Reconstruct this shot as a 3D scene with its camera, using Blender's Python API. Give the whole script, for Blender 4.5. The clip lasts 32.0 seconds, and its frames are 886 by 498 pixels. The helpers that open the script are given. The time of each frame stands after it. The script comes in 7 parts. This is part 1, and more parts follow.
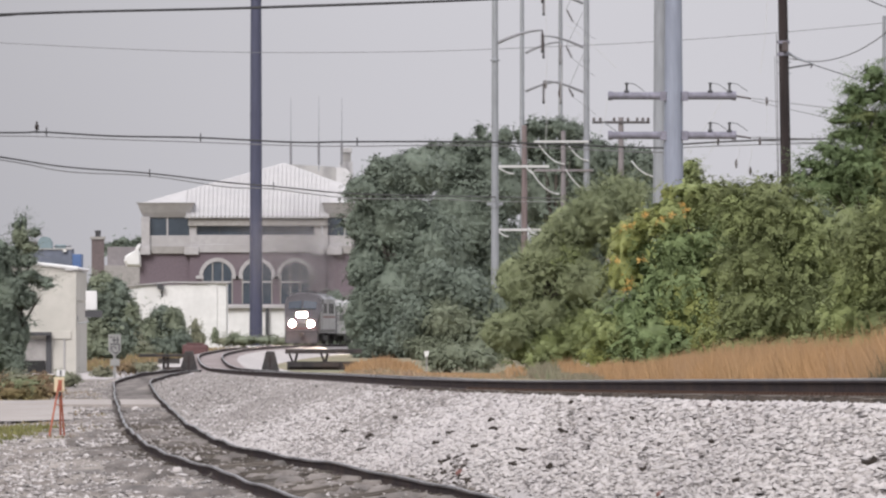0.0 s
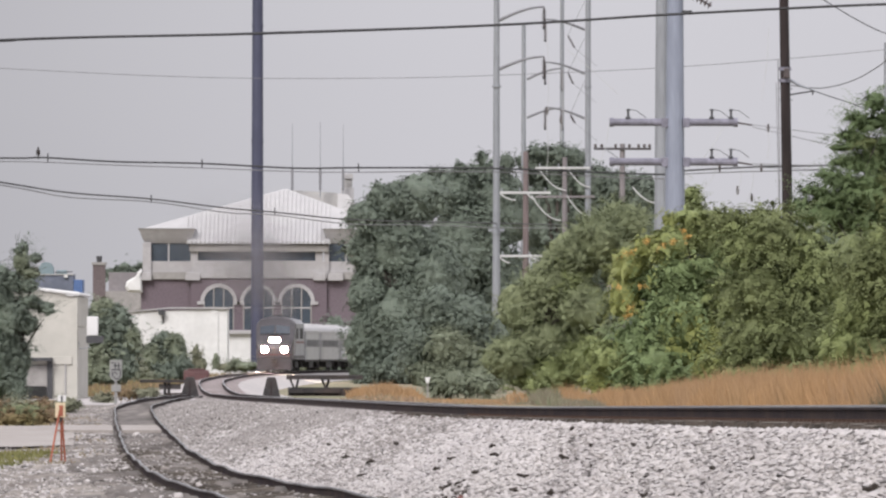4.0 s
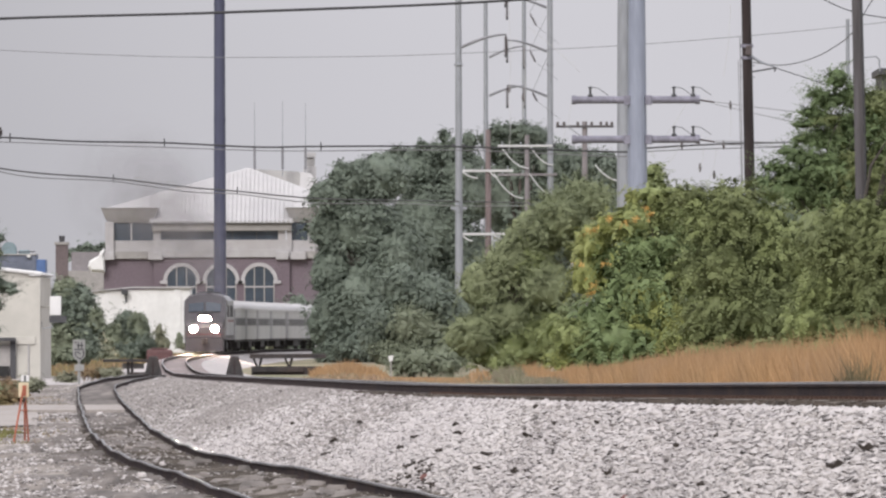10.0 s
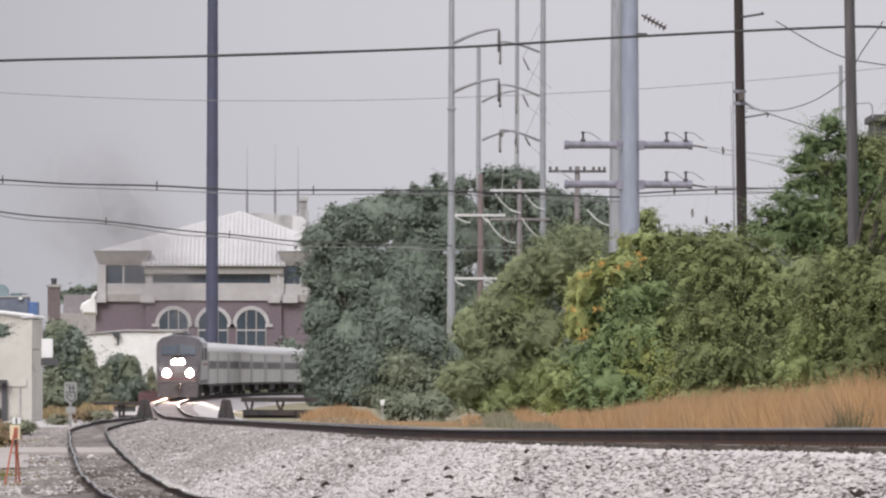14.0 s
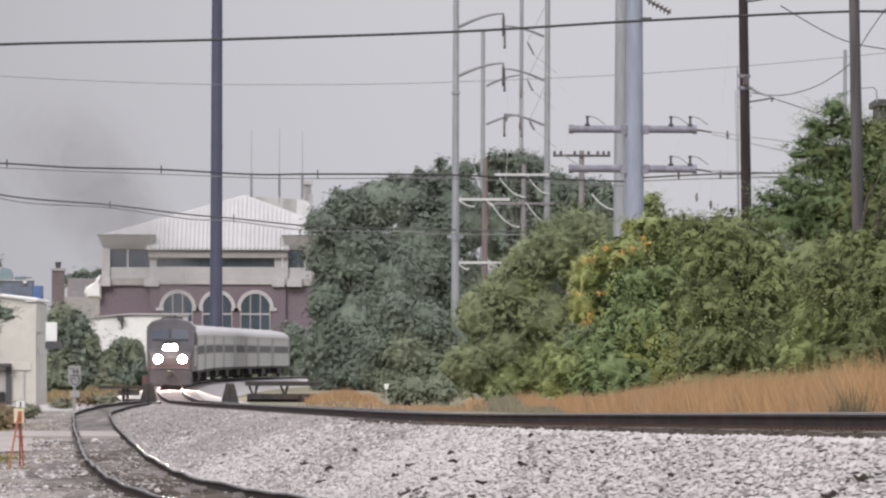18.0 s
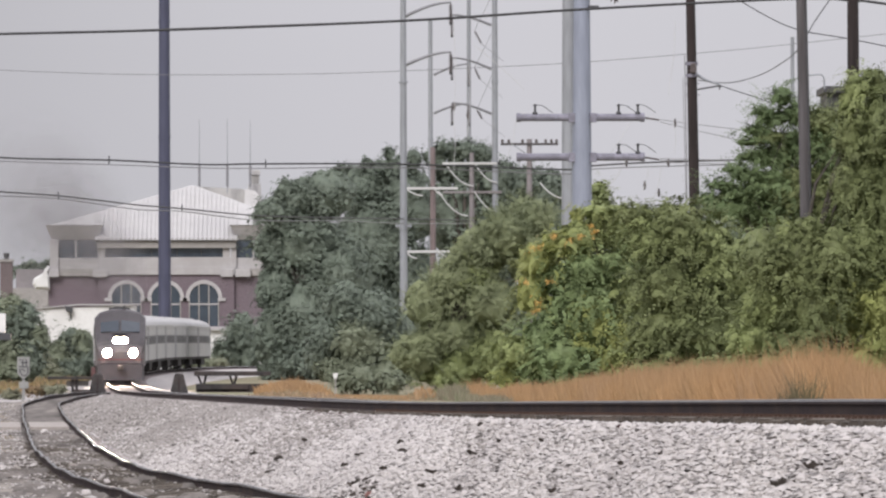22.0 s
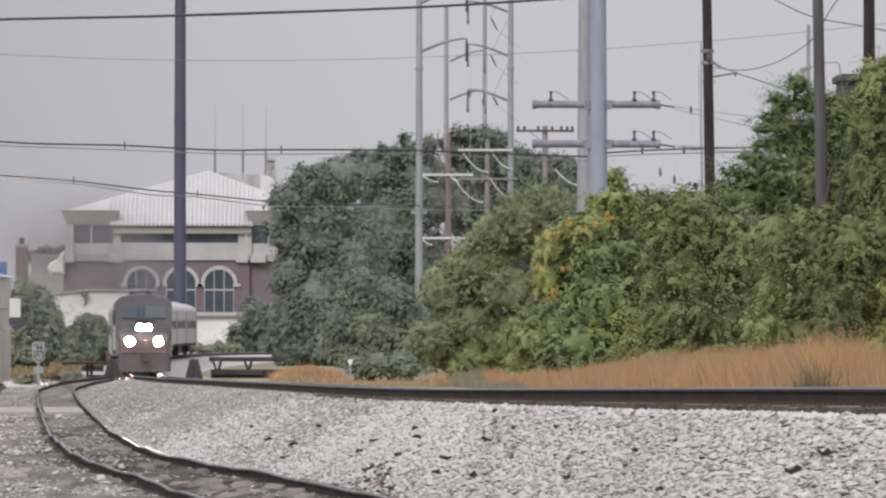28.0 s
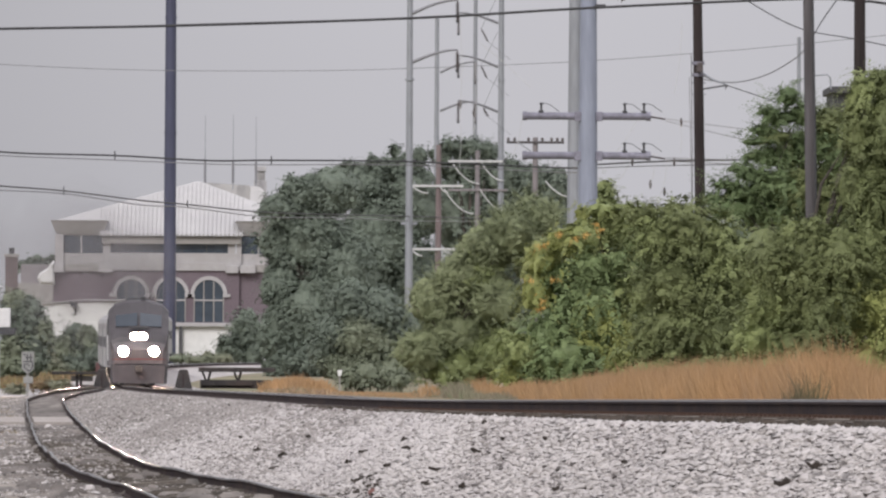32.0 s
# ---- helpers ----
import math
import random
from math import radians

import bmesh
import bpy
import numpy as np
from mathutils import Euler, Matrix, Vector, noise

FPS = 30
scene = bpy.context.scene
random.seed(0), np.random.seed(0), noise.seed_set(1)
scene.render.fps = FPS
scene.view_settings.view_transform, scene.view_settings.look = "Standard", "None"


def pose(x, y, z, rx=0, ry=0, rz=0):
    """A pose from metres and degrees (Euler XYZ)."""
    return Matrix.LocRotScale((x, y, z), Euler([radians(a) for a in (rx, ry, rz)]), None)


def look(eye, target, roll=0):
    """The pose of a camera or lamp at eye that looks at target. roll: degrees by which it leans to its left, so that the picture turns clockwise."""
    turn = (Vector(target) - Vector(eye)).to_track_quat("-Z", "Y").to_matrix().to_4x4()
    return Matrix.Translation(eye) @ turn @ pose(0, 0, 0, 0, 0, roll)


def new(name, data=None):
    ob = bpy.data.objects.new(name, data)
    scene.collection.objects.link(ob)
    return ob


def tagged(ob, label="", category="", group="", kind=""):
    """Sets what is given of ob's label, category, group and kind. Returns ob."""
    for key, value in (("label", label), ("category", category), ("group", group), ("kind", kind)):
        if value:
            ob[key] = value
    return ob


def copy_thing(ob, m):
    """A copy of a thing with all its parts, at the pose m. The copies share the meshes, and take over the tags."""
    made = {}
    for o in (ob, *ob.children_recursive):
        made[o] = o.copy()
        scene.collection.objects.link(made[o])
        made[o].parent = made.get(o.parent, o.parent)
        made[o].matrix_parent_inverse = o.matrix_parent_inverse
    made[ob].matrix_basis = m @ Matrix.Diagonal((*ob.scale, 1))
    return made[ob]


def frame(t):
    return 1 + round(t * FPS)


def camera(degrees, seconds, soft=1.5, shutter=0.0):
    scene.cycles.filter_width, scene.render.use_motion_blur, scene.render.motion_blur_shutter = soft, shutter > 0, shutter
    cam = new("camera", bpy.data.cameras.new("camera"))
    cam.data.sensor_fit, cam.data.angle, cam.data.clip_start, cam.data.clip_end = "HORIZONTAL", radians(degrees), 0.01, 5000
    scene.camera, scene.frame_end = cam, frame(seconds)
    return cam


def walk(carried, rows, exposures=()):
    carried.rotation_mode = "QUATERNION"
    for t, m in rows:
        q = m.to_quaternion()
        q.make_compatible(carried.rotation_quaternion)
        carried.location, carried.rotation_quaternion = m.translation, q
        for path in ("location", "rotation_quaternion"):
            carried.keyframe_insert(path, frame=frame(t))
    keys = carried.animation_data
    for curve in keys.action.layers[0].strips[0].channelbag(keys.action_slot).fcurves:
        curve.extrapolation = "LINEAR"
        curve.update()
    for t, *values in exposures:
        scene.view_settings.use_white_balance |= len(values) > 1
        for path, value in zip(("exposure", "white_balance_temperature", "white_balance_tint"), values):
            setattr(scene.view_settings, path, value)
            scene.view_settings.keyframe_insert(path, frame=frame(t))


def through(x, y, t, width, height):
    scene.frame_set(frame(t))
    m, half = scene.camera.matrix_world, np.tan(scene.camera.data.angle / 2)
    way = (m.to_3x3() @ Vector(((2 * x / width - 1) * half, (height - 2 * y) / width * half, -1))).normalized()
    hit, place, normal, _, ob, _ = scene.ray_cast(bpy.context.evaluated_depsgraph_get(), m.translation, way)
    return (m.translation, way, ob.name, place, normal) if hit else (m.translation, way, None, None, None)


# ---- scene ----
# One tripod stand beside the siding, long lens; the operator pans and tilts a little.
EYE_Z = 2.2
FAR = 19000.0
cam = camera(4.7257, 32.0, soft=2.35)


def pan(tilt, turn, roll):
    a, b = radians(tilt), radians(turn)
    way = Vector((-math.sin(b) * math.cos(a), math.cos(b) * math.cos(a), math.sin(a)))
    return look((0, 0, EYE_Z), Vector((0, 0, EYE_Z)) + way * 100, roll)


# seconds, tilt up, turn to the left, roll
PAN = [(0, 0.4795, 0.0000, 0.00), (0.5, 0.5140, -0.1389, 0.07), (1, 0.5394, -0.0283, 0.01), (1.5, 0.5900, 0.0091, -0.26), (2, 0.5940, -0.0276, -0.04), 
       (2.5, 0.5825, -0.0582, 0.14), (3, 0.5609, -0.0309, 0.07), (3.5, 0.5881, 0.0074, 0.09), (5.5, 0.6523, -0.0229, -0.06), (6, 0.6564, -0.0231, -0.35), 
       (6.5, 0.6729, -0.0416, -0.20), (7, 0.6413, -0.0457, -0.31), (7.5, 0.6430, -0.0576, -0.11), (8, 0.6359, -0.0709, -0.08), (8.5, 0.6022, -0.1071, 0.22), 
       (9, 0.5733, -0.1228, -0.10), (9.5, 0.5371, -0.1702, -0.07), (10, 0.5031, -0.1920, -0.14), (10.5, 0.6736, -0.1189, -0.13), (11, 0.6317, -0.0413, 0.09), 
       (11.5, 0.6400, -0.0852, 0.08), (12, 0.6364, -0.1818, 0.16), (12.5, 0.6183, -0.2798, 0.10), (13, 0.6767, -0.2794, 0.20), (13.5, 0.7348, -0.2123, 0.10), 
       (14, 0.7392, -0.2339, 0.12), (14.5, 0.7120, -0.2583, -0.06), (16.5, 0.6605, -0.2017, -0.02), (17, 0.6552, -0.2389, 0.15), (17.5, 0.6458, -0.1997, 0.16), 
       (18, 0.6545, -0.2117, 0.19), (18.5, 0.6457, -0.2908, 0.00), (19, 0.6045, -0.3159, 0.34), (19.5, 0.5590, -0.2711, -0.08), (20, 0.6078, -0.2044, 0.05), 
       (20.5, 0.5680, -0.3185, -0.03), (21, 0.5453, -0.3993, -0.09), (21.5, 0.5534, -0.4844, -0.00), (22, 0.5961, -0.4876, -0.10), (22.5, 0.5099, -0.4825, -0.16), 
       (23, 0.5532, -0.4962, -0.15), (23.5, 0.5571, -0.4863, -0.28), (24, 0.5315, -0.4648, -0.28), (24.5, 0.5052, -0.4797, -0.27), (25, 0.5164, -0.4060, -0.01), 
       (25.5, 0.5361, -0.4485, -0.10), (27.5, 0.4851, -0.4060, 0.15), (28, 0.5237, -0.4058, 0.09), (28.5, 0.5444, -0.3385, 0.18), (29, 0.5841, -0.3941, 0.27), 
       (29.5, 0.5820, -0.4454, 0.33), (30, 0.5924, -0.3694, 0.43), (30.5, 0.6109, -0.3989, 0.41), (31, 0.5991, -0.4421, 0.51), (31.5, 0.6077, -0.4524, 0.41), 
       (32, 0.5837, -0.4597, 0.29),]
walk(cam, [(t, pan(a, b, r)) for t, a, b, r in PAN], exposures=[(t, e, 6480, 11.4) for t, e in ((0, 0.15), (10, 0.16), (19, 0.12), (23, 0.14), (25.5, 0.12), (28, 0.01), (32, -0.03))])

# ---- light: a bright overcast noon ----
world = bpy.data.worlds.new("overcast_sky")
scene.world = world
world.use_nodes = True
wn, wl = world.node_tree.nodes, world.node_tree.links
wn.clear()
w_out = wn.new("ShaderNodeOutputWorld")
w_bg = wn.new("ShaderNodeBackground")
w_sky = wn.new("ShaderNodeTexSky")
w_sky.sky_type, w_sky.sun_disc = "NISHITA", False
w_sky.sun_elevation, w_sky.sun_rotation = radians(39), radians(206)
w_sky.air_density, w_sky.dust_density = 1.0, 4.0
# cloud layer: grey cover mixed over the clear sky, with soft broad cells
w_geo = wn.new("ShaderNodeTexCoord")
w_map = wn.new("ShaderNodeMapping")
w_map.inputs["Scale"].default_value = (1.2, 1.2, 3.0)
w_noise = wn.new("ShaderNodeTexNoise")
w_noise.inputs["Scale"].default_value, w_noise.inputs["Detail"].default_value = 2.2, 4.0
w_ramp = wn.new("ShaderNodeValToRGB")
w_ramp.color_ramp.elements[0].position, w_ramp.color_ramp.elements[1].position = 0.3, 0.7
w_ramp.color_ramp.elements[0].color = (4.9, 4.88, 5.2, 1)
w_ramp.color_ramp.elements[1].color = (6.1, 6.04, 6.38, 1)
w_mix = wn.new("ShaderNodeMix")
w_mix.data_type = "RGBA"
w_mix.inputs["Factor"].default_value = 0.93
wl.new(w_geo.outputs["Generated"], w_map.inputs["Vector"])
wl.new(w_map.outputs["Vector"], w_noise.inputs["Vector"])
wl.new(w_noise.outputs["Fac"], w_ramp.inputs["Fac"])
# an overcast sky is three times as bright overhead as at the horizon
w_sep = wn.new("ShaderNodeSeparateXYZ")
w_up = wn.new("ShaderNodeMapRange")
w_up.inputs["To Min"].default_value, w_up.inputs["To Max"].default_value = 1.0, 3.0
w_dome = wn.new("ShaderNodeVectorMath")
w_dome.operation = "SCALE"
wl.new(w_geo.outputs["Generated"], w_sep.inputs["Vector"])
wl.new(w_sep.outputs["Z"], w_up.inputs["Value"])
# the sky is dimmed towards the west, imitating smoke and lens vignetting
w_west = wn.new("ShaderNodeMapRange")
w_west.interpolation_type = "SMOOTHSTEP"
w_west.inputs["From Min"].default_value, w_west.inputs["From Max"].default_value = -0.10, 0.02
w_west.inputs["To Min"].default_value, w_west.inputs["To Max"].default_value = 0.62, 1.0
w_mul = wn.new("ShaderNodeMath")
w_mul.operation = "MULTIPLY"
wl.new(w_sep.outputs["X"], w_west.inputs["Value"])
wl.new(w_west.outputs["Result"], w_mul.inputs[0])
wl.new(w_up.outputs["Result"], w_mul.inputs[1])
wl.new(w_mul.outputs["Value"], w_dome.inputs["Scale"])
wl.new(w_ramp.outputs["Color"], w_dome.inputs[0])
wl.new(w_sky.outputs["Color"], w_mix.inputs["A"])
wl.new(w_dome.outputs["Vector"], w_mix.inputs["B"])
wl.new(w_mix.outputs["Result"], w_bg.inputs["Color"])
w_bg.inputs["Strength"].default_value = 0.1
wl.new(w_bg.outputs["Background"], w_out.inputs["Surface"])

sun = new("sun", bpy.data.lights.new("sun", "SUN"))
sun.data.energy, sun.data.angle, sun.data.color = 2.5, radians(25), (1.0, 0.975, 0.95)
sun.matrix_world = look((0, 0, 45), (25, 50, 0))


# ---- materials ----
def material(name, colour, rough=0.7, metal=0.0, vary=0.25, grain=8.0, broad=0.6, bump=0.3, bump_scale=30.0, tint=None, island=0.0, per_object=0.0, spec=0.4, through=0.0, stretch=(1, 1, 1), dark_share=0.0):
    """Colour varied at two scales, fine relief; island and per_object: how much single pieces differ."""
    mt = bpy.data.materials.new(name)
    mt.use_nodes = True
    n, l = mt.node_tree.nodes, mt.node_tree.links
    n.clear()
    out, bs = n.new("ShaderNodeOutputMaterial"), n.new("ShaderNodeBsdfPrincipled")
    co = n.new("ShaderNodeTexCoord")
    mp = n.new("ShaderNodeMapping")
    mp.inputs["Scale"].default_value = stretch
    l.new(co.outputs["Object"], mp.inputs["Vector"])
    fine, wide = n.new("ShaderNodeTexNoise"), n.new("ShaderNodeTexNoise")
    fine.inputs["Scale"].default_value, fine.inputs["Detail"].default_value = grain, 6.0
    wide.inputs["Scale"].default_value, wide.inputs["Detail"].default_value = broad, 3.0
    l.new(mp.outputs["Vector"], fine.inputs["Vector"])
    l.new(mp.outputs["Vector"], wide.inputs["Vector"])
    dark = tuple(c * (1 - vary) for c in colour) + (1,)
    lite = tuple(min(1, c * (1 + vary)) for c in colour) + (1,)
    r1 = n.new("ShaderNodeValToRGB")
    r1.color_ramp.elements[0].position, r1.color_ramp.elements[1].position = 0.3, 0.7
    r1.color_ramp.elements[0].color, r1.color_ramp.elements[1].color = dark, lite
    l.new(fine.outputs["Fac"], r1.inputs["Fac"])
    m1 = n.new("ShaderNodeMix")
    m1.data_type = "RGBA"
    r2 = n.new("ShaderNodeValToRGB")
    r2.color_ramp.elements[0].position, r2.color_ramp.elements[1].position = 0.42, 0.68
    l.new(wide.outputs["Fac"], r2.inputs["Fac"])
    l.new(r2.outputs["Color"], m1.inputs["Factor"])
    l.new(r1.outputs["Color"], m1.inputs["A"])
    m1.inputs["B"].default_value = tuple(tint or tuple(c * (1 - vary) for c in colour)) + (1,)
    colour_out = m1.outputs["Result"]
    if island or per_object:
        src = n.new("ShaderNodeNewGeometry").outputs["Random Per Island"] if island else n.new("ShaderNodeObjectInfo").outputs["Random"]
        amt = island or per_object
        mr = n.new("ShaderNodeMapRange")
        mr.inputs["To Min"].default_value, mr.inputs["To Max"].default_value = 1 - amt, 1 + amt
        l.new(src, mr.inputs["Value"])
        hs = n.new("ShaderNodeHueSaturation")
        if dark_share:
            # a share of the pieces is much darker than the rest
            sw = n.new("ShaderNodeMapRange")
            sw.inputs["From Min"].default_value, sw.inputs["From Max"].default_value = dark_share * 0.6, dark_share
            sw.inputs["To Min"].default_value, sw.inputs["To Max"].default_value = 0.45, 1.0
            mm = n.new("ShaderNodeMath")
            mm.operation = "MULTIPLY"
            l.new(src, sw.inputs["Value"])
            l.new(sw.outputs["Result"], mm.inputs[0])
            l.new(mr.outputs["Result"], mm.inputs[1])
            l.new(mm.outputs["Value"], hs.inputs["Value"])
        else:
            l.new(mr.outputs["Result"], hs.inputs["Value"])
        l.new(colour_out, hs.inputs["Color"])
        colour_out = hs.outputs["Color"]
    l.new(colour_out, bs.inputs["Base Color"])
    bs.inputs["Roughness"].default_value, bs.inputs["Metallic"].default_value = rough, metal
    bs.inputs["Specular IOR Level"].default_value = spec
    if bump:
        bt, bp = n.new("ShaderNodeTexNoise"), n.new("ShaderNodeBump")
        bt.inputs["Scale"].default_value, bt.inputs["Detail"].default_value = bump_scale, 4.0
        l.new(mp.outputs["Vector"], bt.inputs["Vector"])
        bp.inputs["Strength"].default_value, bp.inputs["Distance"].default_value = bump, 0.02
        l.new(bt.outputs["Fac"], bp.inputs["Height"])
        l.new(bp.outputs["Normal"], bs.inputs["Normal"])
    shader = bs.outputs["BSDF"]
    if through:
        tr, mx = n.new("ShaderNodeBsdfTranslucent"), n.new("ShaderNodeMixShader")
        l.new(colour_out, tr.inputs["Color"])
        mx.inputs["Fac"].default_value = through
        l.new(shader, mx.inputs[1])
        l.new(tr.outputs["BSDF"], mx.inputs[2])
        shader = mx.outputs["Shader"]
    l.new(shader, out.inputs["Surface"])
    return mt


def glow(name, colour, strength):
    mt = bpy.data.materials.new(name)
    mt.use_nodes = True
    bs = mt.node_tree.nodes["Principled BSDF"]
    bs.inputs["Base Color"].default_value = (0.8, 0.8, 0.8, 1)
    bs.inputs["Emission Color"].default_value = (*colour, 1)
    bs.inputs["Emission Strength"].default_value = strength
    return mt


def glassy(name, colour, rough=0.08):
    mt = material(name, colour, rough=rough, vary=0.2, grain=0.8, broad=0.3, bump=0.0, spec=0.7)
    return mt


BALLAST = material("ballast_stone", (0.42, 0.392, 0.382), rough=0.9, vary=0.2, grain=14, broad=0.12, bump=1.0, bump_scale=16, tint=(0.37, 0.345, 0.34))
STONE = material("crushed_limestone", (0.485, 0.454, 0.443), rough=0.9, vary=0.12, grain=20, broad=0.06, bump=0.3, bump_scale=60, tint=(0.435, 0.405, 0.398), island=0.1, dark_share=0.1)
STONE_OLD = material("older_grey_limestone", (0.282, 0.259, 0.246), rough=0.9, vary=0.12, grain=20, broad=0.06, bump=0.3, bump_scale=60, tint=(0.248, 0.227, 0.216), island=0.12, dark_share=0.12)
DIRT = material("dirty_gravel", (0.24, 0.214, 0.19), stretch=(1, 0.05, 1), rough=0.95, vary=0.5, grain=3.0, broad=0.8, bump=1.0, bump_scale=12, tint=(0.105, 0.085, 0.072))
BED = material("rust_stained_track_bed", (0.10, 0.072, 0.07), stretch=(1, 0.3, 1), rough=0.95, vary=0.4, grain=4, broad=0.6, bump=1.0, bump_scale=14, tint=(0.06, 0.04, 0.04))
BED_FAR = material("pale_pink_track_bed", (0.26, 0.22, 0.215), stretch=(1, 0.3, 1), rough=0.95, vary=0.3, grain=3, broad=0.4, bump=0.8, bump_scale=14, tint=(0.20, 0.165, 0.16))
SIDE_DIRT = material("oily_track_dirt", (0.16, 0.142, 0.13), stretch=(1, 0.05, 1), rough=0.95, vary=0.55, grain=2.5, broad=0.6, bump=1.0, bump_scale=10, tint=(0.075, 0.064, 0.058))
SOIL = material("dry_soil", (0.24, 0.20, 0.14), rough=0.95, vary=0.3, grain=3, broad=0.08, bump=0.8, bump_scale=5, tint=(0.13, 0.15, 0.07))
ROADM = material("worn_concrete", (0.34, 0.31, 0.29), rough=0.9, vary=0.15, grain=5, broad=0.4, bump=0.3, bump_scale=25, tint=(0.25, 0.22, 0.2))
RAILM = material("rusty_rail_steel", (0.028, 0.019, 0.021), rough=0.8, spec=0.2, metal=0.0, vary=0.35, grain=6, broad=0.8, bump=0.4, bump_scale=40, tint=(0.05, 0.034, 0.029))
SHINE = material("polished_railhead", (0.42, 0.41, 0.41), rough=0.32, metal=0.9, vary=0.15, grain=3, broad=0.5, bump=0.05)
SHINE_OLD = material("dull_worn_railhead", (0.26, 0.23, 0.22), rough=0.1, metal=0.9, vary=0.35, grain=3, broad=0.5, bump=0.1, tint=(0.1, 0.075, 0.07))
TIEM = material("creosoted_tie", (0.075, 0.062, 0.052), rough=0.9, vary=0.4, grain=9, broad=1.2, bump=0.7, bump_scale=20, tint=(0.13, 0.115, 0.10), per_object=0.35)
PLATE = material("rusted_tie_plate", (0.10, 0.06, 0.045), rough=0.8, metal=0.3, vary=0.4)
STEEL_DARK = material("blackened_steel", (0.035, 0.032, 0.033), rough=0.7, metal=0.2, vary=0.4, grain=3, broad=0.8, tint=(0.06, 0.045, 0.04))
POLE_BLUE = material("dark_weathered_pole_steel", (0.062, 0.066, 0.108), rough=0.6, vary=0.2, grain=2, broad=0.15, bump=0.2, tint=(0.052, 0.055, 0.092), stretch=(1, 1, 0.15))
GALV = material("galvanized_steel", (0.28, 0.292, 0.315), rough=0.55, metal=0.25, vary=0.14, grain=4, broad=0.3, bump=0.15, tint=(0.25, 0.262, 0.285), stretch=(1, 1, 0.2))
GALV_BLUE = material("blue_grey_painted_steel", (0.25, 0.272, 0.335), rough=0.5, metal=0.1, vary=0.12, grain=4, broad=0.3, bump=0.1, tint=(0.24, 0.265, 0.335), stretch=(1, 1, 0.2))
ARM = material("mottled_lilac_grey_arm_steel", (0.2, 0.195, 0.24), rough=0.6, vary=0.3, grain=5, broad=1.2, bump=0.2, tint=(0.15, 0.145, 0.18))
DAVIT = material("dull_grey_davit_steel", (0.2, 0.2, 0.215), rough=0.6, metal=0.1, vary=0.15, grain=4, broad=0.5, bump=0.1)
# weathered wood of the far poles, paled to lilac grey in place of haze
WOODPALE = material("haze_paled_weathered_wood", (0.22, 0.2, 0.205), rough=0.9, vary=0.35, grain=6, broad=0.4, bump=0.5, bump_scale=18, tint=(0.17, 0.155, 0.16), stretch=(1, 1, 0.08))
WINDOW_BAND = material("faded_grey_window_band", (0.28, 0.275, 0.28), rough=0.6, vary=0.15)
WOODPOLE = material("creosoted_pole_wood", (0.022, 0.017, 0.017), rough=0.9, vary=0.5, grain=6, broad=0.4, bump=0.6, bump_scale=18, tint=(0.045, 0.03, 0.03), stretch=(1, 1, 0.08))
WOODGREY = material("weathered_pole_wood", (0.08, 0.075, 0.08), rough=0.9, vary=0.4, grain=6, broad=0.4, bump=0.6, bump_scale=18, tint=(0.075, 0.066, 0.063), stretch=(1, 1, 0.08))
WOODRED = material("reddish_pole_wood", (0.165, 0.13, 0.13), rough=0.9, vary=0.4, grain=6, broad=0.4, bump=0.6, bump_scale=18, tint=(0.195, 0.165, 0.165), stretch=(1, 1, 0.08))
WIREM = material("black_cable", (0.03, 0.03, 0.032), rough=0.6, vary=0.1, bump=0)
WIREG = material("aluminium_wire", (0.2, 0.2, 0.21), rough=0.5, metal=0.4, vary=0.1, bump=0)
JUMPER = material("pale_jumper_cable", (0.50, 0.50, 0.50), rough=0.5, vary=0.1, bump=0)
PORCELAIN = material("brown_porcelain", (0.09, 0.075, 0.075), rough=0.3, vary=0.2, bump=0)
# red brick, its colour pulled towards purple-grey to imitate haze
BRICK = material("haze_purpled_red_brick", (0.15, 0.12, 0.138), rough=0.9, vary=0.25, grain=6, broad=0.15, bump=0.4, bump_scale=10, tint=(0.13, 0.1, 0.118))
# brown brick greyed towards purple for the same haze
BRICK_OLD = material("haze_greyed_brown_brick", (0.14, 0.112, 0.115), rough=0.9, vary=0.25, grain=6, broad=0.2, bump=0.4, bump_scale=10)
# cream concrete with the lavender cast of the haze in its colour
CREAM = material("haze_tinted_cream_concrete", (0.385, 0.372, 0.38), rough=0.85, vary=0.1, grain=2, broad=0.2, bump=0.2, tint=(0.34, 0.325, 0.325))
WARM_STUCCO = material("warm_cream_stucco", (0.462, 0.446, 0.405), rough=0.85, vary=0.08, grain=1.5, broad=0.3, bump=0.2, tint=(0.415, 0.4, 0.362))
GREYBRICK = material("pinkish_grey_block", (0.235, 0.215, 0.222), rough=0.9, vary=0.15, grain=2, broad=0.3, bump=0.2, tint=(0.2, 0.185, 0.195))
SLATE = material("dull_slate_blue_metal", (0.135, 0.15, 0.2), rough=0.7, vary=0.25, grain=2, broad=0.5, bump=0.1, tint=(0.1, 0.115, 0.15))
WHITEP = material("white_painted_metal", (0.66, 0.655, 0.65), rough=0.5, vary=0.06, grain=2, broad=0.3, bump=0.1, tint=(0.58, 0.575, 0.57))
ROOFW = material("white_standing_seam_metal", (0.42, 0.41, 0.41), rough=0.45, vary=0.06, grain=1, broad=0.15, bump=0.1, tint=(0.38, 0.37, 0.375))
ROOFG = material("grey_membrane_roof", (0.36, 0.35, 0.34), rough=0.8, vary=0.12, grain=1, broad=0.2)
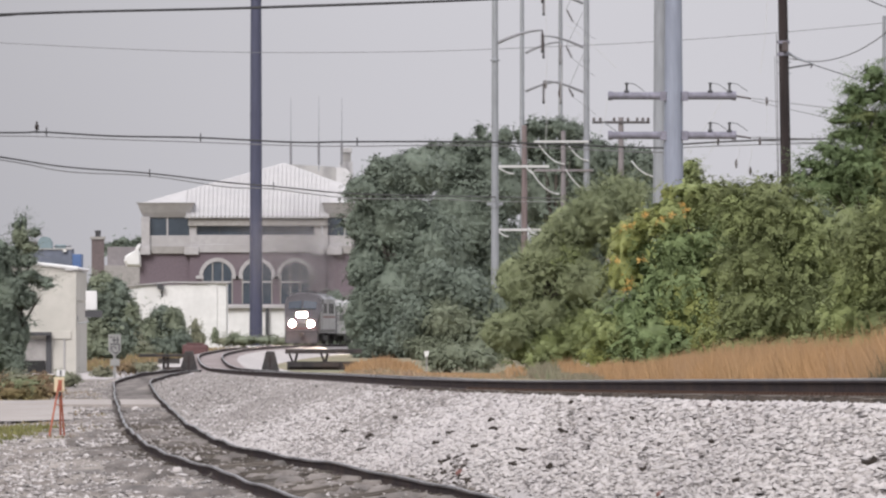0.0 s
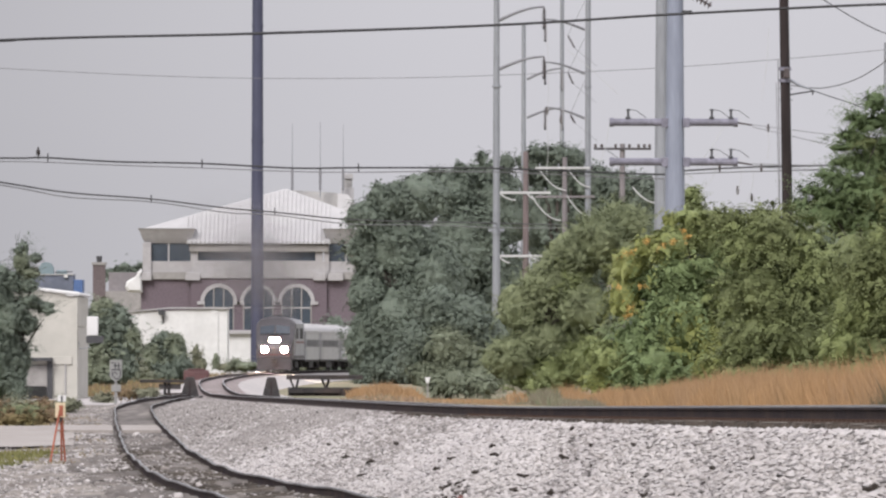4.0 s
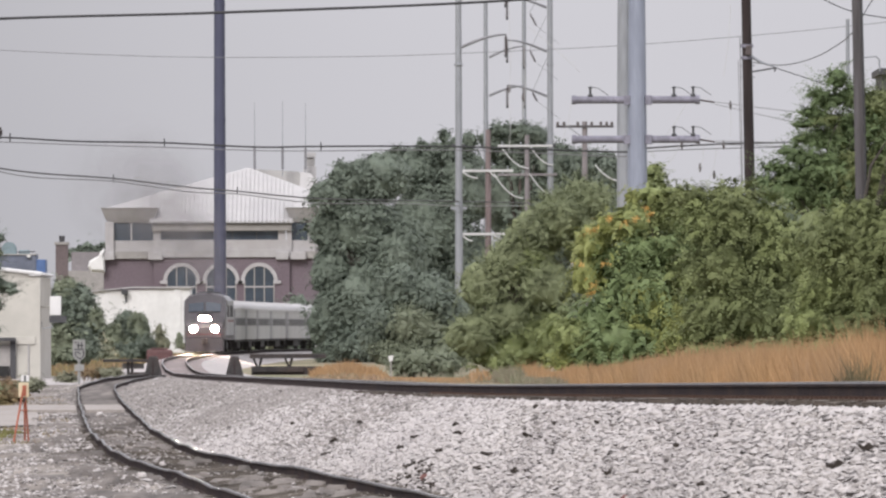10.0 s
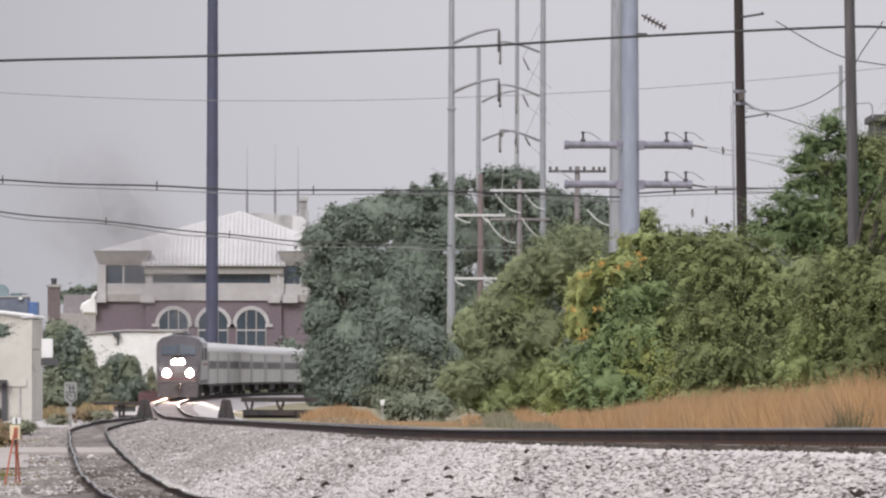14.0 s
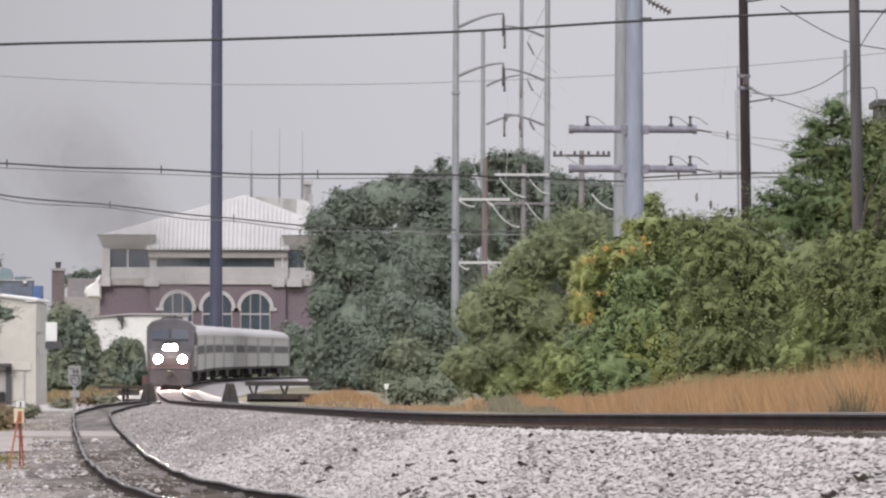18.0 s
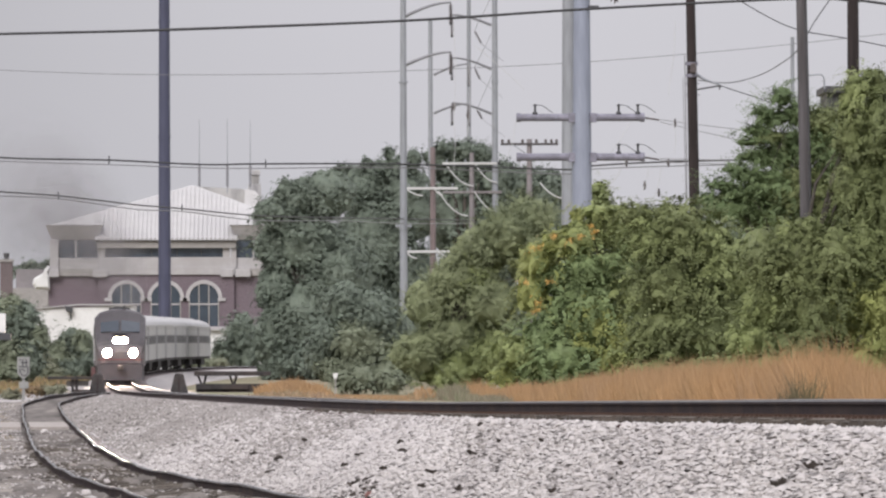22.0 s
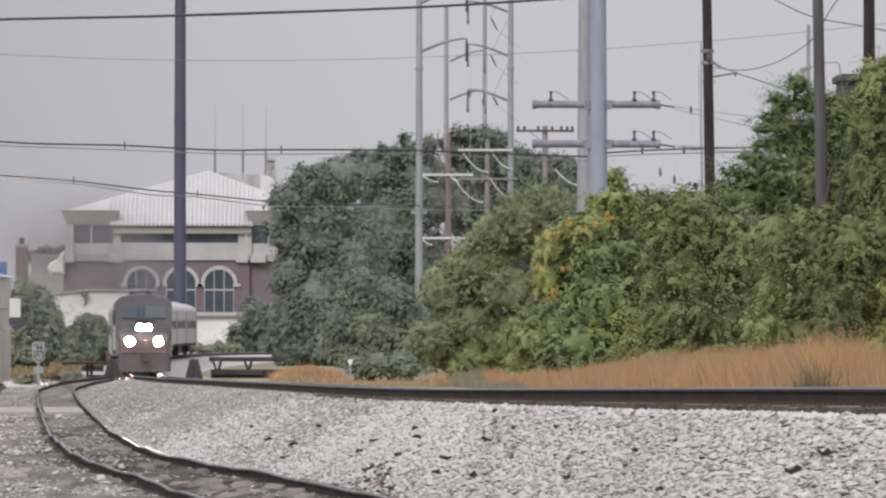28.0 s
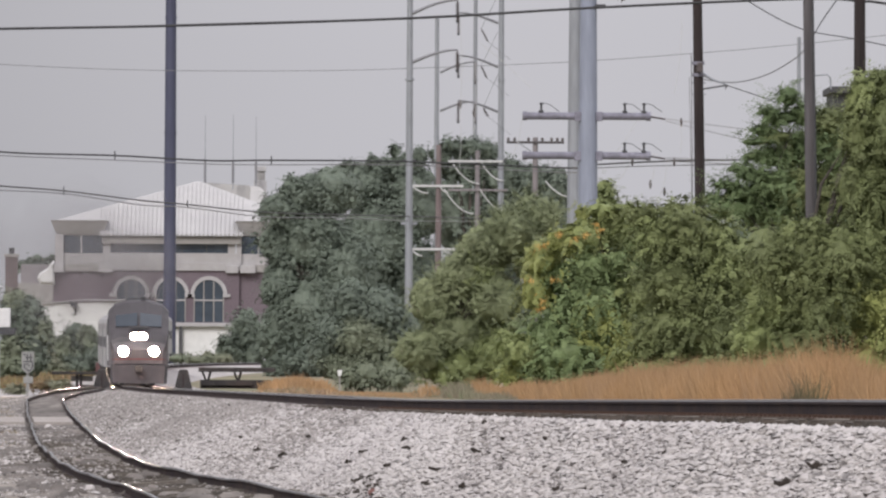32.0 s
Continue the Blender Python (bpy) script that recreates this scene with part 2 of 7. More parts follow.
CONCRETE = material("grey_concrete", (0.30, 0.285, 0.275), rough=0.9, vary=0.15, grain=2, broad=0.2)
GLASS = glassy("dark_window_glass", (0.035, 0.045, 0.06))
COACH_GLASS = material("dull_tinted_coach_glass", (0.13, 0.13, 0.135), rough=0.6, vary=0.2, grain=0.8, broad=0.3, bump=0.0, spec=0.08)
GLASSD = glassy("blue_grey_window_glass", (0.05, 0.065, 0.085), 0.12)
BLUEP = material("blue_painted_metal", (0.08, 0.14, 0.30), rough=0.5, vary=0.15, grain=2, broad=0.5)
TEALP = material("faded_teal_metal", (0.19, 0.25, 0.27), rough=0.6, vary=0.2, grain=2, broad=0.5)
DARKP = material("dark_grey_paint", (0.06, 0.06, 0.065), rough=0.6, vary=0.2)
ORANGEP = material("faded_orange_paint", (0.36, 0.11, 0.065), rough=0.6, vary=0.2, grain=10, broad=2)
REDP = material("dull_red_paint", (0.11, 0.055, 0.055), rough=0.7, vary=0.25, grain=4, broad=1)
SIGNG = material("weathered_grey_board", (0.27, 0.27, 0.265), rough=0.7, vary=0.15, grain=6, broad=1.5)
PAPER = material("pale_yellow_board", (0.62, 0.52, 0.36), rough=0.8, vary=0.15, grain=6, broad=1.5)
BARK = material("grey_brown_bark", (0.075, 0.065, 0.056), rough=0.95, vary=0.4, grain=8, broad=1, bump=0.8)
# distance haze is put into this colour: paler, greyer and bluer than leaf green
LEAF_FAR = material("haze_greyed_green_leaves", (0.164, 0.195, 0.154), rough=0.55, spec=0.22, vary=0.18, grain=0.5, broad=0.12, bump=0, tint=(0.144, 0.173, 0.138), island=0.05, through=0.14)
LEAF_MID = material("green_leaves", (0.233, 0.268, 0.110), rough=0.55, spec=0.22, vary=0.18, grain=0.6, broad=0.2, bump=0, tint=(0.194, 0.227, 0.107), island=0.05, through=0.14)
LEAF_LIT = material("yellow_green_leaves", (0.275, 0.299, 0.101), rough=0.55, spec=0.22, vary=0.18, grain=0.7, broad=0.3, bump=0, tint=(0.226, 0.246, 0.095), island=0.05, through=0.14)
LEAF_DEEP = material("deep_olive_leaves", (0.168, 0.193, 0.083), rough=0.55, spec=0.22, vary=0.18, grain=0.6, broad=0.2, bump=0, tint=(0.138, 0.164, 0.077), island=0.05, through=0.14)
LEAF_BLUE = material("blue_green_leaves", (0.184, 0.237, 0.106), rough=0.55, spec=0.22, vary=0.18, grain=0.6, broad=0.25, bump=0, tint=(0.152, 0.206, 0.096), island=0.05, through=0.14)
LEAF_DULL = material("dusty_brown_green_leaves", (0.232, 0.232, 0.161), rough=0.55, spec=0.22, vary=0.18, grain=0.6, broad=0.3, bump=0, tint=(0.189, 0.207, 0.144), island=0.05, through=0.14)
LEAF_OLIVE = material("soft_olive_leaves", (0.212, 0.238, 0.130), rough=0.55, spec=0.22, vary=0.18, grain=0.6, broad=0.25, bump=0, tint=(0.186, 0.215, 0.123), island=0.05, through=0.14)
LEAF_TREE = material("deep_green_tree_leaves", (0.142, 0.19, 0.088), rough=0.55, spec=0.22, vary=0.18, grain=0.6, broad=0.2, bump=0, tint=(0.118, 0.165, 0.08), island=0.05, through=0.14)
# leaf green with bluish haze mixed into the colour
LEAF_HAZE = material("haze_softened_green_leaves", (0.204, 0.228, 0.158), rough=0.55, spec=0.22, vary=0.18, grain=0.6, broad=0.25, bump=0, tint=(0.181, 0.208, 0.149), island=0.05, through=0.14)
FLOWER = material("orange_flowers", (0.66, 0.43, 0.14), rough=0.7, vary=0.25, grain=5, broad=1, bump=0, island=0.3, through=0.2)
DRYGRASS = material("rust_orange_dry_grass", (0.385, 0.238, 0.122), rough=0.85, vary=0.2, grain=1.0, broad=0.2, bump=0, tint=(0.335, 0.22, 0.128), island=0.14, through=0.3)
GREENGRASS = material("short_green_grass", (0.165, 0.17, 0.065), rough=0.85, vary=0.25, grain=1.5, broad=0.3, bump=0, tint=(0.22, 0.20, 0.08), island=0.3, through=0.3)
# dry weeds lightened to a pinkish tan that imitates low haze
PALEWEED = material("haze_paled_dry_weeds", (0.36, 0.25, 0.17), rough=0.85, vary=0.25, grain=1.5, broad=0.3, bump=0, tint=(0.24, 0.21, 0.13), island=0.3, through=0.3)
GREYWEED = material("mauve_grey_weeds", (0.235, 0.205, 0.15), rough=0.85, vary=0.25, grain=1.5, broad=0.3, bump=0, tint=(0.17, 0.19, 0.115), island=0.2, through=0.3)
WEEDDARK = material("dull_brown_green_weeds", (0.15, 0.12, 0.075), rough=0.85, vary=0.25, grain=1.5, broad=0.3, bump=0, tint=(0.12, 0.12, 0.06), island=0.2, through=0.3)
TANWEED = material("tan_weeds", (0.27, 0.19, 0.12), rough=0.85, vary=0.25, grain=1.5, broad=0.3, bump=0, tint=(0.22, 0.20, 0.08), island=0.3, through=0.3)
SILVER = material("brushed_stainless_siding", (0.46, 0.455, 0.46), rough=0.42, metal=0.35, vary=0.1, grain=2, broad=0.3, bump=0.1, tint=(0.38, 0.38, 0.385))
ROOF_SILVER = material("pale_train_roof", (0.4, 0.39, 0.39), rough=0.5, metal=0.1, vary=0.1, grain=2, broad=0.3, tint=(0.40, 0.39, 0.39))
LOCO_GREY = material("grey_locomotive_paint", (0.33, 0.33, 0.345), rough=0.45, vary=0.12, grain=2, broad=0.4, tint=(0.26, 0.26, 0.27))
LOCO_NOSE = material("sooty_grey_nose_paint", (0.13, 0.115, 0.12), rough=0.5, vary=0.2, grain=2, broad=0.6, tint=(0.09, 0.08, 0.085))
LOCO_DARK = material("dark_blue_grey_paint", (0.062, 0.055, 0.06), rough=0.5, vary=0.2, grain=2, broad=0.5)
LOCO_RED = material("faded_red_stripe", (0.16, 0.06, 0.06), rough=0.5, vary=0.15)
RUBBER = material("black_rubber", (0.02, 0.02, 0.02), rough=0.8, vary=0.2)
TRUCKM = material("grimy_truck_steel", (0.04, 0.037, 0.036), rough=0.8, vary=0.4, grain=5, broad=1)
LAMP = glow("headlight_glow", (1.0, 0.8, 0.62), 2200.0)
BIRDM = material("black_brown_feathers", (0.034, 0.027, 0.026), rough=0.6, vary=0.2)
DEBRIS = material("rotten_dark_wood", (0.045, 0.036, 0.03), rough=0.95, vary=0.4, grain=12, broad=2)
REDSTONE = material("reddish_stone", (0.20, 0.10, 0.09), rough=0.95, vary=0.3, grain=10, broad=2)


def smoke_material():
    """Thin diesel haze: dark, fading towards the rim of the puff and broken up by noise."""
    mt = bpy.data.materials.new("diesel_haze")
    mt.use_nodes = True
    n, l = mt.node_tree.nodes, mt.node_tree.links
    n.clear()
    out, clear, dark, mix = (n.new("ShaderNodeOutputMaterial"), n.new("ShaderNodeBsdfTransparent"), n.new("ShaderNodeBsdfDiffuse"), n.new("ShaderNodeMixShader"))
    dark.inputs["Color"].default_value = (0.21, 0.197, 0.205, 1)
    co, sh, ln = n.new("ShaderNodeTexCoord"), n.new("ShaderNodeVectorMath"), n.new("ShaderNodeVectorMath")
    sh.operation, ln.operation = "SUBTRACT", "LENGTH"
    sh.inputs[1].default_value = (0.5, 0.5, 0.5)
    flat = n.new("ShaderNodeVectorMath")
    flat.operation = "MULTIPLY"
    flat.inputs[1].default_value = (1, 0, 1)
    fall, ns, mu = n.new("ShaderNodeMapRange"), n.new("ShaderNodeTexNoise"), n.new("ShaderNodeMath")
    fall.interpolation_type = "SMOOTHSTEP"
    fall.inputs["From Min"].default_value, fall.inputs["From Max"].default_value = 0.02, 0.46
    fall.inputs["To Min"].default_value, fall.inputs["To Max"].default_value = 0.5, 0.0
    ns.inputs["Scale"].default_value, ns.inputs["Detail"].default_value = 3.0, 4.0
    mu.operation = "MULTIPLY"
    l.new(co.outputs["Generated"], sh.inputs[0])
    l.new(sh.outputs["Vector"], flat.inputs[0])
    l.new(flat.outputs["Vector"], ln.inputs[0])
    l.new(ln.outputs["Value"], fall.inputs["Value"])
    l.new(co.outputs["Generated"], ns.inputs["Vector"])
    l.new(fall.outputs["Result"], mu.inputs[0])
    l.new(ns.outputs["Fac"], mu.inputs[1])
    l.new(mu.outputs["Value"], mix.inputs["Fac"])
    l.new(clear.outputs["BSDF"], mix.inputs[1])
    l.new(dark.outputs["BSDF"], mix.inputs[2])
    l.new(mix.outputs["Shader"], out.inputs["Surface"])
    return mt


SMOKE = smoke_material()

# ---- builders ----
def spot(u, v, k):
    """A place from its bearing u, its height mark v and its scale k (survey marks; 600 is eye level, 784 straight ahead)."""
    return Vector(((u - 784) / k, FAR / k, EYE_Z + (600 - v) / k))


def link(name, bm, mat, parent=None, label="", smooth=False):
    me = bpy.data.meshes.new(name)
    bmesh.ops.recalc_face_normals(bm, faces=bm.faces)
    bm.to_mesh(me)
    bm.free()
    for m in (mat if isinstance(mat, (list, tuple)) else [mat]):
        me.materials.append(m)
    if smooth:
        for p in me.polygons:
            p.use_smooth = True
    ob = new(name, me)
    if parent is not None:
        ob.parent = parent
    if label:
        tagged(ob, label)
    return ob


def part(name, bm, mat, parent, label="", smooth=False):
    return link(name, bm, mat, parent, label, smooth)


def empty(name, at, label, category, group="", kind="", turn=0.0):
    ob = new(name)
    ob.matrix_world = Matrix.Translation(at) @ pose(0, 0, 0, 0, 0, turn)
    return tagged(ob, label, category, group, kind)


def box(bm, x0, x1, y0, y1, z0, z1, bevel=0.0):
    vs = [bm.verts.new((x, y, z)) for x in (x0, x1) for y in (y0, y1) for z in (z0, z1)]
    fs = [bm.faces.new([vs[i] for i in q]) for q in ((0, 1, 3, 2), (4, 6, 7, 5), (0, 4, 5, 1), (2, 3, 7, 6), (0, 2, 6, 4), (1, 5, 7, 3))]
    if bevel:
        es = list({e for f in fs for e in f.edges})
        bmesh.ops.bevel(bm, geom=es, offset=bevel, segments=2, affect="EDGES", profile=0.6)
    return bm


def bx(x0, x1, y0, y1, z0, z1, bevel=0.0):
    return box(bmesh.new(), x0, x1, y0, y1, z0, z1, bevel)


def tube(bm, pts, radii, sides=10, caps=True):
    """A round bar through pts, with a radius at each."""
    pts = [Vector(p) for p in pts]
    if not isinstance(radii, (list, tuple)):
        radii = [radii] * len(pts)
    rings = []
    for i, p in enumerate(pts):
        d = (pts[min(i + 1, len(pts) - 1)] - pts[max(i - 1, 0)]).normalized()
        a = d.cross(Vector((0, 0, 1)) if abs(d.z) < 0.95 else Vector((0, 1, 0))).normalized()
        b = d.cross(a)
        rings.append([bm.verts.new(p + (a * math.cos(6.28319 * j / sides) + b * math.sin(6.28319 * j / sides)) * radii[i]) for j in range(sides)])
    for r, q in zip(rings, rings[1:]):
        for j in range(sides):
            bm.faces.new((r[j], r[(j + 1) % sides], q[(j + 1) % sides], q[j]))
    if caps:
        bm.faces.new(rings[0][::-1])
        bm.faces.new(rings[-1])
    return bm


def loft(bm, sections, caps=True):
    """Skin through closed rings of points of equal count."""
    rings = [[bm.verts.new(p) for p in s] for s in sections]
    n = len(rings[0])
    for r, q in zip(rings, rings[1:]):
        for j in range(n):
            bm.faces.new((r[j], r[(j + 1) % n], q[(j + 1) % n], q[j]))
    if caps:
        bm.faces.new(rings[0][::-1])
        bm.faces.new(rings[-1])
    return bm


def raw(name, verts, faces, mat, parent=None, label="", smooth=False):
    """A mesh from arrays, for what is many."""
    me = bpy.data.meshes.new(name)
    me.from_pydata(verts, [], faces)
    me.materials.append(mat)
    if smooth:
        me.polygons.foreach_set("use_smooth", [True] * len(me.polygons))
    ob = new(name, me)
    if parent is not None:
        ob.parent = parent
    if label:
        tagged(ob, label)
    return ob


def array_mesh(name, co, quads, mat, parent=None, normals=None):
    """Like raw, from numpy arrays of points (n, 3), faces (m, k) and, for foliage, the points' normals; quick for very many."""
    me = bpy.data.meshes.new(name)
    m, k = quads.shape
    me.vertices.add(len(co))
    me.vertices.foreach_set("co", co.astype(np.float32).ravel())
    me.loops.add(m * k)
    me.loops.foreach_set("vertex_index", quads.astype(np.int32).ravel())
    me.polygons.add(m)
    me.polygons.foreach_set("loop_start", np.arange(0, m * k, k, dtype=np.int32))
    me.update(calc_edges=True)
    me.validate()
    if normals is not None:
        own = me.attributes.new("custom_normal", "FLOAT_VECTOR", "POINT")
        own.data.foreach_set("vector", normals.astype(np.float32).ravel())
    me.materials.append(mat)
    ob = new(name, me)
    if parent is not None:
        ob.parent = parent
    return ob


# ---- the plan of the two tracks: distance ahead, sideways, height of the rail below eye level ----
MAIN = [(13, 8.9, 0.24), (39, 7.7, 0.262), (79, 5.85, 0.284), (92, 5.22, 0.334), (106, 4.55, 0.397), (138, 3.2, 0.528), (169, 2.05, 0.66), (212, 0.47, 0.79), (254, -1.1, 0.87), (316, -3.5, 1), (424, -7.4, 1.24), (500, -10, 1.36), (546, -11.05, 1.5), (571, -11.7, 1.52), (606, -12.85, 1.45), (652, -14.1, 1.25), (690, -15, 1.03), (714, -15.25, 0.92), (762, -15.0, 0.72), (795, -14.7, 0.66), (832, -14, 0.6), (860, -13.5, 0.56), (888, -12.6, 0.52), (905, -12.0, 0.5), (930, -10.6, 0.48), (960, -8.2, 0.47), (1000, -4.6, 0.46), (1100, 6, 0.45), (1310, 33, 0.45)]
SIDE = [(13, 4.6, 2.0), (79, 2.0, 2.0), (118, 0.3, 2.0), (135, -0.55, 2.0), (152, -1.75, 1.98), (165, -2.5, 1.98), (190, -4.15, 1.98), (211, -5.15, 2.0), (253, -6.75, 2.0), (316, -8.8, 2.0),
        (381, -10.9, 2.0), (423, -12.2, 1.93), (462, -13.4, 1.78), (486, -13.0, 1.55), (505, -12.3, 1.45), (525, -11.8, 1.46), (551, -11.5, 1.5)]


def smooth_line(rows, wide):
    r = np.array(rows)
    ys = np.arange(r[0, 0], r[-1, 0] + 0.01, 1.0)
    w = np.exp(-0.5 * (np.arange(-3 * wide, 3 * wide + 1) / wide) ** 2)
    w /= w.sum()
    cols = []
    for c in (1, 2):
        v = np.interp(ys, r[:, 0], r[:, c])
        lo, hi = v[0] - (v[1] - v[0]) * np.arange(3 * wide, 0, -1), v[-1] + (v[-1] - v[-2]) * np.arange(1, 3 * wide + 1)
        cols.append(np.convolve(np.concatenate([lo, v, hi]), w, "valid"))
    return ys, cols[0], cols[1]


MY, MX, MH = smooth_line(MAIN, 12)
SY, SX, SH = smooth_line(SIDE, 6)


def main_at(y):
    return float(np.interp(y, MY, MX)), EYE_Z - float(np.interp(y, MY, MH))


def side_at(y):
    return float(np.interp(y, SY, SX)), EYE_Z - float(np.interp(y, SY, SH))


def lean_at(y):
    """How much the siding's rail towards the main line lies above the other one."""
    return float(np.interp(y, (118, 147, 160, 177, 197, 217), (0.26, 0.26, 0.22, 0.12, 0.05, 0.0)))


def ground_z(x, y):
    """Height of the ground sheet."""
    xm, zm = main_at(min(max(y, 14), 1300))
    low = EYE_Z - 2.22
    far_low = np.interp(y, (0, 394, 551, 735, 919, 1313, 1838), (low, low, EYE_Z - 2.0, EYE_Z - 1.55, EYE_Z - 1.25, EYE_Z - 1.0, EYE_Z - 0.9))
    d = x - xm
    bed = zm - 0.185 - float(np.interp(y, (60, 95, 112, 175), (0.022, 0.028, 0.036, 0.0)))
    if y > 545:
        base = far_low
    else:
        xs, zs = side_at(max(y, 14))
        e = x - xs
        ln = lean_at(y)
        side_bed = zs - 0.14 + ln * max(-1, min(1, e / 0.75)) * 0.5
        if e < -1.3:
            base = zs - 0.14 - ln * 0.5 + (far_low - zs + 0.14 + ln * 0.5) * min(1, (-e - 1.3) / 2.5)
        elif x < xs + 1.2:
            base = side_bed
        else:
            base = None
        if base is not None and d < -1.7:
            top = bed - 0.02
            if base > top:
                base = top
            return base
        if -1.45 <= d < -0.95:
            return bed - 0.02 - 0.03 * (-d - 0.95) / 0.5
        if base is None and d < -1.45:
            lo_z = zs - 0.14 + ln * 0.5
            f = (x - xs - 1.2) / max(0.4, (xm - 1.45) - (xs + 1.2))
            f = max(0.0, min(1.0, f))
            return lo_z + (bed - 0.05 - lo_z) * (f ** 0.8)
    if abs(d) <= 1.9:
        return bed - 0.02
    if d < 0:
        return max(base if base is not None else far_low, bed - 0.04 - (-d - 1.9) * 0.5) if y <= 545 else max(far_low, bed - 0.04 - (-d - 1.9) * 0.5)
    right = EYE_Z - np.interp(y, (0, 197, 394, 551, 700, 900, 1838), (1.0, 1.1, 1.4, 1.8, 1.75, 1.3, 0.9))
    r = max(right, bed - 0.04 - (d - 1.9) * 0.4)
    return r

# ---- ground: one sheet to the horizon, finer along the tracks ----
def build_ground():
    ys = list(np.arange(0, 48, 8.0)) + list(np.arange(48, 240, 1.8)) + list(np.arange(240, 680, 5.0)) + list(np.arange(680, 1310, 26.0)) + [1310, 1600, 2000, 2600, 3400, 4700]
    offs = [-2200, -700, -250, -110, -60, -40, -30, -24, -20, -17, -15, -13.5, -12, -11, -10, -9.3, -8.6, -8, -7.4, -7, -6.7, -6.4, -6.1, -5.8, -5.5, -5.2, -4.9, -4.6, -4.3, -4, -3.7, -3.4, -3.1, -2.8, -2.5, -2.2, -2.0, -1.7, -1.45, -1.2, -0.95, 0, 1.2, 1.7, 2.2, 2.8, 4, 6, 9, 13, 18, 26, 40, 70, 130, 300, 800, 2400]
    verts, faces = [], []
    for y in ys:
        xm = main_at(min(max(y, 14), 1300))[0]
        for o in offs:
            x = xm + o
            z = ground_z(x, y)
            if 60 < y < 630 and abs(o) < 14:
                z += 0.012 * noise.noise(Vector((x * 0.9, y * 0.2, 0))) - (0.02 if o < -2 else 0)
                if y < 400 and x < side_at(y)[0] - 1.2:
                    z += 0.05 * noise.noise(Vector((x * 1.1, y * 0.23, 3)))
            verts.append((x, y, z))
    w = len(offs)
    for i in range(len(ys) - 1):
        for j in range(w - 1):
            a = i * w + j
            faces.append((a, a + 1, a + w + 1, a + w))
    # behind the stand the sheet goes on to the other horizon
    b = len(verts)
    for o in offs:
        verts.append((o, -3000, EYE_Z - 2.2))
    for j in range(w - 1):
        faces.append((b + j, b + j + 1, j + 1, j))
    ob = raw("ground", verts, faces, BALLAST, smooth=True)
    me = ob.data
    for m in (SIDE_DIRT, SOIL, DIRT, BED, BED_FAR):
        me.materials.append(m)
    for p in me.polygons:
        c = p.center
        if c.y < 40 or c.y > 1300:
            p.material_index = 2
            continue
        xm = main_at(c.y)[0]
        xs = side_at(min(c.y, 550))[0] if c.y < 550 else xm
        d, e = c.x - xm, c.x - xs
        # beyond 330 m the bed takes a paler, pinker colour
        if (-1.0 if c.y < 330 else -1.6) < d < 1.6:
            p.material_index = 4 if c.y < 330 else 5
        elif d > 3.6 or d < -30 or (c.y > 617 and d < -7):
            p.material_index = 2
        elif e < 1.15 and c.y < 540 and d < -2:
            blot = noise.noise(Vector((c.x * 0.7, c.y * 0.11, 2)))
            p.material_index = 1 if -1.1 < e < 1.25 or (-5 < e < 0 and blot > 0.08 + (-e - 1.1) * 0.1) else 3 if e > -7 or c.y < 300 else 2
        elif c.y > 630 and d < -3.5:
            p.material_index = 2
    tagged(ob, "pale crushed-stone and bare soil ground along the railway", "ground", kind="structure")
    return ob


build_ground()


def build_road():
    """Worn concrete lane that runs up to the siding and crosses it."""
    verts, faces = [], []
    ys = np.linspace(284, 384, 21)
    xs = np.linspace(-70, -9.8, 40)
    for y in ys:
        shift = (y - 284) * -0.034
        for x in xs:
            verts.append((x + shift, y, ground_z(x + shift, y) + 0.03 + 0.01 * noise.noise(Vector((x * 0.4, y * 0.1, 0)))))
    w = len(xs)
    for i in range(len(ys) - 1):
        for j in range(w - 1):
            a = i * w + j
            faces.append((a, a + 1, a + w + 1, a + w))
    ob = raw("road", verts, faces, ROADM, smooth=True)
    tagged(ob, "worn pale concrete lane beside the tracks", "road", kind="structure")


build_road()


# ---- rails and ties ----
RAIL_PROFILE = [(-0.07, 0), (0.07, 0), (0.07, 0.012), (0.012, 0.03), (0.012, 0.125), (0.036, 0.135), (0.036, 0.168), (0.03, 0.175), (-0.03, 0.175), (-0.036, 0.168), (-0.036, 0.135), (-0.012, 0.125), (-0.012, 0.03), (-0.07, 0.012)]


CROWN = [(-0.038, -0.016), (-0.036, -0.007), (-0.029, 0.0), (-0.015, 0.0045), (0.015, 0.0045), (0.029, 0.0), (0.036, -0.007), (0.038, -0.016)]


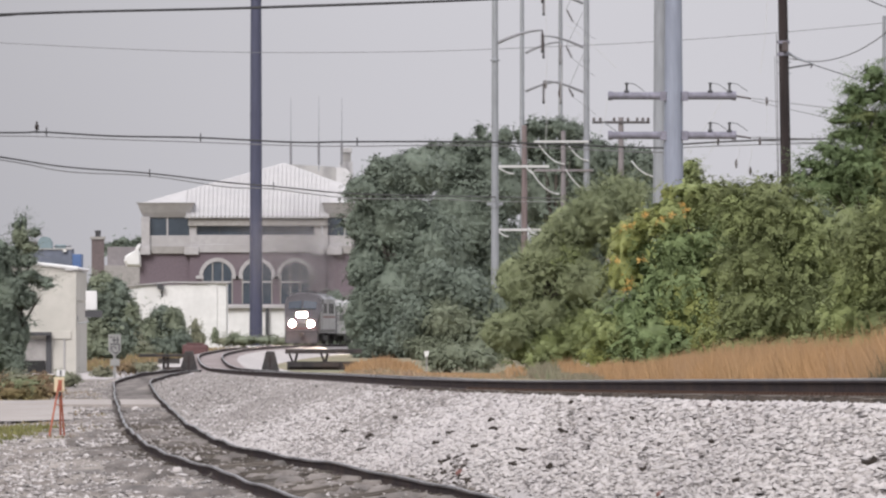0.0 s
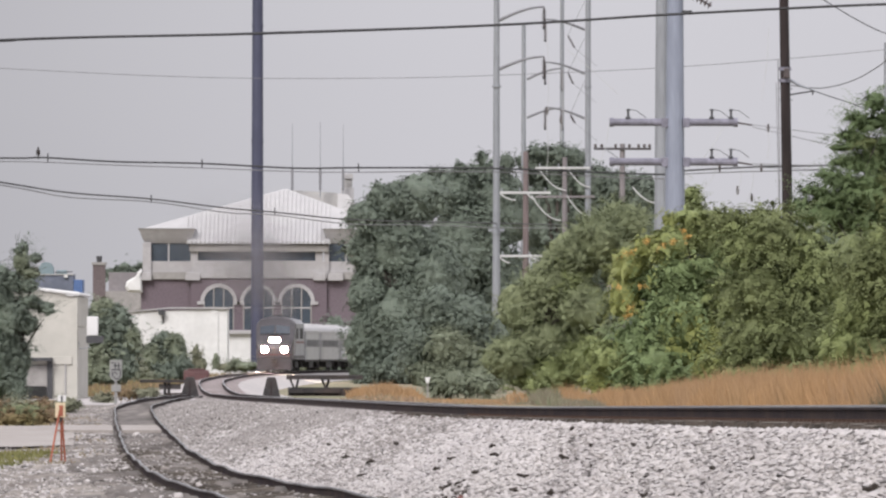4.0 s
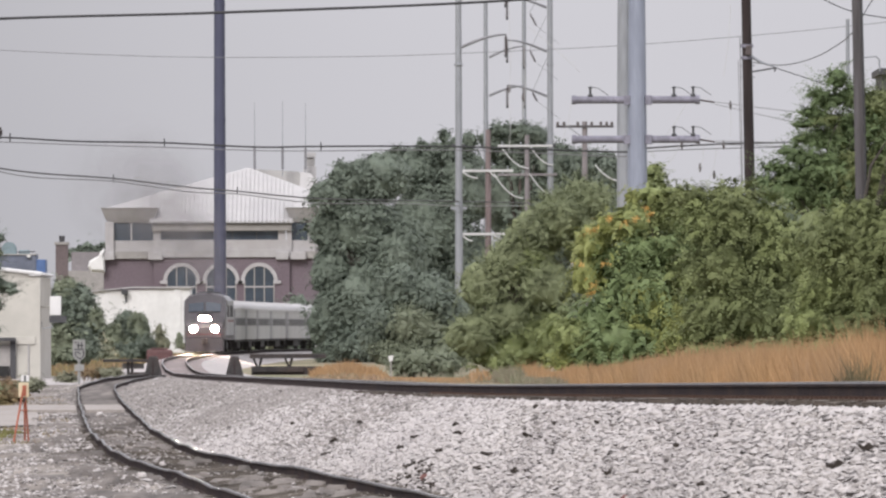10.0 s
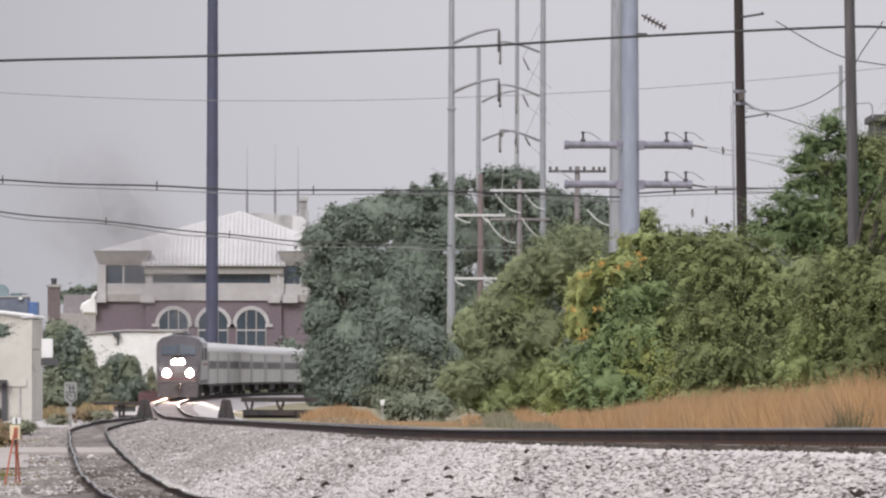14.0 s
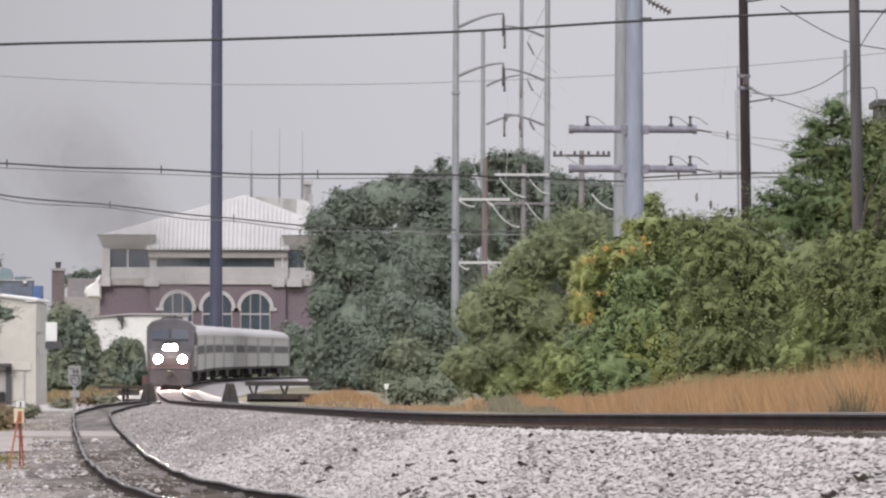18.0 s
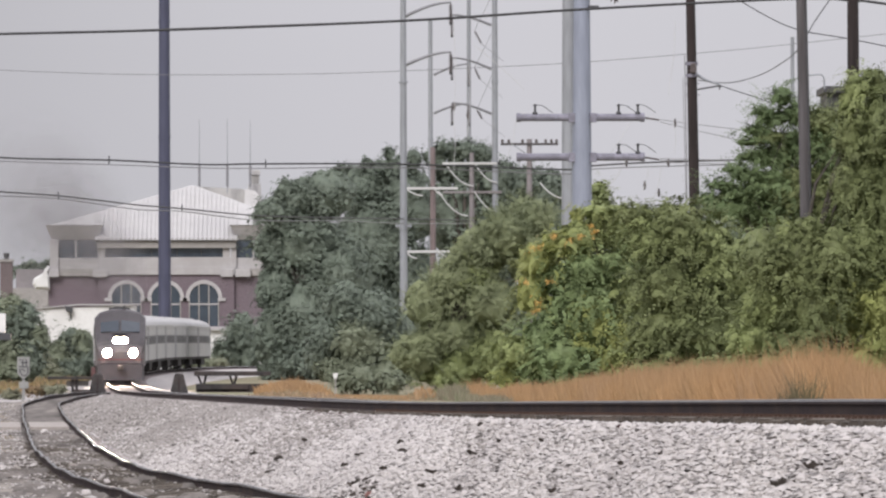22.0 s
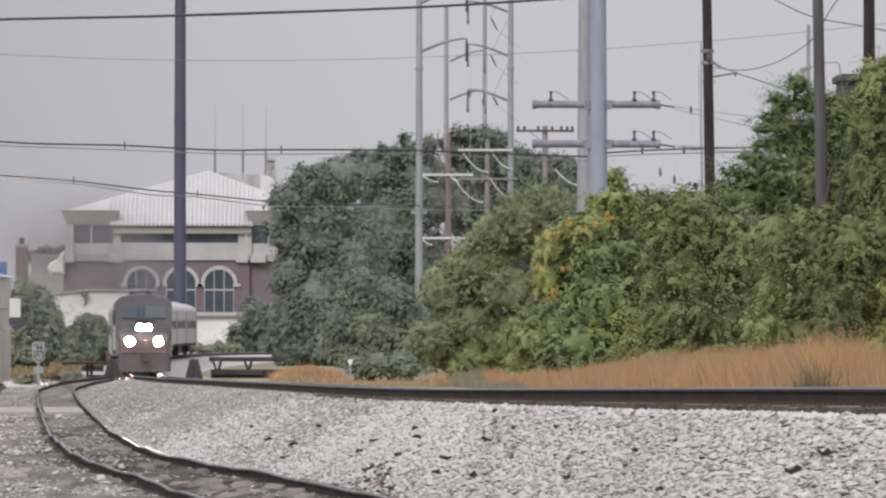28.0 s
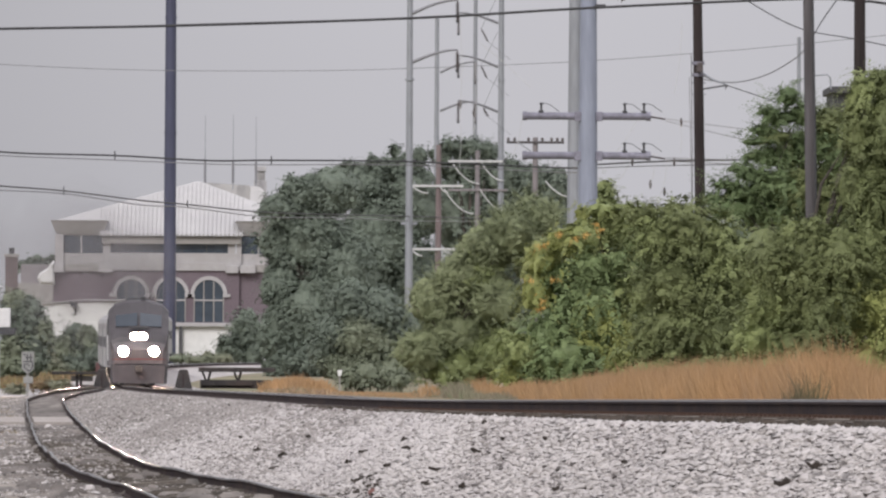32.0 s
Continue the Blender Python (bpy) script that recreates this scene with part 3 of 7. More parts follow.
def rail(track, line, y0, y1, off, lift, scale=1.0, step=3.0, wobble=0.0):
    """One rail as a swept section; its crown is a piece of its own, worn bright."""
    bm, crown = bmesh.new(), bmesh.new()
    prev = pc = None
    y = y0
    while y <= y1 + 0.01:
        (x, z), (x2, _) = line(y), line(min(y + 1, y1 + 1))
        slope = x2 - x
        c = 1 / math.sqrt(1 + slope * slope)
        z += lift(y) + wobble * noise.noise(Vector((y * 0.16, off, 0)))
        ox = off + wobble * 1.2 * noise.noise(Vector((y * 0.13, off, 7)))
        ring = [bm.verts.new((x + (ox + a * scale) * c, y - (ox + a * scale) * slope * c, z - 0.175 * scale + b * scale)) for a, b in RAIL_PROFILE]
        cr = [crown.verts.new((x + (ox + a * scale) * c, y - (ox + a * scale) * slope * c, z + b)) for a, b in CROWN]
        if prev:
            n = len(ring)
            for j in range(n):
                bm.faces.new((prev[j], prev[(j + 1) % n], ring[(j + 1) % n], ring[j]))
            for j in range(len(CROWN) - 1):
                crown.faces.new((pc[j], pc[j + 1], cr[j + 1], cr[j]))
        prev, pc = ring, cr
        y += step if y < 260 else step * 2.0
    r = part("rail", bm, RAILM, track)
    part("railhead", crown, SHINE if track.name.startswith("main") else SHINE_OLD, r, "bright worn running surface", True)
    return r


def tie_mesh(seed):
    rnd = random.Random(seed)
    bm = bx(-1.27, 1.27, -0.11, 0.11, -0.17, 0.0, 0.012)
    for v in bm.verts:
        v.co += Vector((rnd.uniform(-0.02, 0.02), rnd.uniform(-0.008, 0.008), rnd.uniform(-0.008, 0.008)))
    me = bpy.data.meshes.new("tie")
    bmesh.ops.recalc_face_normals(bm, faces=bm.faces)
    bm.to_mesh(me)
    bm.free()
    me.materials.append(TIEM)
    return me


def track_ties(track, line, y0, y1, y_far, lean, drop, gap=0.53):
    meshes = [tie_mesh(s) for s in range(4)]
    rnd = random.Random(int(y0))
    y = y0
    co, qs = [], []
    while y < y_far:
        x, z = line(y)
        ang = math.atan2(line(y + 1)[0] - x, 1)
        tilt = math.atan2(lean(y), 1.5)
        m = Matrix.LocRotScale((x + rnd.uniform(-0.06, 0.06), y, z - drop - (0.075 if y >= y1 else 0.0) + rnd.uniform(-0.012, 0.012)), Euler((0, -tilt, -ang + rnd.uniform(-0.02, 0.02))), None)
        if y < y1:
            ob = new("tie", meshes[rnd.randrange(4)])
            ob.parent = track
            ob.matrix_local = m
        else:
            b = len(co)
            co += [m @ Vector(p) for p in ((-1.27, -0.11, 0), (1.27, -0.11, 0), (1.27, 0.11, 0), (-1.27, 0.11, 0), (-1.27, -0.11, -0.15), (1.27, -0.11, -0.15))]
            qs += [(b, b + 1, b + 2, b + 3), (b, b + 4, b + 5, b + 1)]
        y += gap * rnd.uniform(0.93, 1.07)
    if co:
        ob = raw("far_ties", [tuple(c) for c in co], qs, TIEM, track)
        tagged(ob, kind="stuff")


def build_tracks():
    main = empty("main_track", (0, 0, 0), "curving main railway track with dark rusty rails on pale ballast", "railway track", kind="structure")
    flat = lambda y: 0.0
    # the outer rail of the curve lies higher
    rail(main, main_at, 19, 1300, -0.755, flat)
    rail(main, main_at, 19, 1300, 0.755, lambda y: float(np.interp(y, (0, 394, 551), (-0.03, -0.03, 0.0))))
    track_ties(main, main_at, 72, 220, 840, flat, 0.175)
    rnd = random.Random(4)
    bm = bx(-0.17, 0.17, -0.1, 0.1, 0.0, 0.022, 0.004)
    for sx in (-1, 1):
        for sy in (-0.05, 0.05):
            box(bm, sx * 0.1 - 0.018, sx * 0.1 + 0.018, sy - 0.014, sy + 0.014, 0.02, 0.05)
    first_plate = part("tie_plate", bm, PLATE, main)
    y = 72.0
    while y < 190:
        x, z = main_at(y)
        ob = first_plate if y == 72.0 else new("tie_plate", first_plate.data)
        ob.parent = main
        ob.matrix_local = pose(x - 0.755, y, z - 0.18, 0, 0, math.degrees(math.atan2(x - main_at(y + 1)[0], 1)) + rnd.uniform(-2, 2))
        y += 0.53
    side = empty("siding_track", (0, 0, 0), "uneven old siding track sunk in dirty gravel", "railway track", kind="structure")
    rail(side, side_at, 19, 530, -0.755, lambda y: -lean_at(y) * 0.5, 1.0, 2.0, 0.045)
    rail(side, side_at, 19, 510, 0.755, lambda y: lean_at(y) * 0.5, 1.0, 2.0, 0.045)
    track_ties(side, side_at, 125, 290, 500, lean_at, 0.145, 0.56)

    # pale slabs where the lane crosses the siding
    for y in np.arange(338, 366, 4.7):
        x, z = side_at(y)
        sl = math.atan2(side_at(y + 4)[0] - x, 4)
        for dx, w in ((0.0, 0.62), (-1.75, 0.85)):
            p = part("crossing_slab", bx(-w, w, 0, 4.6, -0.1, 0.0, 0.005), ROADM, side)
            p.matrix_local = Matrix.Translation((x + dx, y, z - 0.06)) @ pose(0, 0, 0, 0, 0, -math.degrees(sl))


build_tracks()


def off_lane(x, y):
    """True where loose stones may lie: off the lane, but for its ragged edge."""
    edge = -9.8 - (y - 284) * 0.034
    ragged = np.array([0.9 * noise.noise(Vector((0.5, float(q) * 0.12, 3))) for q in y])
    return ~((y > 286) & (y < 382) & (x < edge - 0.4 + ragged))


def build_stones():
    """Loose ballast: many single irregular stones on the bank between the tracks."""
    rng = np.random.default_rng(5)
    spec = [(44000, 50, 106, 0.02, 0.042), (46000, 97, 172, 0.02, 0.042), (44000, 145, 284, 0.019, 0.038), (16000, 262, 525, 0.021, 0.042)]
    P, S, AGE = [], [], []
    for n, ya, yb, s0, s1 in spec:
        y = ya + (yb - ya) * rng.random(n)
        xm, xs = np.interp(y, MY, MX), np.interp(y, SY, SX)
        lo, hi = xs + 0.85, xm - 0.9
        x = lo + (hi - lo) * rng.random(n)
        P.append(np.stack([x, y], 1))
        S.append(rng.uniform(s0, s1, n) * rng.choice([1, 1, 1.2, 1.5], n))
        # the far bank, and a belt below the shoulder, carry older stone
        blot = np.array([noise.noise(Vector((float(p) * 0.35, float(q) * 0.03, 5))) for p, q in zip(x, y)])
        AGE.append(rng.random(n) < np.clip((y - 150) / 110 + ((x - lo) / (hi - lo) - 0.55) * 0.9 + blot * 0.6, 0.03, 0.93))
    # a thinner scatter in and beside the siding and beyond the main line
    for n, a, b, ya, yb in ((26000, -9, -0.9, 130, 340), (9000, -6, -0.9, 340, 500), (1950, -0.7, 0.7, 120, 340), (1500, 0.75, 1.3, 80, 150), (700, -0.7, 0.7, 70, 120)):
        y = ya + (yb - ya) * rng.random(n)
        xs = np.interp(y, SY, SX)
        x = xs + a + (b - a) * rng.random(n)
        # loose stones lie in patches
        keep = np.array([noise.noise(Vector((float(p) * 0.8, float(q) * 0.25, 9))) > -0.05 for p, q in zip(x, y)]) if n > 1900 else np.ones(n, bool)
        keep &= off_lane(x, y)
        P.append(np.stack([x, y], 1)[keep])
        S.append(rng.uniform(0.012, 0.034, n)[keep])
        AGE.append(rng.random(int(keep.sum())) < (0.5 if a < -1 else 0.9))
    for n, a, b, ya, yb, s0, s1 in ((5200, -8, -1.0, 125, 330, 0.03, 0.062), (800, -0.72, 0.72, 118, 330, 0.025, 0.05)):
        y = ya + (yb - ya) * rng.random(n)
        x = np.interp(y, SY, SX) + a + (b - a) * rng.random(n)
        keep = np.array([noise.noise(Vector((float(p) * 0.9, float(q) * 0.06, 31))) > -0.02 for p, q in zip(x, y)])
        keep &= off_lane(x, y)
        P.append(np.stack([x, y], 1)[keep])
        S.append(rng.uniform(s0, s1, n)[keep])
        AGE.append(rng.random(int(keep.sum())) < 0.5)
    P, S = np.concatenate(P), np.concatenate(S)
    Zs = np.array([ground_z(float(a), float(b)) for a, b in P])
    n = len(P)
    base = np.array([(1, 0, 0), (0, 1, 0), (-1, 0, 0), (0, -1, 0), (0, 0, 0.5), (0, 0, -0.5)], float)
    ang = rng.random(n) * 6.283
    c, s = np.cos(ang), np.sin(ang)
    v = base[None] * rng.uniform(0.5, 1.45, (n, 6, 1)) + rng.uniform(-0.28, 0.28, (n, 6, 3))
    rot = np.stack([v[..., 0] * c[:, None] - v[..., 1] * s[:, None], v[..., 0] * s[:, None] + v[..., 1] * c[:, None], v[..., 2]], -1)
    rot *= S[:, None, None]
    rot[..., 0] *= 1.25
    rot[..., 0] += P[:, 0, None]
    rot[..., 1] += P[:, 1, None]
    rot[..., 2] += (Zs + S * 0.12)[:, None]
    old = np.concatenate(AGE)
    tri = np.array([(0, 1, 4), (1, 2, 4), (2, 3, 4), (3, 0, 4), (1, 0, 5), (0, 3, 5)])
    for pick, mat, label in ((~old, STONE, "loose pale crushed-limestone ballast stones on the bank"), (old, STONE_OLD, "older greyer ballast stones along the siding and far bank")):
        r = rot[pick]
        faces = (tri[None] + (np.arange(len(r)) * 6)[:, None, None]).reshape(-1, 3)
        ob = array_mesh("ballast_stones", r.reshape(-1, 3), faces, mat)
        tagged(ob, label, "ballast", kind="stuff")


build_stones()


def build_clods():
    """Low dark humps of oily soil and rotten timber along both rails of the siding."""
    rng = np.random.default_rng(77)
    n = 900
    y = 118 + 200 * rng.random(n)
    e = np.where(rng.random(n) < 0.55, rng.uniform(-2.2, -0.85, n), rng.uniform(-0.7, 0.7, n))
    x = np.interp(y, SY, SX) + e
    keep = np.array([noise.noise(Vector((float(p) * 0.8, float(q) * 0.07, 13))) > 0.02 for p, q in zip(x, y)])
    x, y = x[keep], y[keep]
    co, quads = [], []
    for p, q in zip(x, y):
        w, d, h = rng.uniform(0.06, 0.24), rng.uniform(0.1, 0.5), rng.uniform(0.02, 0.06)
        z = ground_z(float(p), float(q)) - 0.02
        b = len(co)
        for f, lift in ((1.0, 0.0), (0.55, h + 0.02)):
            for sx, sy in ((-1, -1), (1, -1), (1, 1), (-1, 1)):
                co.append((p + sx * w * f * rng.uniform(0.7, 1.2), q + sy * d * f, z + lift * rng.uniform(0.7, 1.2)))
        quads += [(b + 4, b + 5, b + 6, b + 7), (b, b + 1, b + 5, b + 4), (b + 1, b + 2, b + 6, b + 5), (b + 2, b + 3, b + 7, b + 6), (b + 3, b, b + 4, b + 7)]
    ob = array_mesh("soil_clods", np.array(co), np.array(quads), SIDE_DIRT)
    tagged(ob, "low dark humps of oily soil along the siding", "soil", kind="stuff")


build_clods()

# ---- the train ----
def ring(w, z0, z1, crown, y, shrink=1.0, n=5):
    """Cross-section of a carriage: flat sides, bowed roof. Runs once round."""
    h = w * 0.5 * shrink
    pts = [(-h, y, z0), (-h, y, z1)]
    for i in range(1, n):
        a = math.pi * (1 - i / n)
        pts.append((h * 0.98 * math.cos(a), y, z1 + crown * math.sin(a)))
    pts += [(h, y, z1), (h, y, z0)]
    return pts


def wheel_mesh():
    bm = bmesh.new()
    prof = [(0.0, 0.12), (0.30, 0.11), (0.36, 0.06), (0.44, 0.07), (0.505, 0.065), (0.505, -0.04), (0.53, -0.045), (0.53, -0.07), (0.42, -0.07), (0.30, -0.02), (0.0, -0.02)]
    n = 18
    rings = [[bm.verts.new((x, r * math.cos(6.28319 * j / n), r * math.sin(6.28319 * j / n))) for j in range(n)] for r, x in prof[1:-1]]
    for a, b in zip(rings, rings[1:]):
        for j in range(n):
            bm.faces.new((a[j], a[(j + 1) % n], b[(j + 1) % n], b[j]))
    bm.faces.new(rings[0])
    bm.faces.new(rings[-1][::-1])
    me = bpy.data.meshes.new("wheel")
    bmesh.ops.recalc_face_normals(bm, faces=bm.faces)
    bm.to_mesh(me)
    bm.free()
    me.materials.append(TRUCKM)
    return me


WHEEL = wheel_mesh()


def bogie(parent, y, half=1.4):
    bm = bmesh.new()
    for sx in (-1, 1):
        box(bm, sx * 1.0 - 0.09, sx * 1.0 + 0.09, y - half - 0.45, y + half + 0.45, 0.62, 0.86)
        box(bm, sx * 1.0 - 0.13, sx * 1.0 + 0.13, y - 0.5, y + 0.5, 0.40, 1.0)
        for dy in (-half, half):
            box(bm, sx * 1.02 - 0.14, sx * 1.02 + 0.14, y + dy - 0.22, y + dy + 0.22, 0.34, 0.74)
    box(bm, -1.0, 1.0, y - 0.3, y + 0.3, 0.55, 0.95)
    b = part("bogie", bm, TRUCKM, parent, "grimy black wheel truck")
    for dy in (-half, half):
        for sx in (-1, 1):
            w = new("wheel", WHEEL)
            w.parent = b
            w.matrix_local = pose(sx * 0.78, y + dy, 0.53, 0, 0, 0 if sx > 0 else 180)
    return b


def disc(bm, x, y, z, r, depth=0.06, n=14):
    """A short drum facing forward (-y)."""
    tube(bm, [(x, y, z), (x, y - depth, z)], [r, r * 0.94], n)


def locomotive(lit):
    """Single-ended passenger diesel, front at y = 0 facing -y, rails at z = 0, 21 m long."""
    loco = empty("locomotive", (0, 0, 0), "grey passenger diesel locomotive with dark raked nose and lit headlights" if lit else "grey passenger diesel locomotive at the tail of the train", "locomotive")
    w = 3.05
    secs = [ring(w, 1.15, 1.75, 0.10, 0.12, 0.80), ring(w, 1.05, 2.1, 0.16, 0.32, 0.88), ring(w, 1.0, 2.55, 0.22, 0.75, 0.95), ring(w, 1.0, 3.35, 0.30, 1.75, 0.99),
            ring(w, 1.0, 3.78, 0.52, 2.5), ring(w, 1.0, 3.85, 0.56, 3.2), ring(w, 1.0, 3.85, 0.56, 20.7), ring(w, 1.05, 3.8, 0.5, 20.95, 0.97)]
    part("body", loft(bmesh.new(), secs[3:]), LOCO_GREY, loco)
    part("nose", loft(bmesh.new(), secs[:4]), LOCO_NOSE, loco, "sooty grey raked nose")
    # dark hood over the nose and cab roof
    hood = [ring(w + 0.02, 1.75, 2.0, 0.17, 0.29, 0.875), ring(w + 0.02, 1.9, 2.3, 0.24, 0.44, 0.93), ring(w + 0.02, 2.1, 2.62, 0.24, 0.74, 0.965), ring(w + 0.02, 2.75, 3.38, 0.31, 1.74), ring(w + 0.02, 3.0, 3.80, 0.54, 2.5), ring(w + 0.02, 3.3, 3.87, 0.58, 3.2), ring(w + 0.02, 3.5, 3.87, 0.58, 5.4)]
    part("hood", loft(bmesh.new(), hood), LOCO_DARK, loco, "dark sooty grey nose and cab roof")
    for sx in (-1, 1):
        bm = bmesh.new()
        q = [(sx * 0.07, 0.90, 3.02), (sx * 1.16, 1.02, 2.98), (sx * 1.18, 1.72, 3.55), (sx * 0.07, 1.62, 3.68)]
        loft(bm, [[Vector(p) + Vector((0, -0.05, 0.06)) for p in q], [Vector(p) + Vector((0, 0.12, -0.10)) for p in q]])
        part("windshield", bm, GLASS, loco, "raked dark windscreen pane")
        part("cab_window", bx(sx * 1.50, sx * 1.545, 2.45, 3.25, 2.75, 3.45, 0.02), GLASS, loco)
        part("cab_door", bx(sx * 1.50, sx * 1.537, 3.55, 4.25, 1.2, 3.3, 0.01), LOCO_DARK, loco)
        part("stripe", bx(sx * 1.50, sx * 1.533, 4.6, 20.4, 2.28, 2.44), LOCO_RED, loco)
        part("sill_stripe", bx(sx * 1.50, sx * 1.535, 1.9, 20.6, 1.05, 1.3), LOCO_DARK, loco)
        for y0 in (5.2, 7.4, 12.2, 14.4, 16.6):
            vent = part("side_grille", bx(sx * 1.50, sx * 1.55, y0, y0 + 1.5, 2.65, 3.5, 0.01), DARKP, loco)
            for k in range(4):
                part("slat", bx(sx * 1.54, sx * 1.565, y0 + 0.04, y0 + 1.46, 2.72 + k * 0.2, 2.78 + k * 0.2), TRUCKM, vent)
        # grab rails and step
        part("grab_rail", tube(bmesh.new(), [(sx * 1.56, 3.47, 1.3), (sx * 1.58, 3.47, 2.6)], 0.02, 6), WHITEP, loco)
        part("step", bx(sx * 1.2, sx * 1.5, 3.55, 4.2, 0.45, 0.9), TRUCKM, loco)
        for nm, x, y, z, r in (("headlight", 0.2, 0.5, 2.5, 0.18), ("ditch_light", 0.78, 0.2, 1.78, 0.2)):
            bm = bmesh.new()
            tube(bm, [(sx * x, y + 0.3, z), (sx * x, y, z), (sx * x, y - 0.22, z)], [r * 1.3, r * 1.3, r * 1.25], 14, caps=False)
            can = part(nm, bm, DARKP, loco)
            bm = bmesh.new()
            disc(bm, sx * x, y - 0.08, z, r * 1.2, 0.03)
            part("lens", bm, LAMP if lit else GLASS, can, "glowing warm white lamp lens" if lit else "")
    part("nose_band", loft(bmesh.new(), [ring(w + 0.03, 1.34, 1.40, 0.02, 0.10, 0.80), ring(w + 0.03, 1.34, 1.40, 0.02, 0.30, 0.875), ring(w + 0.03, 1.34, 1.40, 0.02, 1.0, 0.955)]), LOCO_RED, loco, "faded red nose band")
    part("pilot", loft(bmesh.new(), [[(-1.42, 0.35, 1.1), (1.42, 0.35, 1.1), (1.45, 0.35, 0.15), (-1.45, 0.35, 0.15)], [(-1.35, 0.05, 1.1), (1.35, 0.05, 1.1), (1.3, -0.05, 0.13), (-1.3, -0.05, 0.13)]]), LOCO_DARK, loco, "black plough under the nose")
    part("coupler", bx(-0.17, 0.17, -0.55, 0.2, 0.72, 1.05, 0.04), TRUCKM, loco)
    part("number_board", bx(-0.5, 0.5, 0.58, 0.75, 2.98, 3.06), DARKP, loco)
    part("horn", tube(bmesh.new(), [(0.25, 3.4, 4.5), (0.25, 2.9, 4.5)], [0.05, 0.11], 8), DARKP, loco)
    for y in (8, 11.5, 17, 19):
        part("roof_fan", tube(bmesh.new(), [(0, y, 4.36), (0, y, 4.5)], 0.62, 16), DARKP, loco)
    part("exhaust", bx(-0.35, 0.35, 9.4, 10.2, 4.36, 4.55, 0.02), DARKP, loco)
    part("fuel_tank", loft(bmesh.new(), [ring(2.7, 0.35, 0.75, 0.25, 7.6), ring(2.7, 0.35, 0.75, 0.25, 13.2)]), TRUCKM, loco)
    bogie(loco, 4.4)
    bogie(loco, 16.6)
    return loco


def coach():
    """Stainless single-level coach, 25.9 m long, front end at y = 0."""
    car = empty("passenger_coach", (0, 0, 0), "silver stainless passenger coach with grey window band and pale roof", "train carriage", "coaches of the train")
    w, n = 3.15, 25.6
    part("body", loft(bmesh.new(), [ring(w, 0.95, 3.0, 0.02, 0.25, 0.97), ring(w, 0.95, 3.0, 0.02, 0.5), ring(w, 0.95, 3.0, 0.02, n - 0.5), ring(w, 0.95, 3.0, 0.02, n - 0.25, 0.97)]), SILVER, car)
    part("roof", loft(bmesh.new(), [ring(w - 0.02, 2.98, 3.25, 0.55, 0.22, 0.96, 9), ring(w - 0.02, 2.98, 3.32, 0.6, 0.6, 1.0, 9), ring(w - 0.02, 2.98, 3.32, 0.6, n - 0.6, 1.0, 9), ring(w - 0.02, 2.98, 3.25, 0.55, n - 0.22, 0.96, 9)]), ROOF_SILVER, car, "pale bowed roof")
    for sx in (-1, 1):
        band = part("window_band", bx(sx * 1.565, sx * 1.59, 2.6, n - 2.6, 1.98, 2.62, 0.01), WINDOW_BAND, car, "grey window band")
        for i in range(11):
            y = 3.0 + i * 1.8
            part("window", bx(sx * 1.575, sx * 1.598, y, y + 1.45, 2.05, 2.55, 0.01), COACH_GLASS, band)
        # grey panels at the car ends stand in for the dark gaps between coaches
        for y in (0.27, n - 2.2):
            part("seam_panel", bx(sx * 1.53, sx * 1.582, y, y + 1.93, 0.95, 3.22, 0.01), WINDOW_BAND, car, "grey end panel imitating the dark gap between coaches")
        for y in (0.75, n - 1.65):
            d = part("door", bx(sx * 1.57, sx * 1.59, y, y + 0.9, 1.0, 2.95, 0.01), LOCO_GREY, car)
            part("door_window", bx(sx * 1.58, sx * 1.6, y + 0.25, y + 0.65, 2.0, 2.6), COACH_GLASS, d)
        for z in (1.15, 1.35, 1.55, 1.75):
            part("flute", bx(sx * 1.57, sx * 1.588, 1.8, n - 1.8, z, z + 0.07), SILVER, car)
        part("underframe_box", bx(sx * 0.6, sx * 1.45, 9.5, 16.0, 0.3, 0.95, 0.03), TRUCKM, car)
        part("sill", bx(sx * 1.5, sx * 1.55, 0.5, n - 0.5, 0.78, 0.96), TRUCKM, car)
    for y in (0.0, n - 0.25):
        part("diaphragm", bx(-0.75, 0.75, y - 0.2, y + 0.28, 1.0, 3.3, 0.05), RUBBER, car, "black rubber gangway")
    for y in (6, 13, 20):
        part("roof_vent", bx(-0.35, 0.35, y, y + 1.0, 3.86, 3.98, 0.03), SILVER, car)
    bogie(car, 3.6, 1.3)
    bogie(car, n - 3.6, 1.3)
    return car


# path length along the main line, for the train's way
PATH_Y = np.arange(40, 1310.5, 1.0)
PATH_X = np.interp(PATH_Y, MY, MX)
PATH_Z = EYE_Z - np.interp(PATH_Y, MY, MH)
PATH_S = np.concatenate([[0], np.cumsum(np.hypot(np.diff(PATH_X), np.diff(PATH_Y)))])


def on_path(s):
    return Vector((float(np.interp(s, PATH_S, PATH_X)), float(np.interp(s, PATH_S, PATH_Y)), float(np.interp(s, PATH_S, PATH_Z))))


def nose(t):
    """Where the front of the train is, as length along the line, at t seconds."""
    return float(np.interp(t, TRAIN_T, TRAIN_S))


TRAIN_T = (0, 4.5, 9, 12, 16.5, 19, 23, 28, 32)
TRAIN_Y = (905, 850, 795, 760, 706, 678, 634, 582, 547)
TRAIN_S = [float(np.interp(y, PATH_Y, PATH_S)) for y in TRAIN_Y]

TRAIN = []
lead = locomotive(True)
TRAIN.append((lead, 0.0, 21.0, False))
first = coach()
pos = 21.4
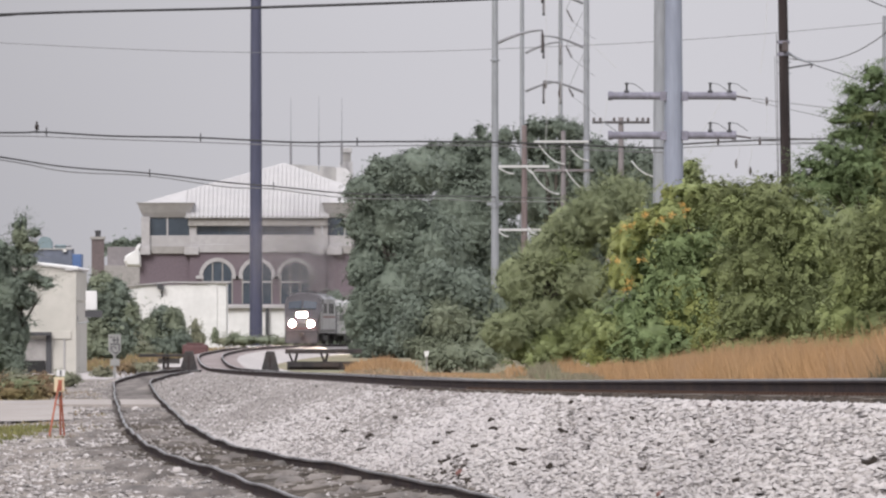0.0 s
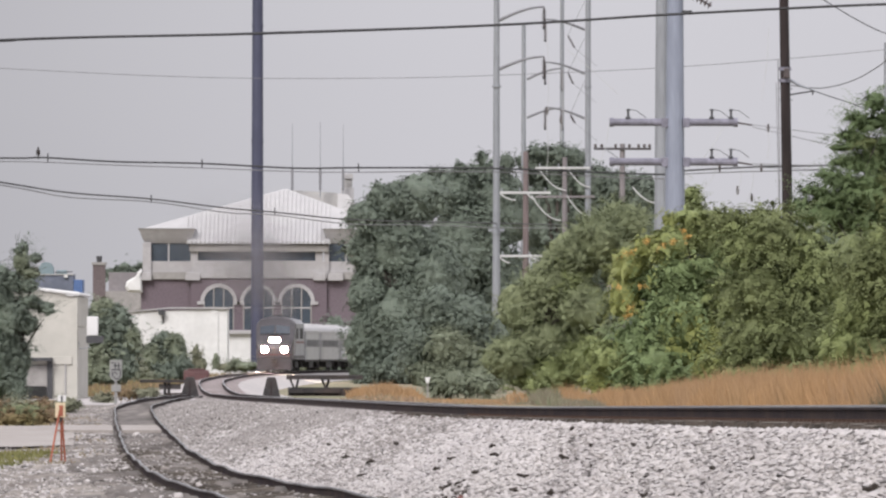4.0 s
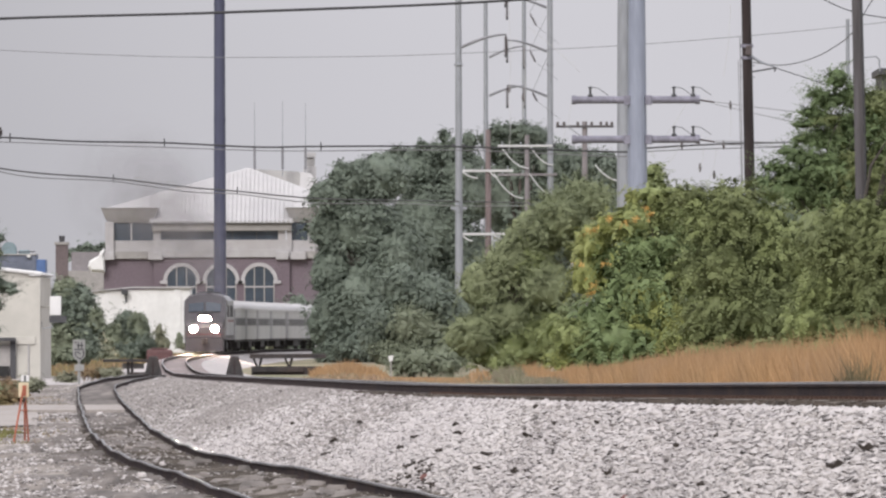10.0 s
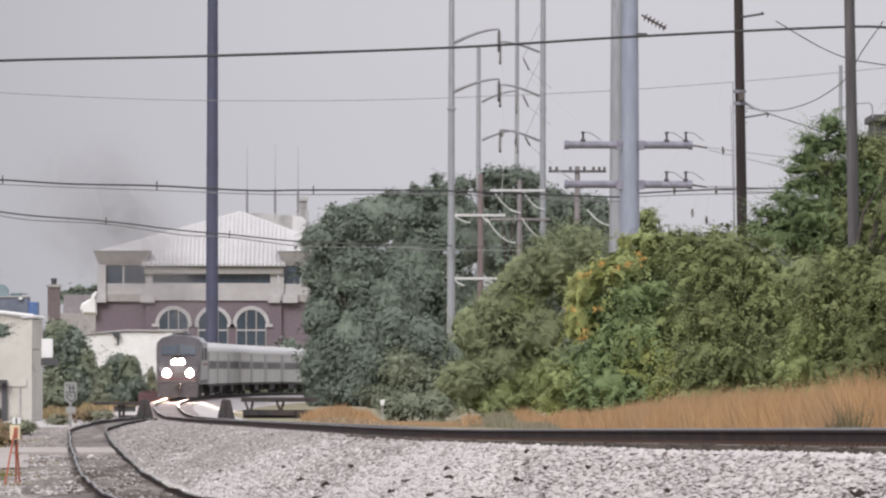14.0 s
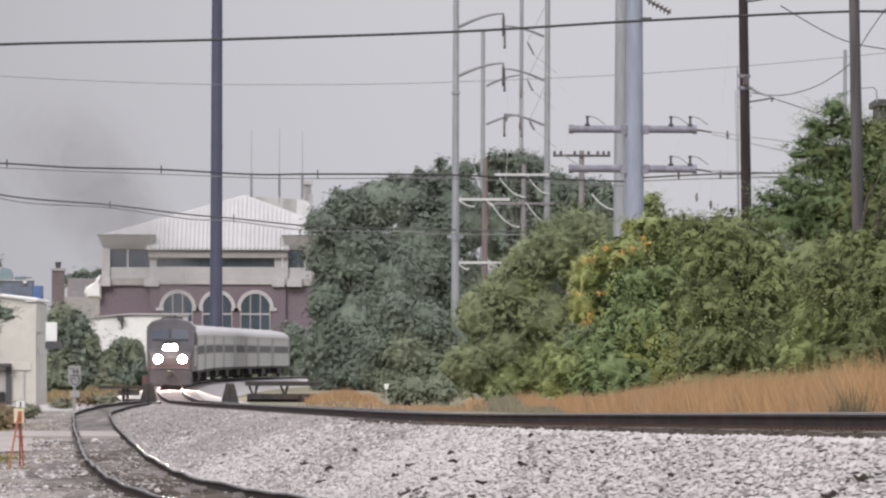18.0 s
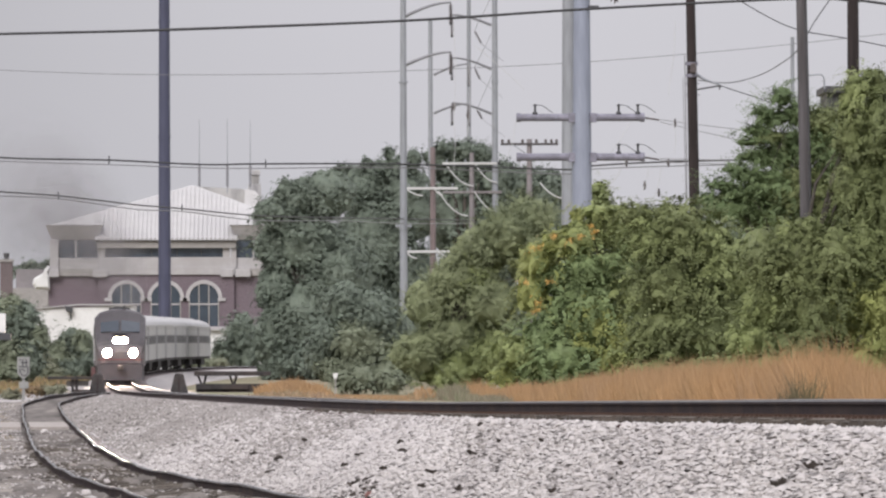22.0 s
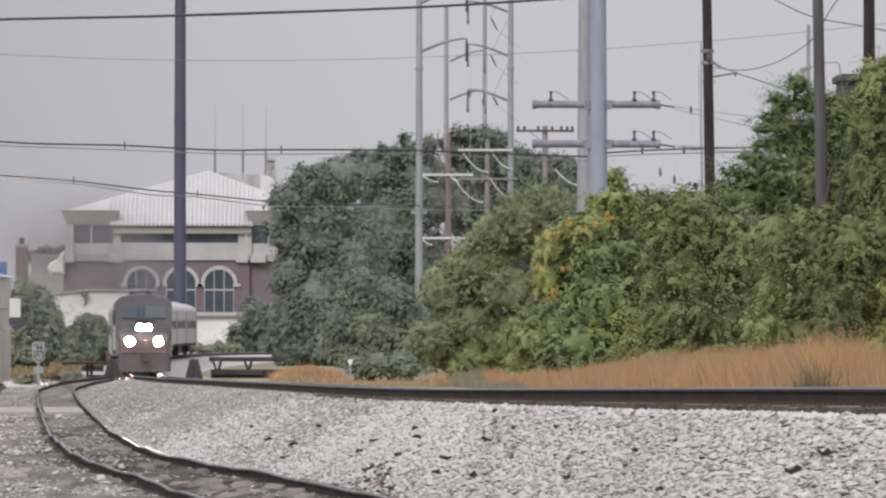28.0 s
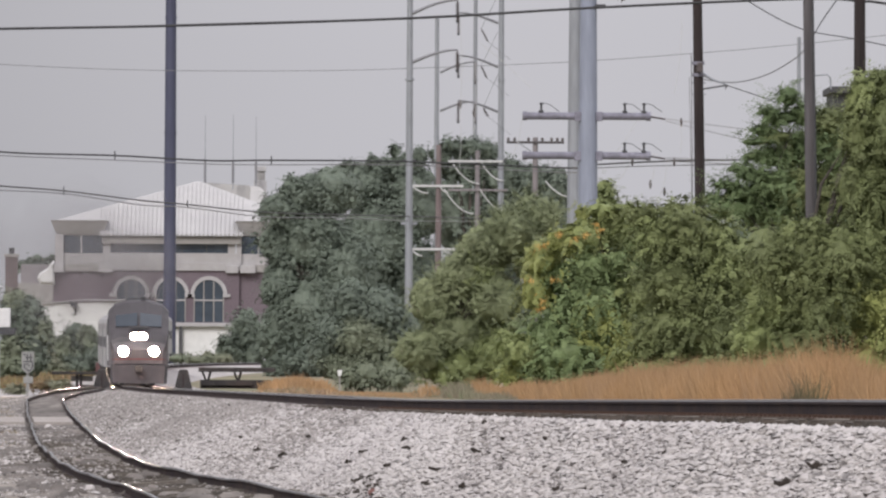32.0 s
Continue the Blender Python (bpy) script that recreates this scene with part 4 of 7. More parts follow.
for i in range(8):
    TRAIN.append((first if i == 0 else copy_thing(first, Matrix()), pos, 25.6, False))
    pos += 26.0


def train_rows(start, length, turned):
    rows = []
    for i in range(33):
        s = nose(i) + start
        a, b = on_path(s + length * 0.18), on_path(s + length * 0.82)
        d = (b - a).normalized()
        ang = math.degrees(math.atan2(-d.x, d.y))
        tip = math.degrees(math.asin(d.z))
        p = a - d * length * 0.18
        if turned:
            p = a + d * length * 0.82
            ang, tip = ang + 180, -tip
        rows.append((float(i), pose(p.x, p.y, p.z, 0, 0, ang) @ pose(0, 0, 0, tip, 0, 0)))
    return rows


def smoke_puff(r, seed):
    """One rigid lumpy shell of exhaust haze."""
    bm = bmesh.new()
    n, rows = 20, 6
    centre = bm.verts.new((0, -r * 0.35, 0))
    last = None
    for i in range(1, rows + 1):
        q = i / rows
        ring_v = []
        for j in range(n):
            a = 6.28319 * j / n
            w = 1 + 0.12 * noise.noise(Vector((math.cos(a) * 1.5, math.sin(a) * 1.5, seed)))
            ring_v.append(bm.verts.new((r * q * w * math.cos(a), -r * 0.35 * (1 - q * q) + 0.12 * r * noise.noise(Vector((q * 3 * math.cos(a), q * 3 * math.sin(a), seed + 4))), r * q * w * math.sin(a))))
        for j in range(n):
            if last:
                bm.faces.new((last[j], last[(j + 1) % n], ring_v[(j + 1) % n], ring_v[j]))
            else:
                bm.faces.new((centre, ring_v[(j + 1) % n], ring_v[j]))
        last = ring_v
    return part("puff", bm, SMOKE, PLUME, smooth=True)


PLUME = empty("exhaust_smoke", (0, 0, 0), "thin dark diesel exhaust haze drifting off the locomotive", "smoke")
PUFFS = [(smoke_puff(1.5 + 0.75 * i, i * 3.7), i) for i in range(8)]


def puff_rows(i):
    """The plume travels with the stack, leaning back to the windward side and swaying."""
    rows = []
    for t in range(33):
        p = on_path(nose(t) + 9.8)
        grow = float(np.interp(t, (0, 8, 18, 26, 32), (0.4, 0.9, 1.25, 0.8, 0.65)))
        x = p.x + 0.6 - (0.34 * i ** 1.5) * grow + 0.35 * math.sin(t * 0.9 + i * 1.9)
        # late in the pass some of the haze drifts away to the west and the rest sinks before the hall
        late = min(1.0, max(0.0, (t - 21) / 4))
        x -= 0.9 * max(0.0, t - 23) * (max(0, i - 2) if i < 5 else 0)
        z = p.z + 4.6 + 1.15 * i * grow * (1 - 0.75 * late * (i >= 5)) + 0.3 * math.sin(t * 0.7 + i * 2.3)
        rows.append((float(t), pose(x, p.y + 0.4 * i, z, 0, 10 * math.sin(t * 0.35 + i), 0)))
    return rows


def flying_bird():
    """Small brown bird, beak towards +x, wings hinged at the shoulders."""
    b = empty("flying_bird", (0, 0, 0), "small dark brown bird in flight low over the ballast", "bird")
    ringed = lambda x, r, z=0.0: [(x, r * math.cos(6.28319 * i / 10), z + r * math.sin(6.28319 * i / 10)) for i in range(10)]
    part("body", loft(bmesh.new(), [ringed(-0.09, 0.012), ringed(-0.05, 0.034), ringed(0.0, 0.045), ringed(0.05, 0.038), ringed(0.075, 0.026, 0.008)]), BIRDM, b, smooth=True)
    part("head", loft(bmesh.new(), [ringed(0.07, 0.022, 0.012), ringed(0.09, 0.03, 0.016), ringed(0.11, 0.026, 0.014), ringed(0.122, 0.01, 0.01)]), BIRDM, b, smooth=True)
    part("beak", loft(bmesh.new(), [ringed(0.12, 0.008, 0.01), ringed(0.14, 0.001, 0.006)]), BIRDM, b)
    part("tail", loft(bmesh.new(), [[(-0.07, -0.014, 0.006), (-0.07, 0.014, 0.006), (-0.07, 0.014, -0.004), (-0.07, -0.014, -0.004)], [(-0.17, -0.038, 0.003), (-0.17, 0.038, 0.003), (-0.17, 0.038, -0.001), (-0.17, -0.038, -0.001)]]), BIRDM, b)
    wings = []
    for sy in (-1, 1):
        secs = [[(0.045 * f + q, sy * y, 0.006), (-0.06 * f + q, sy * y, 0.0), (-0.06 * f + q, sy * y, -0.003), (0.045 * f + q, sy * y, -0.004)] for y, f, q in ((0.0, 0.9, 0.0), (0.06, 1.0, 0.012), (0.12, 0.8, 0.0), (0.17, 0.4, -0.03), (0.195, 0.08, -0.055))]
        wings.append((part("wing", loft(bmesh.new(), secs), BIRDM, b), sy))
    for ob in b.children:
        ob.data.transform(Matrix.Scale(0.8, 4))
    return b, wings


FLIER, WINGS = flying_bird()


def flier_rows():
    """It rests on the ground, crosses the line low and fast, and settles beyond."""
    at = [(30.2, 925, 862, 255), (30.3, 1055, 828, 245), (30.4, 1190, 790, 237), (30.5, 1336, 720, 232), (30.6, 1522, 662, 215), (30.8, 1960, 600, 160)]
    rest, land = Vector((-3.0, 55.0, 0.05)), Vector((30.0, 150.0, ground_z(30.0, 150.0) + 0.05))
    rows = [(0.0, pose(*rest, 0, 0, 20)), (29.6, pose(*rest, 0, 0, 20))]
    rows += [(t, pose(*spot(u, v, k), 12, -32, 25)) for t, u, v, k in at]
    return rows + [(31.4, pose(*land, 0, 0, 40)), (32.0, pose(*land, 0, 0, 40))]


def wing_rows(sy):
    beat = [(0.0, -8), (29.6, -8), (29.8, 40), (29.9, -20), (30.0, 45), (30.1, -20), (30.2, 45), (30.3, 5), (30.4, 52), (30.5, 30), (30.6, 58), (30.7, -10), (30.8, 50), (30.9, -20), (31.0, 45), (31.1, -20), (31.2, 40), (31.4, -8), (32.0, -8)]
    return [(t, pose(0.01, sy * 0.03, 0.025, sy * a, 0, 0)) for t, a in beat]


def motions():
    walk(FLIER, flier_rows())
    for ob, sy in WINGS:
        walk(ob, wing_rows(sy))
    for ob, start, length, turned in TRAIN:
        walk(ob, train_rows(start, length, turned))
    for ob, i in PUFFS:
        walk(ob, puff_rows(i))

# ---- buildings ----
def build_station():
    """Large brick hall with cream bands, three arched windows and a white hipped metal roof. Local: x along the front, y into the depth, z up, metres."""
    k = 16.0
    base = spot(455, 617, k)
    st = empty("station_building", base, "dark red brick hall with arched windows and white hip roof", "building")

    def X(u):
        return (u - 455) / k

    def Z(v):
        return (617 - v) / k

    D = 26.0
    part("wall", bx(X(247), X(700), 0.5, D, 0, Z(447), 0.05), BRICK, st, "dark red brick wall")
    part("wall", bx(X(336), X(576), 0.0, 0.5, Z(548), Z(447)), BRICK, st, "dark red brick wall of the middle bay")
    part("base_wall", bx(X(244), X(700), -0.25, 0.6, 0, Z(545), 0.04), WHITEP, st, "white painted base storey")
    part("ledge", bx(X(330), X(585), -0.45, 0.1, Z(546), Z(539), 0.05), CREAM, st)
    # upper storey: glazing set back between cream bands and piers
    part("upper_glazing", bx(X(262), X(336), 0.6, 1.0, Z(418), Z(384)), GLASSD, st)
    part("upper_glazing", bx(X(345), X(560), 0.35, 0.8, Z(417), Z(399)), GLASSD, st)
    part("upper_glazing", bx(X(578), X(690), 0.6, 1.0, Z(418), Z(384)), GLASSD, st)
    for u in (296, 610, 640):
        part("mullion", bx(X(u) - 0.09, X(u) + 0.09, 0.5, 0.65, Z(418), Z(384)), CREAM, st)
    for u in (388, 430, 475, 518):
        part("mullion", bx(X(u) - 0.05, X(u) + 0.05, 0.3, 0.4, Z(417), Z(399)), DARKP, st)
    part("band", bx(X(250), X(337), 0.25, D, Z(437), Z(417), 0.05), CREAM, st, "cream parapet band")
    part("band", bx(X(337), X(575), -0.15, D, Z(434), Z(416), 0.05), CREAM, st, "cream parapet band")
    part("band", bx(X(575), X(698), 0.25, D, Z(437), Z(417), 0.05), CREAM, st, "cream parapet band")
    part("frieze", bx(X(246), X(702), 0.1, D, Z(449), Z(436), 0.03), CONCRETE, st, "greyer string course")
    part("frieze", bx(X(336), X(577), -0.25, 0.1, Z(447), Z(433), 0.03), CREAM, st)
    for u0, u1 in ((243, 266), (326, 352), (552, 574), (578, 605)):
        part("corbel", bx(X(u0), X(u1), -0.45, 0.3, Z(451), Z(437), 0.06), CREAM, st)
    for u0, u1, v0 in ((250, 265, 384), (335, 348, 399), (556, 569, 399), (571, 580, 384)):
        part("pier", bx(X(u0), X(u1), -0.1, 0.9, Z(440), Z(v0), 0.04), CREAM, st)
    for u0, u1 in ((246, 341), (573, 700)):
        # flared cornice of the corner pavilions
        c = bmesh.new()
        loft(c, [[(X(u0) + 0.5, 0.4, Z(385)), (X(u1) - 0.5, 0.4, Z(385)), (X(u1) - 0.5, D - 1, Z(385)), (X(u0) + 0.5, D - 1, Z(385))],
                 [(X(u0) + 0.2, 0.0, Z(376)), (X(u1) - 0.2, 0.0, Z(376)), (X(u1) - 0.2, D, Z(376)), (X(u0) + 0.2, D, Z(376))],
                 [(X(u0) - 0.1, -0.5, Z(363)), (X(u1) + 0.1, -0.5, Z(363)), (X(u1) + 0.1, D, Z(363)), (X(u0) - 0.1, D, Z(363))],
                 [(X(u0) - 0.3, -0.7, Z(359)), (X(u1) + 0.2, -0.7, Z(359)), (X(u1) + 0.2, D, Z(359)), (X(u0) - 0.3, D, Z(359))]])
        part("cornice", c, CREAM, st, "flared cream cornice")
    part("fascia", bx(X(333), X(579), -0.5, 1.0, Z(400), Z(387), 0.05), CONCRETE, st, "grey eave fascia")
    # roofs
    r = bmesh.new()
    loft(r, [[(X(328), -0.9, Z(386)), (X(583), -0.9, Z(386)), (X(583), 6.0, Z(386)), (X(328), 6.0, Z(386))], [(X(341), 2.33, Z(359)), (X(572), 2.33, Z(359)), (X(572), 6.0, Z(359)), (X(341), 6.0, Z(359))]])
    roof = part("roof", r, ROOFW, st, "white standing-seam hip roof")
    r = bmesh.new()
    loft(r, [[(X(246), 2.3, Z(359.5)), (X(700), 2.3, Z(359.5)), (X(700), 22, Z(359.5)), (X(246), 22, Z(359.5))], [(X(497), 11.0, Z(286)), (X(503), 11.0, Z(286)), (X(503), 12.0, Z(286)), (X(497), 12.0, Z(286))]])
    part("upper_roof", r, [ROOFW], st, "white upper hip roof")
    # standing seams over the front slope
    for i in range(34):
        f = i / 33
        a = Vector((X(330) + (X(581) - X(330)) * f, -0.88, Z(385)))
        # the seam climbs straight up the slope to the hip
        rise = 0.95 * min((a.x - X(246)) / (X(497) - X(246)), (X(700) - a.x) / (X(700) - X(503)), 1.0)
        tp = Vector((a.x, 2.3 + 8.7 * rise, Z(359.5) + (Z(286) - Z(359.5)) * rise))
        bm = tube(bmesh.new(), [a + Vector((0, -0.02, 0.03)), tp + Vector((0, -0.02, 0.03))], 0.045, 4)
        part("seam", bm, ROOFW, roof)
        part("snow_guard", bx(a.x - 0.14, a.x + 0.14, -0.95, -0.55, Z(386), Z(382)), ROOFW, roof)
    part("rear_block", loft(bmesh.new(), [[(X(506), 13.0, Z(340)), (X(640), 13.0, Z(340)), (X(640), 20.0, Z(340)), (X(506), 20.0, Z(340))], [(X(506), 14.0, Z(287)), (X(590), 14.0, Z(292)), (X(590), 18.0, Z(292)), (X(506), 18.0, Z(287))]]), ROOFG, st, "grey rear roof slope")
    part("gable_white", loft(bmesh.new(), [[(X(592), 9.5, Z(345)), (X(650), 9.5, Z(345)), (X(650), 12.9, Z(345)), (X(592), 12.9, Z(345))], [(X(594), 10.5, Z(293)), (X(612), 10.5, Z(296)), (X(612), 12.9, Z(296)), (X(594), 12.9, Z(293))]]), ROOFW, st, "white side gable")
    ch = part("chimney", bx(X(602), X(619), 13.4, 14.4, Z(330), Z(267), 0.03), ROOFG, st)
    part("chimney_foot", bx(X(599), X(622), 13.1, 14.7, Z(330), Z(283), 0.03), ROOFW, ch, "white flashed chimney foot")
    part("chimney_cap", bx(X(600), X(621), 13.2, 14.6, Z(267), Z(258), 0.05), ROOFW, ch)
    for u, v in ((512, 168), (562, 166), (603, 170)):
        a = part("antenna", tube(bmesh.new(), [(X(u), 12, Z(300)), (X(u), 12, Z(262)), (X(u), 12, Z(v))], [0.07, 0.05, 0.022], 6), GALV, st)
        part("antenna_base", bx(X(u) - 0.14, X(u) + 0.14, 11.8, 12.2, Z(288), Z(250)), DAVIT, a)
    # arched windows
    for u in (385, 455, 522.5):
        rad, spring, low = 1.62, Z(489), Z(538)
        arch = bmesh.new()
        n = 20
        inner = [(X(u) + rad * math.cos(math.pi * i / n), spring + rad * math.sin(math.pi * i / n)) for i in range(n + 1)]
        outer = [(X(u) + (rad + 0.42) * math.cos(math.pi * i / n), spring + (rad + 0.42) * math.sin(math.pi * i / n)) for i in range(n + 1)]
        for y0, y1 in ((-0.18, 0.3),):
            rows = [[arch.verts.new((p[0], y, p[1])) for p in pts] for pts, y in ((inner, y0), (outer, y0), (outer, y1), (inner, y1))]
            for a, b in zip(rows, rows[1:] + rows[:1]):
                for i in range(n):
                    arch.faces.new((a[i], a[i + 1], b[i + 1], b[i]))
        win = part("arch_window", arch, CREAM, st, "cream arch surround")
        for sx in (-1, 1):
            part("impost", bx(X(u) + sx * (rad + 0.35) - 0.42, X(u) + sx * (rad + 0.35) + 0.42, -0.2, 0.2, spring - 0.3, spring + 0.05, 0.03), CREAM, win)
        g = bmesh.new()
        loop = [(X(u) + rad, low)] + inner + [(X(u) - rad, low)]
        loft(g, [[(x, -0.03, z) for x, z in loop], [(x, 0.06, z) for x, z in loop]])
        part("pane", g, GLASSD, win)
        for dx in (-1.62, -0.55, 0.55, 1.62):
            top = spring + math.sqrt(max(0.0, rad * rad - dx * dx))
            part("glazing_bar", bx(X(u) + dx - 0.065, X(u) + dx + 0.065, -0.12, 0.0, low, top), CONCRETE, win)
        part("transom", bx(X(u) - rad, X(u) + rad, -0.11, 0.0, spring - 0.72, spring - 0.56), CREAM, win)
    part("canopy_post", bx(X(470), X(476), -0.7, -0.4, 0, Z(542)), DARKP, st)
    part("canopy", bx(X(395), X(575), -0.8, 0, Z(546), Z(541), 0.03), CREAM, st)
    # the wall-mounted dish hood at the corner
    form = [(219, 463), (222, 453), (230, 448), (238, 444), (241, 437), (247, 430), (250, 433), (246, 441), (249, 450), (250, 473), (224, 472)]
    secs = []
    for y, q in ((-0.75, 0.72), (-0.55, 0.92), (-0.2, 1.0), (1.2, 1.0), (1.5, 0.9)):
        secs.append([(X(238 + (u - 238) * q), y, Z(456 + (v - 456) * q)) for u, v in form])
    part("dish_hood", loft(bmesh.new(), secs), WHITEP, st, "white rounded sheet-metal hood")
    return st


build_station()


def build_white_shed():
    k = 17.5
    base = spot(315, 612, k)
    sh = empty("white_shed", base, "low plain white painted shed with a floodlight on its wall", "shed")
    X = lambda u: (u - 315) / k
    Z = lambda v: (612 - v) / k
    part("wall", loft(bmesh.new(), [[(X(225), 0, 0), (X(400), 0, 0), (X(400), 10, 0), (X(225), 10, 0)], [(X(225), 0, Z(507)), (X(400), 0, Z(501)), (X(400), 10, Z(501)), (X(225), 10, Z(507))]]), WHITEP, sh, "white wall")
    part("wall", bx(X(372), X(384), -0.12, 0.0, 0, Z(502)), WHITEP, sh, "shallow pilaster strip")
    part("roof", loft(bmesh.new(), [[(X(222), -0.3, Z(508)), (X(300), -0.3, Z(501)), (X(402), -0.3, Z(502)), (X(402), 10.3, Z(502)), (X(300), 10.3, Z(501)), (X(222), 10.3, Z(508))], [(X(222), -0.3, Z(506)), (X(300), -0.3, Z(498.5)), (X(402), -0.3, Z(499)), (X(402), 10.3, Z(499)), (X(300), 10.3, Z(498.5)), (X(222), 10.3, Z(506))]]), CREAM, sh, "thin pale roof edge")
    fl = part("floodlight", loft(bmesh.new(), [[(X(277), -0.7, Z(502)), (X(290), -0.7, Z(505)), (X(290), -0.7, Z(514)), (X(279), -0.7, Z(512))], [(X(280), 0, Z(503)), (X(290), 0, Z(506)), (X(288), 0, Z(512)), (X(281), 0, Z(511))]]), DARKP, sh, "grey floodlight")
    part("conduit", tube(bmesh.new(), [(X(287), -0.1, Z(510)), (X(287), -0.08, Z(526))], 0.08, 6), DARKP, fl)


build_white_shed()


def build_warehouse():
    """Cream stucco block with a parapet cap, loading door and wall unit."""
    k = 32.0
    base = spot(125, 669, k)
    wh = empty("warehouse", base, "cream stucco warehouse with rounded parapet cap and dark loading door", "warehouse", turn=-0.5)
    Z = lambda v: (669 - v) / k
    W = 9.0
    part("wall", bx(-W, 0, 0, 0.3, 0, Z(480)), WARM_STUCCO, wh, "cream stucco front wall")
    part("wall", bx(0, 0.3, 0.0, 14, 0, Z(480)), WARM_STUCCO, wh, "cream stucco side wall")
    part("wall", bx(-W, 0.3, 14, 14.3, 0, Z(480)), WARM_STUCCO, wh, "cream stucco rear wall")
    part("wall", bx(-W - 0.3, -W, 0, 14.3, 0, Z(480)), WARM_STUCCO, wh, "cream stucco side wall")
    lip = lambda x, zz: [(x, -0.10, zz - 0.08), (x, -0.20, zz - 0.04), (x, -0.22, zz + 0.05), (x, -0.12, zz + 0.11), (x, 0.5, zz + 0.13), (x, 0.5, zz - 0.08)]
    part("parapet_cap", loft(bmesh.new(), [lip(x, zz) for x, zz in ((-W - 0.45, Z(444)), (-4.0, Z(460)), (-2.0, Z(467)), (0.4, Z(476)))]), WHITEP, wh, "thin white rounded cap")
    part("parapet_cap", loft(bmesh.new(), [[(0.36, y, Z(476) - 0.08), (0.46, y, Z(476)), (0.38, y, Z(476) + 0.11), (-0.3, y, Z(476) + 0.13), (-0.3, y, Z(476) - 0.08)] for y in (-0.15, 14.4)]), WHITEP, wh, "thin white rounded cap")
    part("wall_head", loft(bmesh.new(), [[(-W, 0, Z(481)), (0.0, 0, Z(481)), (0.0, 0.3, Z(481)), (-W, 0.3, Z(481))], [(-W, 0, Z(446)), (0.0, 0, Z(476)), (0.0, 0.3, Z(476)), (-W, 0.3, Z(446))]]), WARM_STUCCO, wh)
    part("roof", bx(-W, 0, 0.3, 14, Z(485), Z(482)), ROOFG, wh)
    part("band", bx(-W, 0.02, -0.1, 0.0, Z(600), Z(586), 0.03), WARM_STUCCO, wh, "projecting stucco band")
    d = part("loading_door", bx(-4.6, -1.1, -0.16, 0.0, 0.3, Z(602), 0.02), CONCRETE, wh, "grey roller door")
    part("door_frame", bx(-1.35, -1.05, -0.22, 0.0, 0, Z(590), 0.02), DARKP, d)
    part("door_frame", bx(-4.8, -1.05, -0.75, 0.0, Z(594), Z(588), 0.02), DARKP, d)
    part("door_bumper", bx(-3.4, -1.4, -0.3, -0.1, 0.25, 0.95, 0.02), RUBBER, d)
    part("wall_unit", bx(0.8, 1.42, 0.6, 1.3, Z(549), Z(515), 0.04), WHITEP, wh, "white equipment cabinet on the side wall")
    part("unit_bracket", bx(0.78, 1.7, 0.5, 1.4, Z(562), Z(550), 0.02), DARKP, wh)
    part("unit_arm", bx(0.28, 0.85, 0.9, 1.0, Z(536), Z(532)), WARM_STUCCO, wh)
    part("conduit", tube(bmesh.new(), [(0.36, 0.4, Z(560)), (0.4, 0.4, Z(572)), (1.0, 0.4, Z(570))], 0.03, 6), GALV, wh)
    part("drain", tube(bmesh.new(), [(-0.35, -0.06, Z(600)), (-0.35, -0.06, Z(660))], 0.04, 6), CREAM, wh)


build_warehouse()


